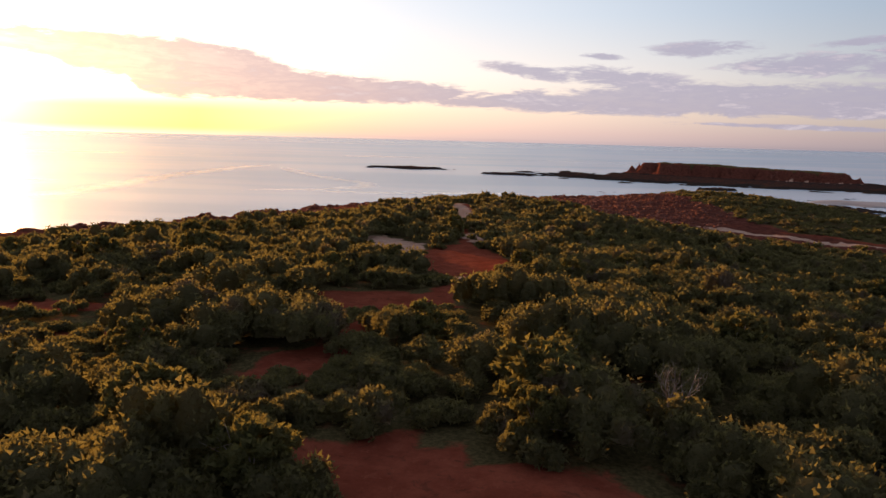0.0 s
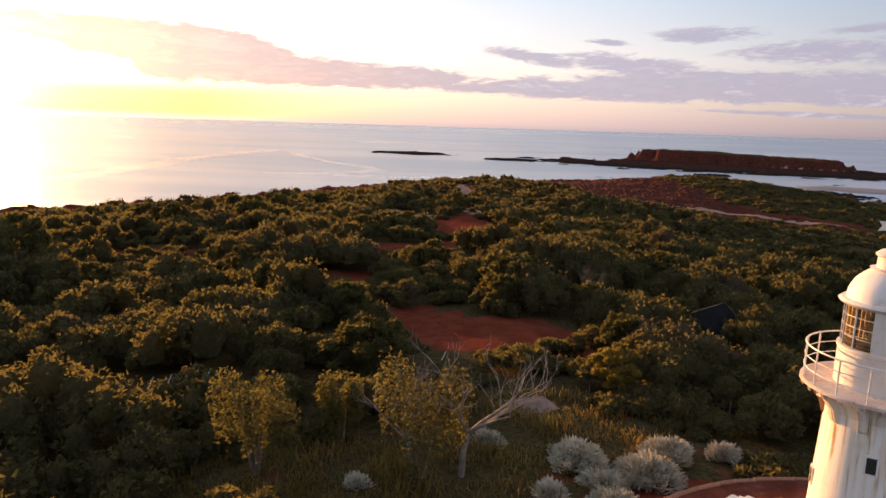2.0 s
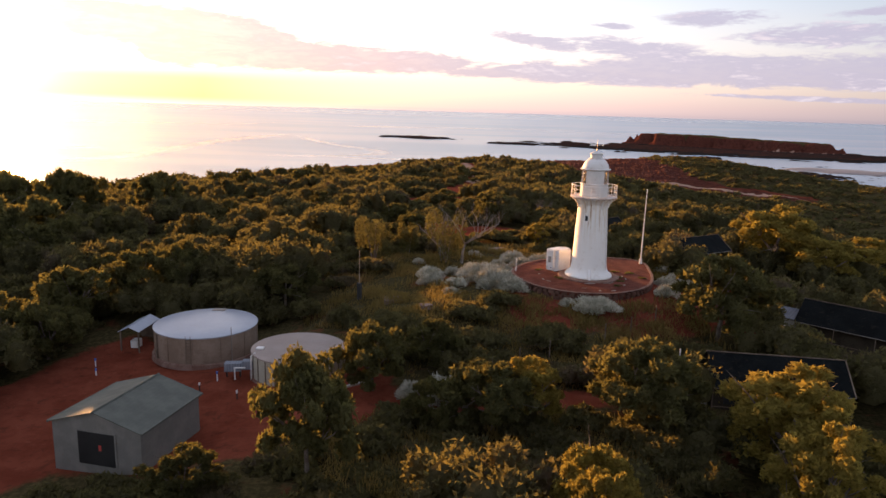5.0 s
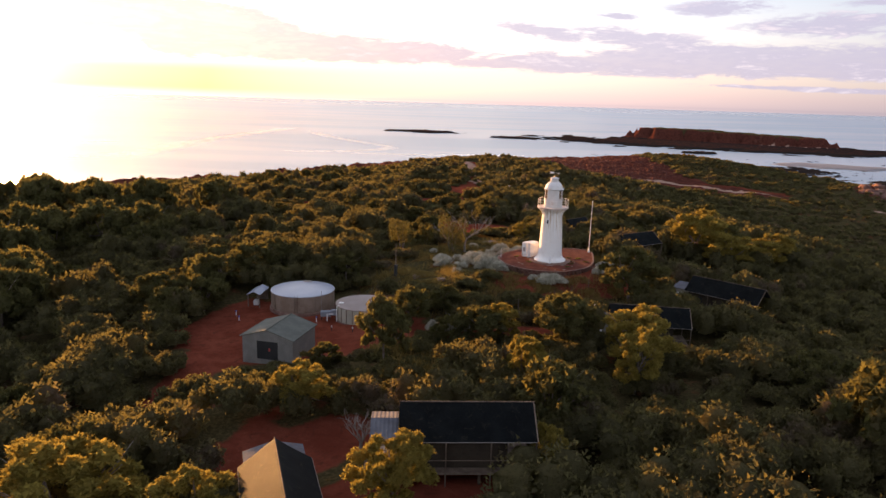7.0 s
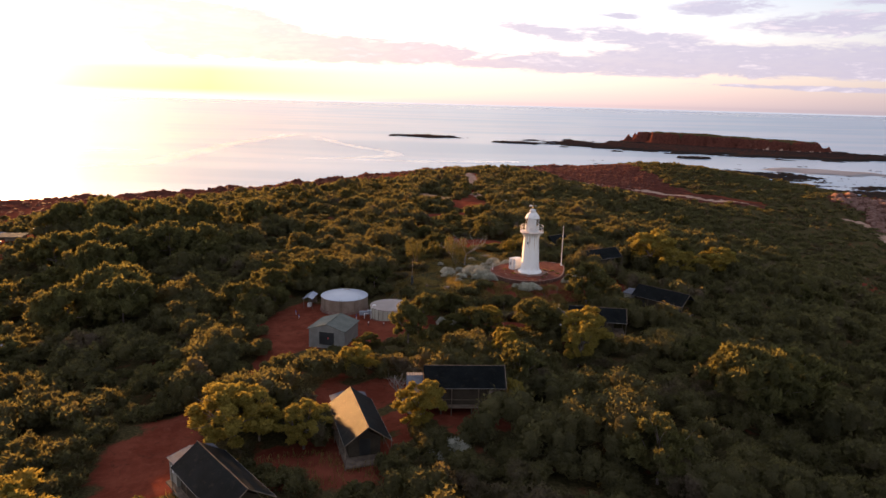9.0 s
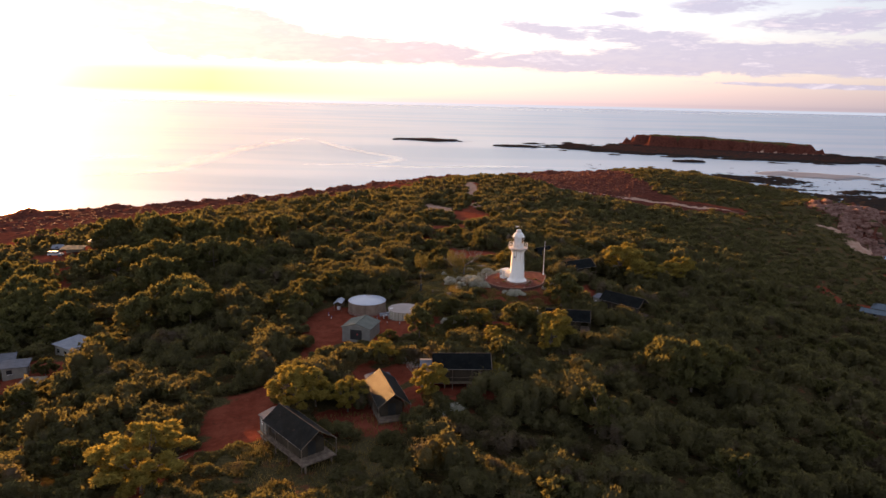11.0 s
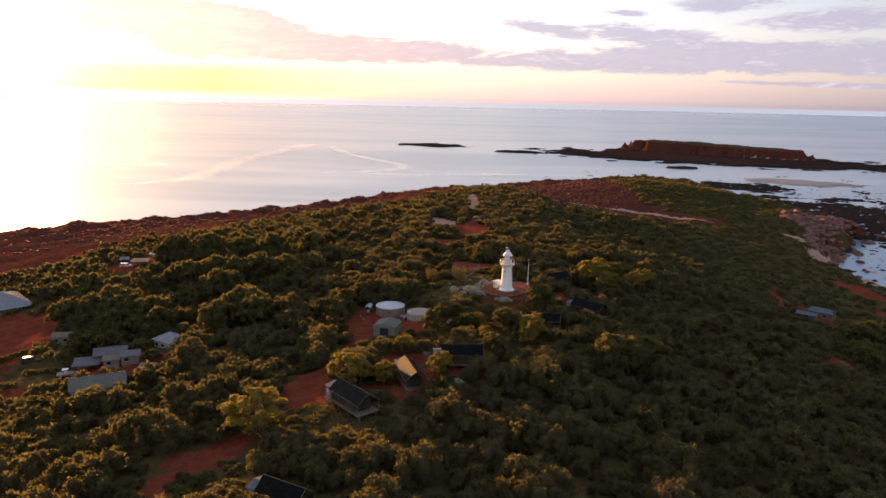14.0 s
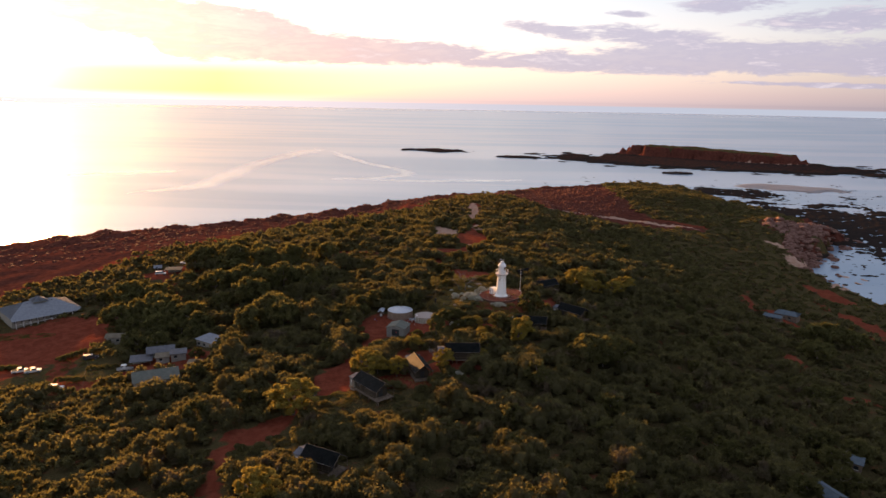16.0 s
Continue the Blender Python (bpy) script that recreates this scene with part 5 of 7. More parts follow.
    part("pipe", rod([(-0.2, -0.7, 0), (-0.2, -0.7, 0.95), (0.6, -0.7, 0.95)], 0.07, 6), WHITE, box, "white bent pipe")
    for x, y, tip in ((-17.1, -32.4, WHITE), (-20.4, -30.8, WHITE), (-14.4, -33.1, WHITE), (-24.1, -31.4, WHITE), (-19.6, -29.2, BLUE), (-30.3, -26.7, BLUE), (-31.2, -25.0, BLUE)):
        post = thing("bollard", x, y, on_land(x, y), 0, "short dark bollard with a %s cap" % ("white" if tip is WHITE else "blue"), "bollard", "yard bollards")
        part("stem", turned([(0, -0.1), (0.05, -0.1), (0.05, 0.55), (0, 0.55)], 8), BLACK if tip is WHITE else WHITE, post)
        part("cap", turned([(0, 0.53), (0.075, 0.53), (0.075, 0.7), (0.05, 0.74), (0, 0.75)], 8), tip, post)
    pipe = thing("white_pipe", -8.7, -32.1, on_land(-8.7, -32.1), 0, "long white pipe lying beside the track", "pipe")
    part("pipe_run", rod([(-1.0, -0.6, 0.5), (1.0, 0.7, 0.62)], 0.1, 8), WHITE, pipe)
    for x, y in ((-0.8, -0.5), (0.8, 0.55)):
        part("prop", cube((x - 0.06, y - 0.06, -0.1), (x + 0.06, y + 0.06, 0.5)), SLATE, pipe)


make_yard()
KEEP_OFF += [(-22.8, -22.2, 5.6), (-13.75, -27, 5.0), (-22, -39, 5.0), (-29.6, -20.1, 2.6), (-18, -31, 5), (-26, -33, 5), (-12, -33, 3)]


# ---- safari tents on decks ----
def make_tent(x, y, turn, length, width, lift, label, pale=True, sun_side=False):
    """A long dark fly on posts over a canvas tent; a pale bathroom block closes one end. Local x runs along the ridge."""
    z = on_land(x, y) + lift
    ob = thing("safari_tent", x, y, z, turn, label, "tent", "safari tents")
    h, w = length / 2, width / 2
    eave, ridge = 2.55, 4.3
    x0 = -h + (1.9 if pale else 0)
    for s in (-1, 1):
        bm = bmesh.new()
        n = 8
        rows = []
        for k in range(n + 1):
            px = x0 + (h - x0) * k / n
            sag = 0.03 * math.sin(3.14159 * ((k * 2.0 / n) % 1.0))
            rows.append([bm.verts.new(c) for c in ((px, 0, ridge - sag), (px, s * w * 0.55, (ridge * 0.47 + eave * 0.53) - 0.05 - sag), (px, s * (w + 0.25), eave - 0.12))])
        for a, b in zip(rows, rows[1:]):
            for i in range(2):
                bm.faces.new((a[i], b[i], b[i + 1], a[i + 1]))
        bmesh.ops.solidify(bm, geom=bm.faces[:], thickness=0.03)
        part("fly", bm, FLY, ob, smooth_by=30)
    part("ridge_pole", rod([(x0 - 0.05, 0, ridge + 0.02), (h + 0.1, 0, ridge + 0.02)], 0.05, 6), SLATE, ob)
    for px in np.linspace(x0 + 0.1, h - 0.1, max(3, int(length / 2.6))):
        for s in (-1, 1):
            part("post", rod([(px, s * (w + 0.15), -1.2), (px, s * (w + 0.15), eave - 0.15)], 0.05, 6), SLATE, ob)
    for s in (-1, 1):
        part("rail", rod([(x0 + 0.1, s * (w + 0.15), 1.0), (h - 0.1, s * (w + 0.15), 1.0)], 0.03, 5), SLATE, ob)
        part("eave_rope", rod([(x0, s * (w + 0.24), eave - 0.13), (h, s * (w + 0.24), eave - 0.13)], 0.025, 5), KERB, ob)
    gable = bmesh.new()
    tube(gable, [(h, -w - 0.2, eave - 0.1), (h + 0.03, 0, ridge), (h, w + 0.2, eave - 0.1)], 0.05, 6)
    part("gable_pole", gable, SLATE, ob)
    deck = part("deck", cube((-h, -w - 0.1, -0.12), (h, w + 0.1, 0.05)), SLATE, ob)
    for px in np.linspace(-h + 0.3, h - 0.3, 4):
        for s in (-0.8, 0.8):
            part("stump", cube((px - 0.1, s * w - 0.1, -1.5), (px + 0.1, s * w + 0.1, -0.1)), SLATE, deck)
    bm = bmesh.new()
    t0, t1, tw = x0 + 0.3, h - 2.0, w - 0.6
    pts = [(-tw, 0.05), (tw, 0.05), (tw, 2.1), (0, 3.1), (-tw, 2.1)]
    lo, hi = [[bm.verts.new((px, a, b)) for a, b in pts] for px in (t0, t1)]
    bm.faces.new(lo)
    bm.faces.new(hi[::-1])
    for k in range(5):
        bm.faces.new((lo[k], hi[k], hi[(k + 1) % 5], lo[(k + 1) % 5]))
    inner = part("canvas_room", bm, CANVAS, ob, "brown canvas room under the fly")
    # Near-black sheets put the shade of door and window into colour.
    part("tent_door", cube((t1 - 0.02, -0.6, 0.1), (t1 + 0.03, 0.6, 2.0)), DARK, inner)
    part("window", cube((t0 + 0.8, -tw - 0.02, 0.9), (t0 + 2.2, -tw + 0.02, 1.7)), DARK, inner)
    if pale:
        block_ob = part("bathroom", cube((-h, -w + 0.35, -1.0), (x0 - 0.1, w - 0.35, 2.35)), CREAM, ob, "pale sheet bathroom block")
        part("bathroom_roof", slab(bmesh.new(), [(-h - 0.15, -w + 0.15, 2.5), (x0 - 0.06, -w + 0.15, 2.5), (x0 - 0.06, 0, 3.05), (-h - 0.15, 0, 3.05)], 0.06), TIN, block_ob)
        part("bathroom_roof", slab(bmesh.new(), [(-h - 0.15, w - 0.15, 2.5), (x0 - 0.06, w - 0.15, 2.5), (x0 - 0.06, 0, 3.05), (-h - 0.15, 0, 3.05)][::-1], 0.06), TIN, block_ob)
        for zz in (1.2, 1.6):
            part("louvre", cube((-h + 0.5, -w + 0.32, zz), (-h + 1.0, -w + 0.36, zz + 0.25)), WHITE, block_ob)
        part("cistern", turned([(0, -1), (0.28, -1), (0.28, 0.7), (0.2, 0.85), (0, 0.9)], 14), CREAM, block_ob, "small round cistern").location = (-h - 0.35, -0.4, 0)
    KEEP_OFF.extend([(x + math.cos(radians(turn)) * t, y + math.sin(radians(turn)) * t, width * 0.5) for t in np.linspace(-h, h, 5)])
    return ob


make_tent(-2.2, -66.6, 4, 11.6, 4.6, 0.9, "dark safari tent with a pale bathroom block among trees")
make_tent(-13.2, -73.1, -71, 12.6, 4.6, 0.5, "dark safari tent whose fly shines in the sun")
make_tent(-24.4, -86.4, -47.5, 12.8, 5.0, 1.0, "grey-blue roofed safari tent beside a red track")
make_tent(37.2, -14.5, -44, 12.6, 4.8, -0.2, "dark safari tent with an open verandah end")
make_tent(21.0, -30.9, -7, 11.5, 4.4, -0.1, "dark safari tent half hidden by a yellow gum")
make_tent(30.2, 12.6, 33, 12.5, 4.6, 0.3, "dark safari tent with a pale gabled end")
make_tent(24.3, 35.2, 42, 6.6, 4.0, -1.2, "dark safari tent deep in the scrub", False)
make_tent(-30.2, -121.4, -26, 10.5, 4.4, 0.0, "dark safari tent almost covered by trees")


# ---- the settlement ----
def make_house(name, x, y, turn, length, width, eave, ridge, wall, roof, label, hip=0.0, open_side=False, category="house", lift=0.0):
    z = on_land(x, y) + lift
    ob = thing(name, x, y, z, turn, label, category)
    h, w, o = length / 2, width / 2, 0.45
    if open_side:
        for px in (-h + 0.15, 0, h - 0.15):
            for s in (-1, 1):
                part("post", cube((px - 0.07, s * (w - 0.15) - 0.07, -0.5), (px + 0.07, s * (w - 0.15) + 0.07, eave)), SLATE, ob)
        part("back_wall", cube((-h + 0.1, w - 0.12, -0.5), (h - 0.1, w, eave - 0.1)), wall, ob)
    else:
        part("house_body", cube((-h, -w, -0.8), (h, w, eave)), wall, ob)
        for px in np.arange(-h + 1.3, h - 1.0, 2.6):
            pane = part("window", cube((px - 0.5, -w - 0.04, 1.0), (px + 0.5, -w + 0.02, 1.9)), CARGLASS, ob, "dark window")
            part("sill", cube((px - 0.56, -w - 0.1, 0.94), (px + 0.56, -w - 0.0, 1.0)), WHITE, pane)
        part("door", cube((h - 0.02, -0.45, 0), (h + 0.05, 0.45, 2.0)), SLATE, ob)
    if abs(ridge - eave) < 0.5:
        part("roof", slab(bmesh.new(), [(-h - o, -w - o, eave), (h + o, -w - o, eave), (h + o, w + o, ridge), (-h - o, w + o, ridge)], 0.1), roof, ob)
    else:
        for s in (-1, 1):
            bm = slab(bmesh.new(), [(-h - o, s * (w + o), eave), (h + o, s * (w + o), eave), (h + o - hip, 0, ridge), (-h - o + hip, 0, ridge)][::-s], 0.08)
            part("roof_slope", bm, roof, ob)
            if hip:
                bm = bmesh.new()
                vs = [bm.verts.new(c) for c in ((s * (h + o), -w - o, eave), (s * (h + o), w + o, eave), (s * (h + o - hip), 0, ridge))]
                bm.faces.new(vs)
                bmesh.ops.solidify(bm, geom=bm.faces[:], thickness=0.08)
                part("hip", bm, roof, ob)
        if not hip and not open_side:
            for s in (-1, 1):
                bm = bmesh.new()
                a = [bm.verts.new((s * (h - 0.06 * k), y0, z0)) for k in (0, 1) for y0, z0 in ((-w, eave - 0.02), (w, eave - 0.02), (0, ridge - 0.1))]
                bm.faces.new(a[:3])
                bm.faces.new(a[3:][::-1])
                for k in range(3):
                    bm.faces.new((a[k], a[k + 3], a[(k + 1) % 3 + 3], a[(k + 1) % 3]))
                part("gable", bm, wall, ob)
        part("ridge_cap", rod([(-h - o + hip, 0, ridge + 0.02), (h + o - hip, 0, ridge + 0.02)], 0.08, 6), roof, ob)
    KEEP_OFF.append((x, y, max(length, width) * 0.5))
    return ob


def make_settlement():
    big = make_house("restaurant", -175.5, 17, 47, 25, 19, 3.2, 6.6, CREAM, PALE, "large pavilion with a grey hipped metal roof and verandah", 7.5, False, "building")
    lantern = part("roof_lantern", cube((-2.4, -2.4, 5.0), (2.4, 2.4, 6.6)), CREAM, big)
    for s in range(4):
        bm = bmesh.new()
        vs = [bm.verts.new(c) for c in ((-3.1, -3.1, 6.55), (3.1, -3.1, 6.55), (0, 0, 8.4))]
        bm.faces.new(vs)
        bmesh.ops.solidify(bm, geom=bm.faces[:], thickness=0.08)
        bm.transform(pose(0, 0, 0, 0, 0, 90 * s))
        part("lantern_roof", bm, PALE, lantern)
    for k in range(10):
        part("verandah_post", cube((-11.5 + 2.55 * k - 0.08, -11.7, -0.5), (-11.5 + 2.55 * k + 0.08, -11.5, 2.7)), WHITE, big)
    part("verandah_roof", slab(bmesh.new(), [(-12.9, -12.1, 2.6), (12.9, -12.1, 2.6), (12.9, -9.6, 3.3), (-12.9, -9.6, 3.3)], 0.08), PALE, big)
    part("verandah_rail", cube((-11.5, -11.65, 0.9), (11.5, -11.55, 1.0)), WHITE, big)
    for px in (-9, 9):
        part("roof_vent", turned([(0, 0), (0.25, 0), (0.25, 0.5), (0.4, 0.6), (0, 0.8)], 10), TIN, big).location = (px * 0.5, -1.5, 5.6)
    make_house("workshop", -91, -63, 28, 12, 7.5, 3.0, 4.9, CREAM, GREENTIN, "low workshop with a pale green metal roof among trees", lift=-0.9)
    make_house("carport", -104, -44.5, 20, 6, 5, 2.4, 2.75, CREAM, TIN, "open carport with a pale sloping roof", 0, True, "carport")
    make_house("carport", -100, -39, 24, 8, 6, 3.0, 4.2, CREAM, TIN, "open grey-roofed carport behind the workshop", 0, True, "carport")
    make_house("storage_shed", -96.5, -45.5, 22, 3.8, 3.4, 2.3, 2.5, SHEDWALL, TANROOF, "small storage shed with a faded tan roof", category="shed")
    make_house("storage_shed", -92, -44, 22, 4.4, 3.6, 2.5, 2.75, SHEDWALL, TIN, "small storage shed with a rusty grey roof", category="shed")
    make_house("washhouse", -83.6, -52.2, 8, 3.4, 3.0, 2.7, 2.95, WHITE, TANROOF, "small white washhouse with a tan roof", category="shed", lift=-0.2)
    make_house("cottage", -86, -32, -30, 7.5, 5.5, 2.9, 3.3, CREAM, PALE, "cottage with a flat pale roof among dark trees", lift=-1.0)
    make_house("cottage", -124.5, -19.5, 12, 6.5, 4.5, 2.6, 3.4, CREAM, TANROOF, "cottage with a faded tan roof under trees")
    make_house("camp_shelter", -134.5, 54.5, 10, 6.5, 4.5, 2.4, 2.7, SHEDWALL, TANROOF, "open camp shelter with a tan flat roof", 0, True, "shelter")
    make_house("camp_tent", -149, 70, 20, 3, 3, 1.4, 2.4, CANVAS, PALE, "small pale peaked camp tent", category="tent")
    make_house("cabin", 149.5, 60.5, -38, 9.5, 7, 2.8, 4.0, SLATE, BLUETIN, "cabin with a blue-grey metal roof beside a red road", 2.0)
    make_house("cabin", 139.5, 52.5, -38, 7, 5, 1.9, 2.7, SLATE, BLUETIN, "low cabin with a blue-grey roof in the scrub")
    make_house("cabin", 93.5, -94.5, -35, 5, 4.2, 2.6, 3.4, SLATE, BLUETIN, "small cabin with a blue-grey roof", lift=-0.6)
    make_house("cabin", 77.5, -113.5, -70, 6.5, 4.2, 2.6, 3.5, SLATE, BLUETIN, "cabin with a blue-grey roof and pale eaves", lift=-0.5)


def make_car(x, y, turn, paint, label, ute=True):
    ob = thing("car", x, y, on_land(x, y) + 0.02, turn, label, "car", "parked cars")
    bm = bmesh.new()
    prof = [(-2.4, 0.45), (2.3, 0.45), (2.4, 0.75), (2.3, 1.0), (1.15, 1.12), (-2.35, 1.12), (-2.45, 0.8)]
    lo, hi = [[bm.verts.new((px, s, pz)) for px, pz in prof] for s in (-0.9, 0.9)]
    bm.faces.new(lo)
    bm.faces.new(hi[::-1])
    for k in range(len(prof)):
        j = (k + 1) % len(prof)
        bm.faces.new((lo[k], hi[k], hi[j], lo[j]))
    bmesh.ops.bevel(bm, geom=bm.edges[:], offset=0.08, segments=2, affect="EDGES")
    body = part("body", bm, paint, ob, smooth_by=35)
    back = -0.5 if ute else -2.3
    for lift, mat, name, grow in ((1.1, CARGLASS, "windows", 0.0), (1.66, paint, "roof", 0.05)):
        bm = bmesh.new()
        x1, x2 = (1.2, 0.55) if name == "windows" else (0.68, 0.55)
        a = [bm.verts.new(c) for c in ((back - 0.05, -0.82, lift), (x1, -0.82, lift), (x1, 0.82, lift), (back - 0.05, 0.82, lift))]
        b = [bm.verts.new(c) for c in ((back + 0.1, -0.7, lift + (0.58 if name == "windows" else 0.1)), (x2, -0.7, lift + (0.58 if name == "windows" else 0.1)), (x2, 0.7, lift + (0.58 if name == "windows" else 0.1)), (back + 0.1, 0.7, lift + (0.58 if name == "windows" else 0.1)))]
        bm.faces.new(a[::-1])
        bm.faces.new(b)
        for k in range(4):
            bm.faces.new((a[k], a[(k + 1) % 4], b[(k + 1) % 4], b[k]))
        part(name, bm, mat, ob)
    if ute:
        part("tray", cube((-2.3, -0.78, 1.13), (-0.7, 0.78, 1.17)), RUBBER, body, "dark open tray")
        part("tray_rack", rod([(-0.75, -0.8, 1.1), (-0.75, -0.8, 1.7), (-0.75, 0.8, 1.7), (-0.75, 0.8, 1.1)], 0.04, 5), BLACK, ob)
    for px in (-1.5, 1.5):
        for s in (-1, 1):
            bm = turned([(0, -0.12), (0.3, -0.12), (0.37, -0.08), (0.37, 0.08), (0.3, 0.12), (0, 0.12)], 16)
            bm.transform(pose(px, s * 0.82, 0.37, 90))
            wheel = part("wheel", bm, RUBBER, ob)
            bm = turned([(0, -0.13), (0.2, -0.13), (0.2, 0.13), (0, 0.13)], 10)
            bm.transform(pose(px, s * 0.82, 0.37, 90))
            part("rim", bm, TIN, wheel)
    for s in (-0.65, 0.65):
        part("headlight", cube((2.3, s - 0.18, 0.78), (2.41, s + 0.18, 0.92)), WHITE, body)
        part("tail_light", cube((-2.46, s - 0.12, 0.8), (-2.38, s + 0.12, 0.98)), REDSIGN, body)
    KEEP_OFF.append((x, y, 3.2))


make_settlement()
make_car(-140.6, 54.2, 5, CARWHITE, "white four-wheel-drive wagon parked beside the camp shelter", False)
make_car(-137, 73.5, 170, CARWHITE, "white utility with a dark tray on bare ground")
make_car(-144.5, -44.2, 35, CARWHITE, "white utility parked on the red car park")
make_car(-139.3, -45.5, 30, CARWHITE, "white pickup parked on red ground beside another")
make_car(-126.4, -34.1, 25, CARDARK, "dark wagon parked on the lawn edge", False)
make_car(-122, -62, 10, CARWHITE, "white car half hidden behind a hedge", False)


def make_boat():
    ob = thing("boat", -107.5, -48.5, on_land(-107.5, -48.5), 25, "small white boat on a trailer beside the carport", "boat")
    bm = bmesh.new()
    rings = []
    for px, w, d in ((-2.4, 0.9, 0.55), (-1, 0.98, 0.6), (0.6, 0.9, 0.6), (1.8, 0.5, 0.55), (2.5, 0.05, 0.35)):
        rings.append([bm.verts.new(c) for c in ((px, -w, 1.2), (px, -w * 0.7, 1.2 - d * 0.7), (px, 0, 1.2 - d), (px, w * 0.7, 1.2 - d * 0.7), (px, w, 1.2))])
    for a, b in zip(rings, rings[1:]):
        for k in range(4):
            bm.faces.new((a[k], a[k + 1], b[k + 1], b[k]))
    bm.faces.new(rings[0])
    bmesh.ops.solidify(bm, geom=bm.faces[:], thickness=0.06)
    part("hull", bm, CARWHITE, ob)
    part("console", cube((-0.5, -0.35, 0.75), (0.1, 0.35, 1.7), 0.05), WHITE, ob)
    part("canopy", cube((-1.1, -0.8, 2.15), (0.5, 0.8, 2.22), 0.02), WHITE, ob)
    for px in (-1.0, 0.4):
        for s in (-0.7, 0.7):
            part("canopy_post", rod([(px, s, 1.1), (px, s, 2.16)], 0.025, 5), TIN, ob)
    part("trailer", cube((-2.2, -0.8, 0.35), (2.6, 0.8, 0.45)), BLACK, ob)
    for s in (-0.95, 0.95):
        bm = turned([(0, -0.1), (0.33, -0.1), (0.33, 0.1), (0, 0.1)], 14)
        bm.transform(pose(-0.8, s, 0.33, 90))
        part("trailer_wheel", bm, RUBBER, ob)


make_boat()
KEEP_OFF += [(-107.5, -48.5, 3.5), (-155, -30, 12), (-118, -52, 9)]


# ---- trees ----
def tree_meshes(kind, seed, height, spread, limbs, leaf_mat, bark, count, leaf):
    """One tree at the origin: a forked trunk and a crown of leaf sprays round the limb ends."""
    rng = np.random.default_rng(seed)
    tree = thing(kind, 0, 0, 0, 0, "", "tree")
    bm = bmesh.new()
    fork = height * rng.uniform(0.25, 0.38)
    tube(bm, [(0, 0, -0.6), (0.05, 0.03, fork * 0.5), (rng.uniform(-0.15, 0.15), rng.uniform(-0.15, 0.15), fork)], [0.055 * height * 0.5, 0.045 * height * 0.5, 0.04 * height * 0.5], 7)
    ends = []
    for k in range(limbs):
        a = 6.283 * k / limbs + rng.uniform(-0.4, 0.4)
        out = spread * (0.25 if k == 0 else rng.uniform(0.5, 0.78))
        top = height * (0.86 if k == 0 else rng.uniform(0.42, 0.80))
        end = np.array([math.cos(a) * out, math.sin(a) * out, top])
        mid = end * np.array([0.5, 0.5, 0.72]) + rng.normal(0, 0.12, 3)
        tube(bm, [(0, 0, fork * 0.92), tuple(mid), tuple(end)], [0.03 * height * 0.5, 0.02 * height * 0.5, 0.012], 5)
        for _ in range(2):
            side = end + rng.normal(0, 0.22, 3) * spread
            side[2] = min(max(side[2], height * 0.34), height * 0.95)
            tube(bm, [tuple(mid), tuple((mid + side) / 2 + rng.normal(0, 0.1, 3)), tuple(side)], [0.014 * height * 0.5, 0.01 * height * 0.5, 0.006], 4)
            ends.append(side)
        ends.append(end)
    part("trunk", bm, bark, tree)
    n = 18
    k = np.arange(n) + 0.5
    up = 1 - 1.62 * k / n
    a = 2.39996 * k + rng.uniform(-0.5, 0.5, n)
    flat = np.sqrt(1 - up * up) * rng.uniform(0.48, 0.74, n) * spread
    r = spread * rng.uniform(0.26, 0.42, n)
    me = bpy.data.meshes.new("crown")
    mid_z = height * 0.50 + up * height * rng.uniform(0.28, 0.40, n)
    leafage(me, flat * np.cos(a), flat * np.sin(a), mid_z - 0.62 * r, 1.2 * r, 1.35 * r, 3, count // n, leaf, rng, leaf_mat, 5)
    crown = new("crown", me)
    crown.parent = tree
    return tree


GUMS = [(-15.8, -56.5, 5.0, 3.2), (4.5, -53.9, 6.0, 1.8), (15.7, -49.4, 7.0, 3.0), (45.5, 20.0, 11.2, 7.2), (61.6, 25.1, 8.0, 5.2),
        (-5.9, -73.0, 6.6, 3.1), (-18.9, -74.9, 6.0, 3.2), (-26.6, -75.0, 8.4, 5.6), (17.5, -42.5, 7.4, 4.4), (50.3, 14.1, 8.5, 5.6), (66.4, 31.1, 8.5, 5.4),
        (-42.0, -95.8, 9.5, 7.0), (-38.9, -135.4, 8.5, 5.0), (4.7, -67.1, 5.0, 1.6), (4.8, -50.9, 6.0, 2.2), (-24.2, -73.4, 5.0, 2.5),
        (10.7, 16.4, 4.0, 2.2), (3.5, -37.6, 5.0, 2.5)]
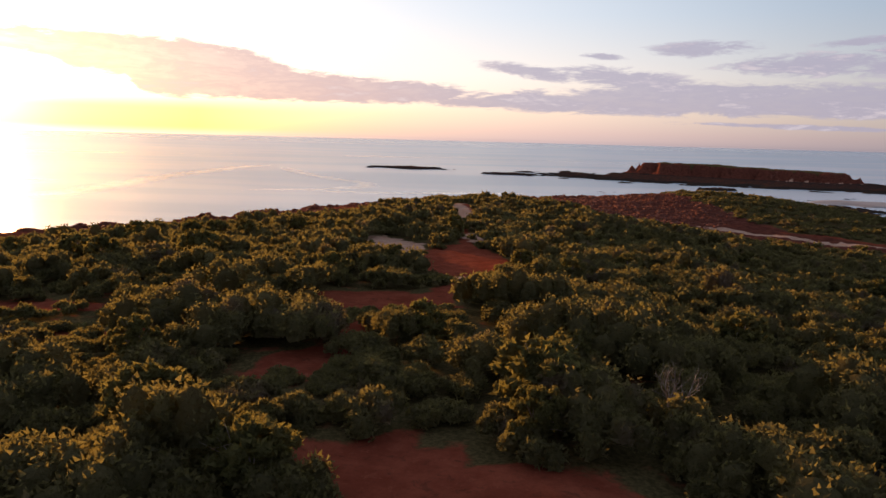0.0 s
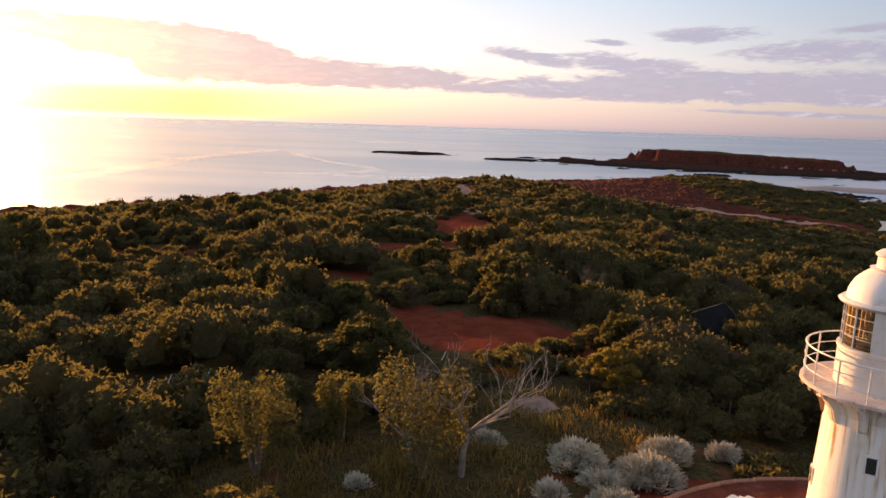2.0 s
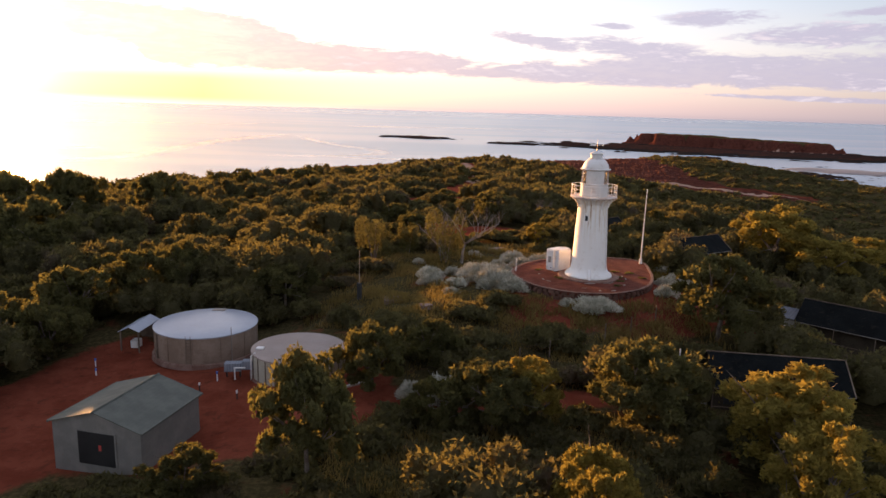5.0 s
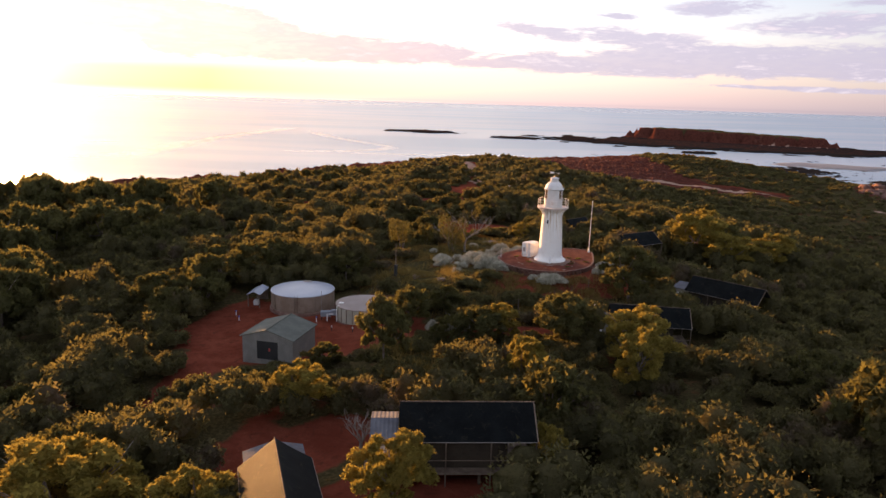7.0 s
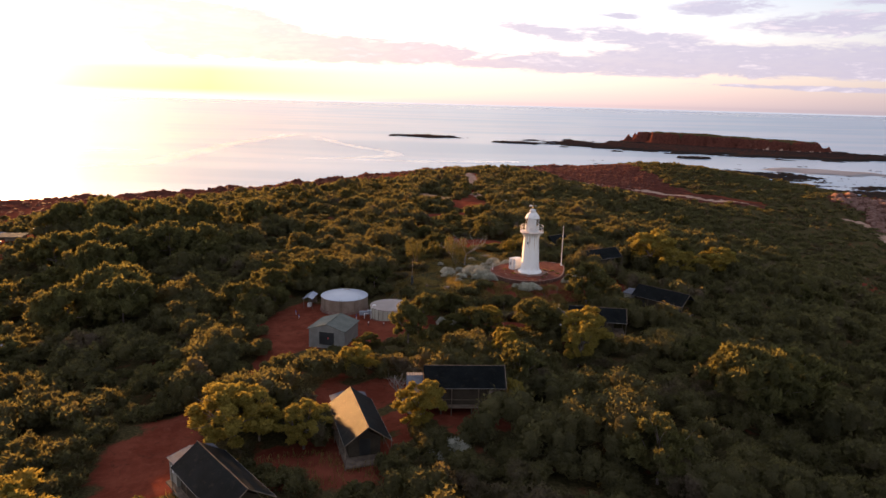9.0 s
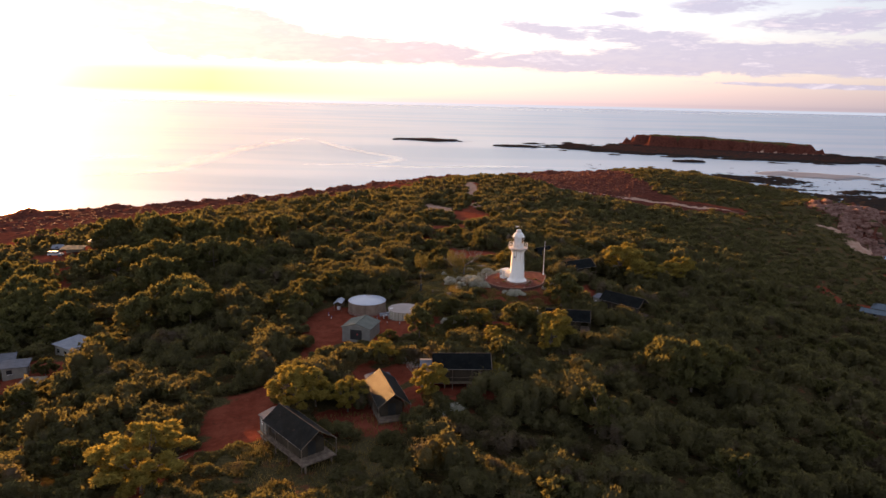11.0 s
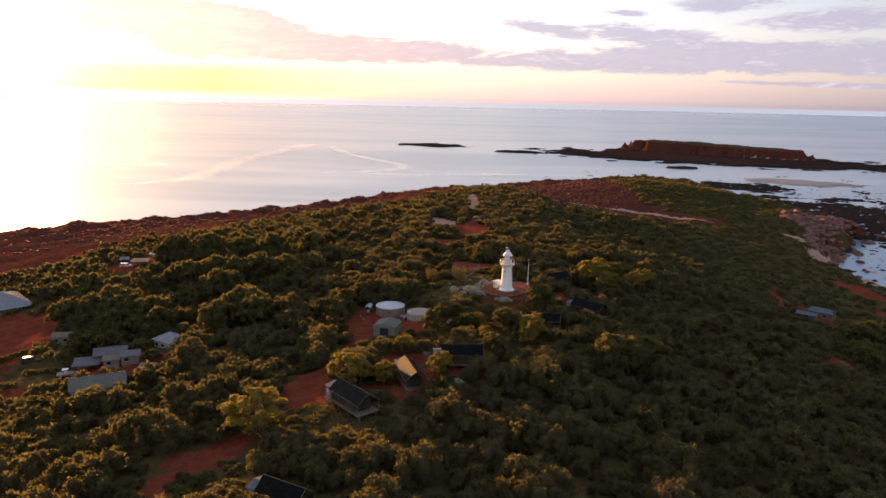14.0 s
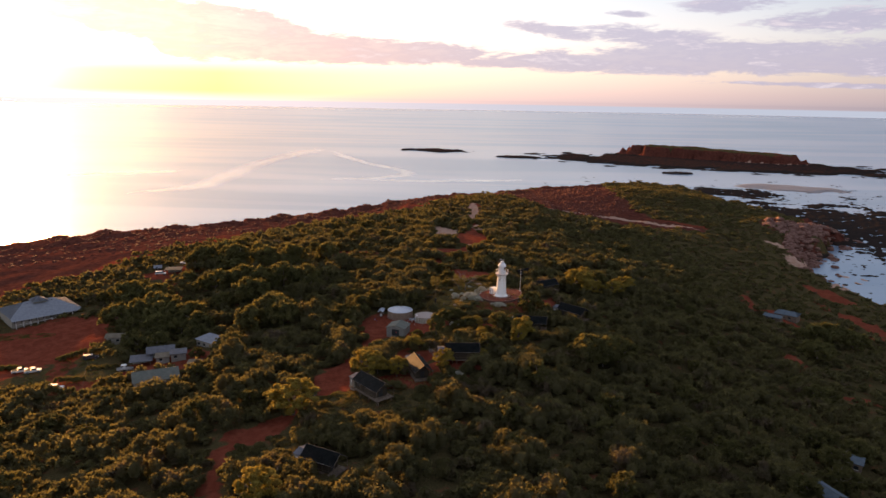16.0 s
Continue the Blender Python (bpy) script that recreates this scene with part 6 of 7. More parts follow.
BIG = [(-131, -5, 10, 8), (-123, -2, 11, 8), (-114, -7, 10, 7.5), (-120, 5, 11, 8), (-73, -25, 10, 7), (-63, -25, 9.5, 6.5), (-68, -17, 11, 7.5), (-105, 26, 11, 8),
       (-95, 29, 11.5, 8), (-86, 28, 11, 7.5), (-77, 30, 11, 7.5), (-68, 28, 10, 7), (-140, 22, 10, 8), (-128, 21, 9, 7), (-120, 8, 9, 7), (-112, -2, 9, 7), (-102, -8, 9, 7), (-95, -18, 8, 6), (-112, -14, 8, 7), (-84, 8.6, 12, 8), (-70, -8, 9, 6), (-125, 68, 11, 7),
       (-108, 61, 12.5, 8), (-94, 63, 12, 8), (-80, 62, 11.5, 7), (-66, 72, 10, 6), (-99, 70, 11, 7), (-116, 72, 12, 7), (151, 30, 9, 8), (143, 22, 8, 7), (132, -2, 8, 7), (160, 24, 8, 7), (46, -52, 8, 6), (36, -59, 9.5, 6.2)]
# Trees between (-42, -28) and (-30, -7): added to keep sun off the shed.
GREENS = [(-7.1, 20.4, 5.0, 3.7), (-18.7, -10.6, 5.2, 3.7), (-15.4, -46.9, 3.1, 2.3), (-9.4, -45.0, 7.4, 3.3), (-3.1, -28.4, 4.2, 2.6), (-7.4, -32.0, 5.4, 3.0), (1.0, -38.3, 5.0, 3.4), (-2.5, -37.8, 4.2, 2.4), (-36, -23.5, 5.6, 3.4), (88, -97, 6, 4.5), (97, -91, 6, 4.5), (71, -116, 6, 4.5), (84, -108, 6, 5), (90, -88, 6, 4.5), (-37, -17, 6.8, 4.2), (-33, -11.5, 6.5, 4.0), (-42, -23, 6.6, 4.2), (-38.5, -28, 5.5, 3.4), (-30, -7, 6.0, 3.6), (22.1, -20.2, 8.5, 5.3), (10.1, -39.0, 6.0, 3.9), (40.2, -58.1, 8.0, 6.0), (18.7, -79.8, 8.0, 4.0), (-73.5, -4.1, 8.0, 6.0), (-134.3, 13.9, 9.0, 8.0),
          (-104.5, 50.4, 8.0, 8.0), (-79.6, 54.6, 8.0, 7.0), (-123.6, -12.4, 7.0, 5.0), (-101.7, -17.9, 6.0, 5.0), (133.8, 6.5, 6.0, 6.0), (109.4, -48.7, 6.0, 6.0),
          (-41.1, -56.1, 5.0, 3.0), (-29.0, -68.6, 6.0, 3.4), (-127.9, 63.0, 8.0, 5.0), (-95, 8, 8.0, 6.0), (54.6, 31.9, 8.0, 5.0),
          (-105.0, -92.6, 5.0, 4.0), (-91.4, -101.2, 5.0, 4.0), (35.6, -45.2, 6.0, 4.0), (39.6, -50.1, 6.0, 4.0), (13.6, 25.3, 5.0, 2.6), (5.0, 42.0, 4.5, 2.2), (-27.9, 59.4, 5.0, 2.6)]


VILLAGE = [(-112, -30, 7.0, 5.0), (-108, -22, 6.0, 5.0), (-94, -25, 6.0, 5.0), (-76, -40, 6.0, 5.0), (-79, -62, 5.0, 3.0), (-99, -75, 5.0, 4.0), (-88, -76, 5.0, 4.0),
           (-105, -58, 3.5, 2.5), (-150, 24, 6.0, 5.0), (-160, 32, 5.0, 5.0), (-141, 32, 7.0, 6.0), (-117, -24, 6.0, 4.0), (-86, -44, 4.0, 2.6)]


def plant(kinds, spots, label, group, rng):
    """Set out trees: the first of each kind in place, the rest as copies of the six."""
    for n, (x, y, h, r) in enumerate(spots):
        src, size, wide = kinds[n % len(kinds)]
        m = Matrix.LocRotScale((x, y, on_land(x, y) - 0.15), Euler((0, 0, rng.uniform(0, 6.28))), (r / wide, r / wide, h / size))
        if n < len(kinds):
            src.matrix_basis = m
            tagged(src, label, "tree", group)
        else:
            src_scale = src.scale.copy()
            ob = copy_thing(src, Matrix.Identity(4))
            ob.matrix_basis = m
            tagged(ob, label, "tree", group)


def grow_trees():
    rng = random.Random(5)
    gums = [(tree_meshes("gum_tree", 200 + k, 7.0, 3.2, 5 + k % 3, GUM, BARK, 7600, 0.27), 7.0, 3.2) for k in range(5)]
    plant(gums, GUMS, "spreading gum tree, golden sunlight put into its yellow-green leaf colour", "gum trees", rng)
    greens = [(tree_meshes("scrub_tree", 300 + k, 6.5, 4.0, 6 + k % 2, WATTLE, BARK, 5600, 0.35), 6.5, 4.0) for k in range(5)]
    small = [(tree_meshes("scrub_tree", 320 + k, 6.5, 4.0, 6, WATTLE, BARK, 1500, 0.60), 6.5, 4.0) for k in range(5)]
    big = [(tree_meshes("broad_tree", 340 + k, 8.5, 7.0, 7, WATTLE, BARK, 3400, 0.75), 8.5, 7.0) for k in range(3)]
    more = []
    while len(more) < 80:
        x, y = rng.uniform(-125, 95), rng.uniform(-150, 200)
        b, r, s = covers(np.array([x]), np.array([y]))
        if max(b[0], r[0], s[0]) < 0.1 and max(oval(np.array([x]), np.array([y]), o)[0] for o in LOW) < 0.1 and all(math.hypot(x - a, y - c) > q + 3 for a, c, q in KEEP_OFF) and all(math.hypot(x - a, y - c) > 5 for a, c, *_ in GUMS + GREENS + BIG + VILLAGE + more):
            h = rng.uniform(4.2, 6.6) * (1.2 if x < -45 else 1.0)
            more.append((x, y, h, h * rng.uniform(0.46, 0.66)))
    plant(small, VILLAGE + more, "rounded green scrub tree on the headland", "scrub trees", rng)
    plant(big, BIG, "large dark green tree with a broad dense crown", "large trees", rng)
    plant(greens, GREENS, "rounded green scrub tree on the headland", "scrub trees", rng)


grow_trees()


def bare_tree(x, y, seed, height, spread, label, lean=0.0, wood=GHOST):
    """A dead tree: crooked pale limbs that fork again and again."""
    rng = random.Random(seed)
    tree = thing("dead_tree", x, y, on_land(x, y) - 0.1, 0, label, "tree")
    limbs = []

    def grow(bm, at, way, length, radius, depth):
        pts, rad = [tuple(at)], [radius]
        p, w = Vector(at), Vector(way).normalized()
        for k in range(4):
            w = (w + Vector((rng.uniform(-0.3, 0.3), rng.uniform(-0.3, 0.3), rng.uniform(-0.12, 0.22)))).normalized()
            p = p + w * length / 4
            pts.append(tuple(p))
            rad.append(radius * (1 - 0.17 * (k + 1)))
        tube(bm, pts, rad, 5)
        if depth:
            for k in range(3):
                q = Vector(pts[2 + k % 3])
                v = (w + Vector((rng.uniform(-0.9, 0.9), rng.uniform(-0.9, 0.9), rng.uniform(-0.25, 0.6)))).normalized()
                grow(bm, q, v, length * rng.uniform(0.5, 0.75), radius * 0.5, depth - 1)

    trunk = bmesh.new()
    tube(trunk, [(0, 0, -0.2), (0.1 * lean, 0, height * 0.2), (0.35 * lean, 0.1, height * 0.36)], [0.2, 0.16, 0.14], 7)
    stem = part("trunk", trunk, wood, tree)
    for k in range(5):
        bm = bmesh.new()
        a = 6.28 * k / 5 + rng.uniform(-0.3, 0.3)
        grow(bm, (0.35 * lean, 0.1, height * 0.33), (math.cos(a) * spread + lean * 0.5, math.sin(a) * spread * 0.7, 0.9), height * 0.42, 0.10, 3)
        part("limb", bm, wood, stem)
    return tree


bare_tree(-0.4, 3.6, 11, 7.4, 1.15, "bare dead tree with crooked pale limbs", 1.0)
bare_tree(-3.0, 3.4, 12, 5.2, 0.5, "leaning half-dead tree with thin pale branches", -0.6)
bare_tree(14.5, 45.4, 13, 4.6, 0.6, "grey leafless tree standing in the scrub", 0.4, BARK)
bare_tree(-9.5, -62.5, 14, 3.4, 0.5, "small dead tree on bare red ground", 0.2)


def weeping_tree(x, y, h, r, seed, label):
    """A straggly tree with hanging olive foliage."""
    rng = np.random.default_rng(seed)
    tree = thing("straggly_tree", x, y, on_land(x, y) - 0.1, 0, label, "tree")
    bm = bmesh.new()
    ends = []
    for k in range(4):
        a = 6.283 * k / 4 + rng.uniform(-0.4, 0.4)
        end = (math.cos(a) * r * 0.55, math.sin(a) * r * 0.55, h * rng.uniform(0.7, 0.98))
        tube(bm, [(0.1 * math.cos(a), 0.1 * math.sin(a), -0.1), (end[0] * 0.4, end[1] * 0.4, h * 0.45), end], [0.09, 0.06, 0.02], 5)
        ends.append(end)
    part("trunk", bm, BARK, tree)
    pts, nor = [], []
    for ex, ey, ez in ends:
        n = 1150
        rad = r * 0.42 * np.sqrt(rng.uniform(0, 1, n))
        a = rng.uniform(0, 6.283, n)
        drop = rng.uniform(0, 1, n) ** 1.3 * h * 0.5 + (rad / (r * 0.42)) ** 2 * h * 0.2
        rad = rad * (1.05 - 0.5 * (drop / (h * 0.7)) ** 2)
        pts.append(np.stack([ex + rad * np.cos(a), ey + rad * np.sin(a), ez + 0.25 - drop + 0.2 * rng.normal(0, 1, n)], -1))
        nor.append(np.stack([np.cos(a), np.sin(a), 0.3 + 0 * a], -1))
    p = np.concatenate(pts)
    v, f = sprigs(p, np.concatenate(nor), rng.uniform(0.10, 0.24, len(p)), rng, 0.6)
    me = bpy.data.meshes.new("crown")
    fill(me, v, f, WATTLE)
    new("crown", me).parent = tree
    return tree


weeping_tree(-2.4, 3.1, 6.6, 2.7, 21, "straggly tree with drooping olive leaves")
weeping_tree(-11.2, 3.8, 5.6, 2.5, 22, "straggly olive-leaved tree in dry grass")
weeping_tree(-7.2, 7.0, 4.2, 1.4, 23, "thin straggly tree with sparse hanging leaves")
KEEP_OFF += [(-2, 4, 3), (-10.8, 4, 2.4)]


# ---- silver bushes and dry grass round the lighthouse ----
def silver_bush(x, y, r, h, seed):
    rng = np.random.default_rng(seed)
    ob = thing("silver_bush", x, y, on_land(x, y) - 0.05, 0, "low silver-grey leafy shrub on red soil", "bush", "silver bushes")
    zero = np.zeros(1)
    me = bpy.data.meshes.new("foliage")
    leafage(me, zero, zero, zero, zero + r, zero + 1.15 * h, 9, int(420 * r * r) + 140, 0.22, rng, SILVER, 7)
    new("foliage", me).parent = ob
    n = int(1100 * r * r) + 300
    a, q = rng.uniform(0, 6.283, n), np.sqrt(rng.uniform(0, 1, n))
    lump = 1 + 0.22 * np.sin(3 * a + seed) + 0.15 * np.sin(5 * a + 2 * seed)
    up = 1.05 * h * np.sqrt(np.clip(1 - q * q, 0.02, 1)) * rng.uniform(0.65, 1.1, n) * (1 + 0.2 * np.sin(4 * q * lump + a * 2))
    p = np.stack([q * r * lump * np.cos(a), q * r * lump * np.sin(a), up], -1)
    out = np.stack([np.cos(a) * q, np.sin(a) * q, 0.7 + 0 * a], -1) + rng.normal(0, 0.25, (n, 3))
    out /= np.linalg.norm(out, axis=1)[:, None]
    side = np.cross(out, rng.normal(0, 1, (n, 3)))
    side /= np.linalg.norm(side, axis=1)[:, None]
    tip = p + out * rng.uniform(0.16, 0.46, (n, 1))
    w = side * rng.uniform(0.025, 0.055, (n, 1))
    k = 4 * np.arange(n)[:, None]
    me = bpy.data.meshes.new("twig_cover")
    fill(me, np.stack([p - w, p + w, tip + w * 0.4, tip - w * 0.4], 1).reshape(-1, 3), np.concatenate([k, k + 1, k + 2, k + 3], 1), SILVERTIP)
    new("twig_cover", me).parent = ob
    bm = bmesh.new()
    for k in range(6):
        t = 6.283 * k / 6 + seed
        tube(bm, [(0, 0, -0.1), (0.4 * r * math.cos(t), 0.4 * r * math.sin(t), 0.4 * h), (0.9 * r * math.cos(t), 0.9 * r * math.sin(t), 0.95 * h)], [0.04, 0.03, 0.012], 4)
    part("stem", bm, GHOST, ob)


SILVERTIP = plain("silver_leaf_tips", (0.42, 0.40, 0.31), (0.68, 0.63, 0.50), 0.4, 0.8, bump=0)
BUSHES = [(-4.0, -5.8, 1.3, 0.75), (-1.5, -3.2, 0.8, 0.6), (-3.7, -8.5, 1.2, 0.7), (-1.1, -10.5, 0.95, 0.6), (1.4, -7.9, 1.95, 1.3), (2.8, -10.9, 2.05, 1.35), (4.2, -12.6, 1.35, 0.95), (6.0, 5.2, 1.4, 0.9),
          (9.4, 3.6, 1.7, 0.95), (6.6, -0.6, 1.15, 0.8), (11.2, 5.9, 1.15, 0.8), (-1.7, -13.3, 0.65, 0.45), (11.7, -16.9, 1.9, 0.8), (9.3, -16.2, 0.6, 0.4), (19.6, -12.9, 1.0, 0.8), (24.0, -3.2, 1.45, 0.9),
          (24.3, 6.2, 1.1, 0.8), (21.4, -7.2, 0.9, 0.7), (-5.6, 2.0, 0.5, 0.4), (1.2, 7.2, 0.8, 0.5), (3.9, 1.3, 0.7, 0.5), (14.4, 6.2, 0.8, 0.6), (3.9, -4.6, 1.5, 0.9), (6.9, 2.6, 1.0, 0.7),
          (-1.9, -33.6, 1.5, 1.2), (-4.4, -33.3, 0.9, 0.8), (-2.1, -76.6, 1.4, 1.0), (-4.2, -78.0, 0.9, 0.7)]
for number, (bx, by, br, bh) in enumerate(BUSHES):
    silver_bush(bx, by, br, bh, 40 + number)


def grass(name, spots, count, seed, label, tall=0.5, mat=None):
    """Dry tufts: thin upright blades over ovals of the plan."""
    rng = np.random.default_rng(seed)
    xs, ys = [], []
    for a, b, w, d in spots:
        t, q = rng.uniform(0, 6.283, count), np.sqrt(rng.uniform(0, 1, count))
        xs.append(a + w * q * np.cos(t))
        ys.append(b + d * q * np.sin(t))
    x, y = np.concatenate(xs), np.concatenate(ys)
    keep = np.hypot((x - 12.7) / 8.6, (y + 7.4) / 9.2) > 1
    keep &= waves(x, y, 4.5, 71) + rng.normal(0, 0.5, len(x)) > -0.25
    for a, b, r in [(-22.8, -22.2, 4.6), (-13.75, -27, 4.0)]:
        keep &= np.hypot(x - a, y - b) > r
    x, y = x[keep], y[keep]
    n = len(x)
    p = np.stack([x, y, ground(x, y) - 0.03], -1)
    a = rng.uniform(0, 6.283, n)
    h = tall * rng.uniform(0.35, 1.0, n) * (0.8 + 0.4 * waves(x, y, 6, 72))
    side = np.stack([np.cos(a), np.sin(a), 0 * a], -1) * rng.uniform(0.018, 0.05, (n, 1))
    bend = rng.normal(0, 0.16, (n, 3))
    bend[:, 2] = h
    tip = p + bend
    v = np.stack([p - side, p + side, tip + side * 0.5, tip - side * 0.7], 1).reshape(-1, 3)
    k = 4 * np.arange(n)[:, None]
    me = bpy.data.meshes.new(name)
    fill(me, v, np.concatenate([k, k + 1, k + 2, k + 3], 1), mat or STRAW)
    return tagged(new(name, me), label, "grass", kind="stuff")


grass("dry_grass", [(-4, -6, 11, 10), (4, 9, 9, 7), (12, -18, 10, 5), (-8, -14, 8, 6), (23, -2, 5, 8), (4, -22, 14, 6), (-10, 2, 7, 7), (0, -42, 12, 7), (0, -42, 12, 7), (-18, -88, 14, 12), (6, -24, 18, 8)], 8000, 81, "dry golden grass round the lighthouse", 0.75)


# ---- fences, signs, garden and other small things ----
def make_fence(points, tall, label, group):
    ob = thing("fence", points[0][0], points[0][1], on_land(*points[0]), 0, label, "fence", group)
    base = on_land(*points[0])
    tops = []
    for x, y in points:
        z = on_land(x, y) - base
        px, py = x - points[0][0], y - points[0][1]
        part("post", rod([(px, py, z - 0.3), (px, py, z + tall)], [0.05, 0.045], 6), SLATE, ob)
        tops.append((px, py, z))
    for k in range(3):
        part("wire", rod([(a, b, c + tall * (0.35 + 0.3 * k)) for a, b, c in tops], 0.006, 4), SLATE, ob)


def along(a, b, n):
    return [(a[0] + (b[0] - a[0]) * k / n, a[1] + (b[1] - a[1]) * k / n) for k in range(n + 1)]


make_fence(along((3.8, -27.1), (16.8, -19.0), 5), 1.5, "thin wire fence on weathered posts below the terrace", "wire fences")
make_fence(along((9.0, 16.6), (19.8, 12.5), 5), 1.4, "thin wire fence on weathered posts in dry grass", "wire fences")
make_fence(along((-131, -26), (-112, -66), 9), 1.1, "low wire fence along the settlement lawn", "wire fences")


def make_sign(x, y, turn, w, h, tall, label):
    ob = thing("sign_board", x, y, on_land(x, y), turn, label, "sign", "signs")
    board = part("board", cube((-w / 2, -0.03, tall - h), (w / 2, 0.03, tall), 0.01), WHITE, ob)
    part("writing", cube((-w * 0.34, -0.036, tall - h * 0.55), (w * 0.34, -0.031, tall - h * 0.40)), SLATE, board, "dark bar of unreadable writing")
    for s in (-0.35, 0.35):
        part("leg", cube((s * w - 0.04, 0.03, -0.4), (s * w + 0.04, 0.11, tall)), SLATE, ob)


make_sign(18.8, 152.0, 8, 1.6, 1.9, 2.7, "pale upright sign board beside a red clearing")
make_sign(14.3, 178.0, -10, 2.2, 0.8, 1.3, "low pale sign board on sandy ground")


def make_path_light(x, y):
    ob = thing("path_light", x, y, on_land(x, y), 0, "short path light on a dark post", "lamp", "path lights")
    part("post", rod([(0, 0, -0.2), (0, 0, 0.8)], 0.035, 6), BLACK, ob)
    part("head", turned([(0, 0.8), (0.09, 0.8), (0.09, 0.95), (0.03, 1.02), (0, 1.02)], 10), WHITE, ob)


def make_stake(x, y, turn):
    ob = thing("path_stake", x, y, on_land(x, y), turn, "short white stake leaning beside a sandy path", "stake", "path stakes")
    part("shaft", rod([(-0.1, 0, -0.15), (0.32, 0, 0.75)], 0.05, 6), WHITE, ob)
    part("cap", turned([(0, 0), (0.065, 0), (0.065, 0.08), (0, 0.1)], 8), KERB, ob).matrix_basis = pose(0.32, 0, 0.73, 0, 25, 0)


for number, spot in enumerate(((-27.9, 17.5), (-26.2, 18.4), (-24.5, 18.0), (-22.6, 17.3), (-21.2, 17.2), (-19.8, 18.1), (-18.9, 18.6), (-1.5, 24.9))):
    make_stake(*spot, 7 * (number % 4) - 8)
KEEP_OFF += [(-27.5, 16.5, 1.8), (-25.5, 17, 1.8), (-23.4, 16.4, 1.8), (-21.4, 16, 1.8), (-19.4, 17, 1.8), (-1.5, 24.5, 2.5)]
for spot in ((18, 26), (20.5, 24.2), (23, 22.4)):
    make_path_light(*spot)
pole = thing("white_pole", 15.6, -29.4, on_land(15.6, -29.4), 0, "white pole with a dark foot beside a tent", "pole")
part("shaft", rod([(0, 0, 0.9), (0, 0, 2.9)], 0.055, 8), WHITE, pole)
part("foot", rod([(0, 0, -0.2), (0, 0, 0.92)], 0.06, 8), BLACK, pole)


def make_hedge(x, y, turn, long, wide, tall, seed):
    rng = np.random.default_rng(seed)
    ob = thing("hedge", x, y, on_land(x, y) - 0.1, turn, "clipped dark green hedge on the settlement lawn", "hedge", "hedges")
    n = max(2, int(long / 0.9))
    px = np.linspace(-long / 2, long / 2, n)
    me = bpy.data.meshes.new("foliage")
    leafage(me, px, 0 * px, 0 * px, 0 * px + wide * 0.75, 0 * px + tall * 1.15, 5, 220, 0.30, rng, WATTLE, 6)
    new("foliage", me).parent = ob
    bm = bmesh.new()
    for k in range(n):
        tube(bm, [(px[k], 0, -0.2), (px[k], 0.05, tall * 0.6)], 0.05, 5)
    part("stem", bm, BARK, ob)


for number, spec in enumerate(((-121, -56, 8, 6.5, 2.2, 1.7), (-128, -58, 8, 2.0, 1.8, 1.6), (-131.5, -57.5, 8, 1.8, 1.6, 1.5), (-118, -45, 5, 5.0, 2.0, 1.4), (-113.5, -46, 5, 2.2, 1.8, 1.3),
                               (-134, -32, 62, 9.0, 2.2, 1.8), (-152, -40, 8, 9.0, 2.6, 1.9))):
    make_hedge(*spec, 400 + number)
KEEP_OFF += [(-124, -50, 13), (-135, -45, 7), (-112, -55, 6), (-134, -32, 4), (-152, -40, 4)]
grass("lawn", [(-124, -51, 15, 10), (-128, -36, 7, 9), (-168, -8, 14, 4)], 12000, 83, "short green lawn between red driveways", 0.22, LAWN)

# ---- the scrub that covers the headland ----
NEAR, ROUND, MIDDLE = (-36, 36, -125, 85), (-72, 66, -140, 125), (-125, 125, -160, 230)
scrub("scrub", [NEAR], [], 3.75, 3.1, 4.6, 7, 1150, 0.34, 101, "dense olive-green coastal scrub lit by a low sun", 5)
scrub("scrub", [ROUND], [NEAR], 4.2, 3.4, 4.6, 5, 520, 0.50, 104, "dense olive-green coastal scrub with rounded crowns", 5)
scrub("scrub", [MIDDLE], [ROUND], 4.8, 3.9, 4.7, 4, 200, 0.80, 102, "dense olive-green coastal scrub on the slopes", 5)
scrub("scrub", [(-330, 330, -160, 690)], [MIDDLE], 5.4, 4.3, 3.6, 3, 40, 1.30, 103, "far low coastal scrub", 5)


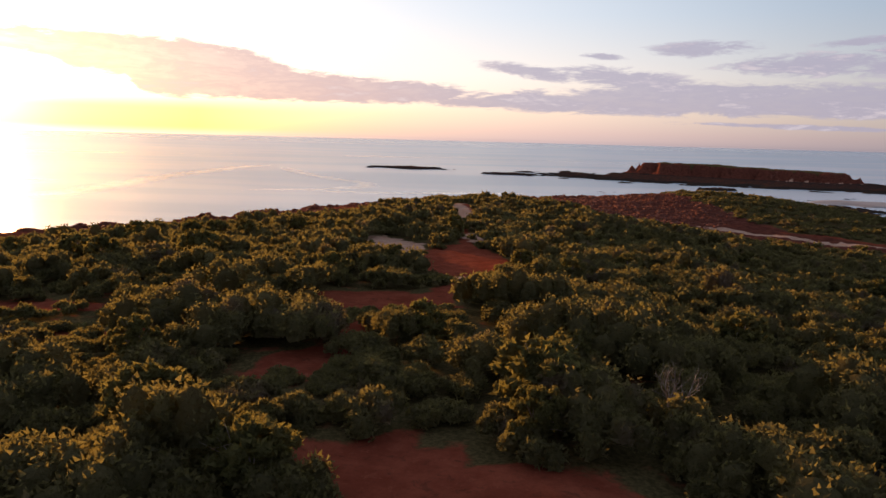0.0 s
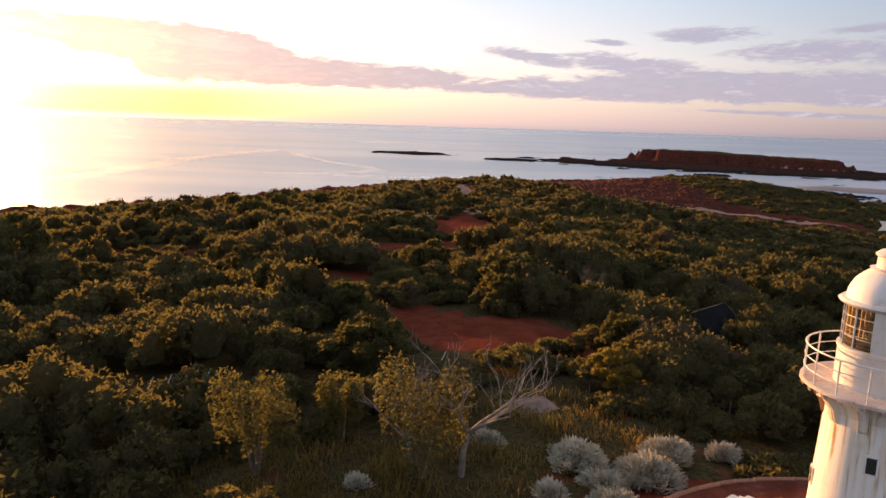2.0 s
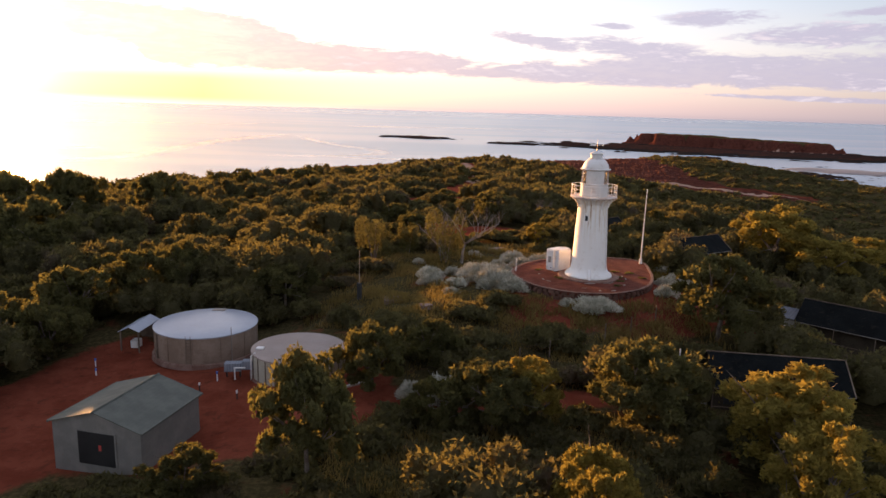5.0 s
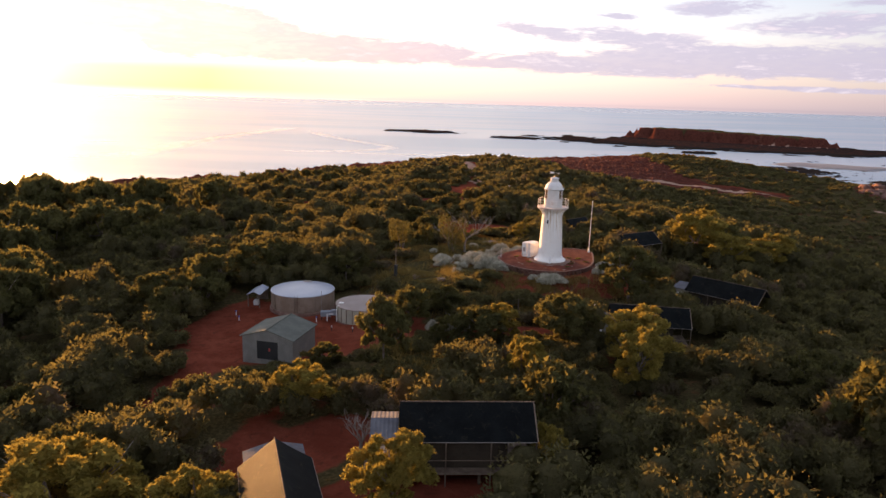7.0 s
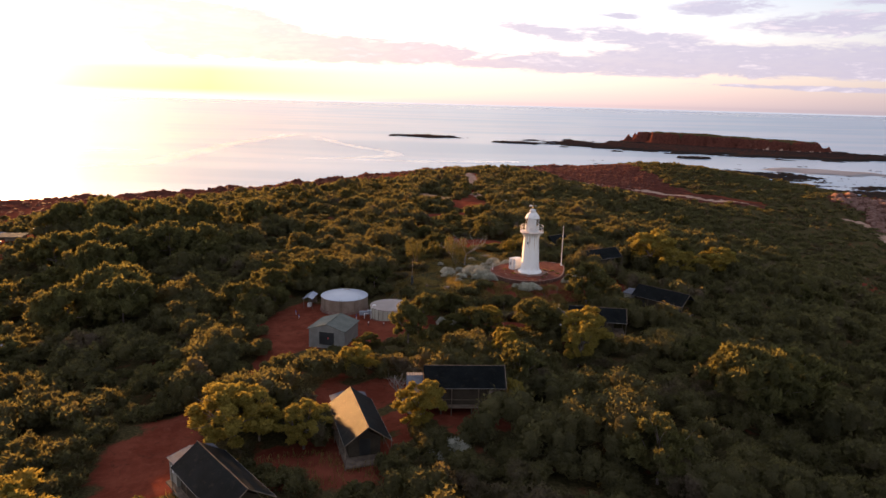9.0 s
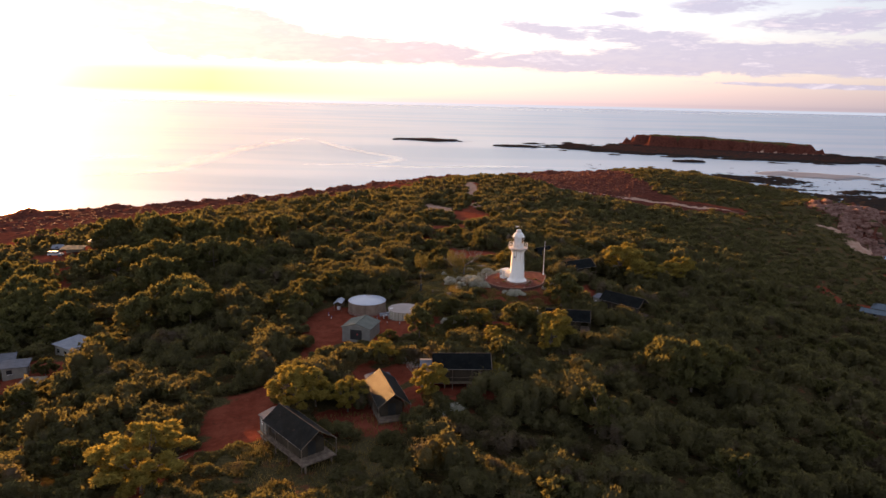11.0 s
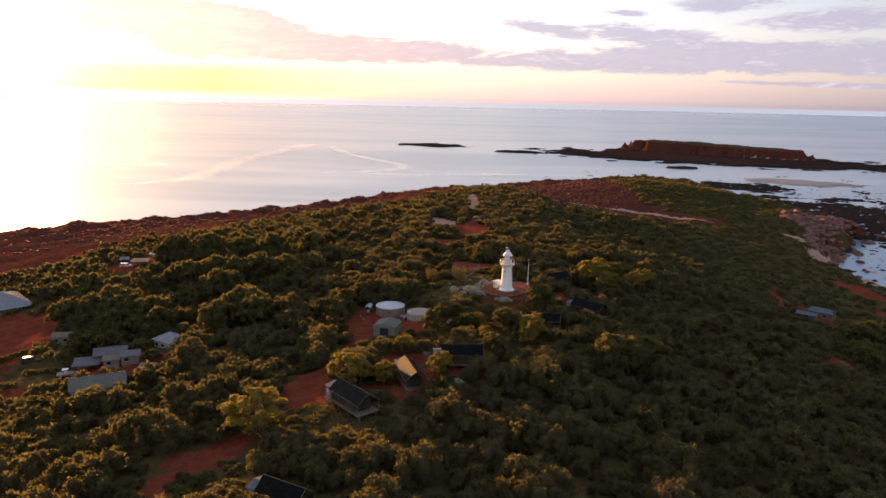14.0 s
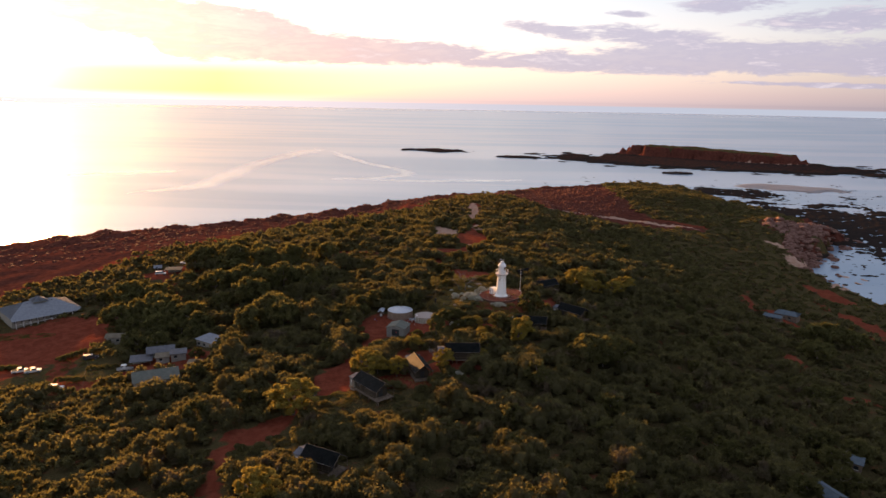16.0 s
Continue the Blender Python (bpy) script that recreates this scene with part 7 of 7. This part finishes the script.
# ---- loose rock on the shores ----
def rubble(name, spots, count, size, seed, label, mat):
    """Broken stones strewn over ovals of the plan, half sunk."""
    rng = np.random.default_rng(seed)
    xs, ys = [], []
    for a, b, w, d, turn in spots:
        t, q = rng.uniform(0, 6.283, count), np.sqrt(rng.uniform(0, 1, count))
        u, v, c, s = w * q * np.cos(t), d * q * np.sin(t), math.cos(radians(turn)), math.sin(radians(turn))
        xs.append(a + u * c - v * s)
        ys.append(b + u * s + v * c)
    x, y = np.concatenate(xs), np.concatenate(ys)
    bare, rock, sand = covers(x, y)
    keep = (rock > 0.4) & (ground(x, y) > SEA - 0.4)
    x, y = x[keep], y[keep]
    n = len(x)
    r = size * rng.uniform(0.4, 1.0, n) ** 2 + 0.25
    corners = np.array([(-1, -1, -0.6), (1, -1, -0.6), (1, 1, -0.6), (-1, 1, -0.6), (-0.7, -0.7, 0.6), (0.7, -0.7, 0.6), (0.7, 0.7, 0.6), (-0.7, 0.7, 0.6)])
    v = corners[None] * r[:, None, None] * rng.uniform(0.55, 1.3, (n, 8, 3))
    t = rng.uniform(0, 6.283, n)[:, None]
    vx, vy = v[..., 0] * np.cos(t) - v[..., 1] * np.sin(t), v[..., 0] * np.sin(t) + v[..., 1] * np.cos(t)
    verts = np.stack([x[:, None] + vx, y[:, None] + vy, ground(x, y)[:, None] + v[..., 2] * 0.8], -1).reshape(-1, 3)
    quads = np.array([(0, 3, 2, 1), (4, 5, 6, 7), (0, 1, 5, 4), (1, 2, 6, 5), (2, 3, 7, 6), (3, 0, 4, 7)])
    me = bpy.data.meshes.new(name)
    fill(me, verts, (quads[None] + 8 * np.arange(n)[:, None, None]).reshape(-1, 4), mat)
    return tagged(new(name, me), label, "rocks", kind="stuff")


RUBBLE = plain("red_rubble", (0.085, 0.028, 0.020), (0.155, 0.055, 0.037), 1.5, 0.95, bump=0.08, stain=(0.24, 0.13, 0.10), amount=0.35)
rubble("loose_rock", [(108, 420, 60, 170, -14)], 5200, 1.0, 111, "scattered red rubble on the stony slope", RUBBLE)
rubble("loose_rock", [(-200, 205, 150, 70, 38), (-75, 330, 90, 50, 40), (10, 440, 60, 40, 40)], 1500, 1.0, 112, "broken red rock along the cliff edge", RUBBLE)
PALEROCK = plain("pale_cliff_rock", (0.13, 0.06, 0.045), (0.24, 0.14, 0.11), 2.0, 0.95, bump=0.1, stain=(0.14, 0.05, 0.035), amount=0.6)
rubble("loose_rock", [(275, 292, 46, 26, 25), (242, 225, 18, 60, -22)], 1000, 2.4, 113, "tumbled pale and red boulders below the cliff", PALEROCK)
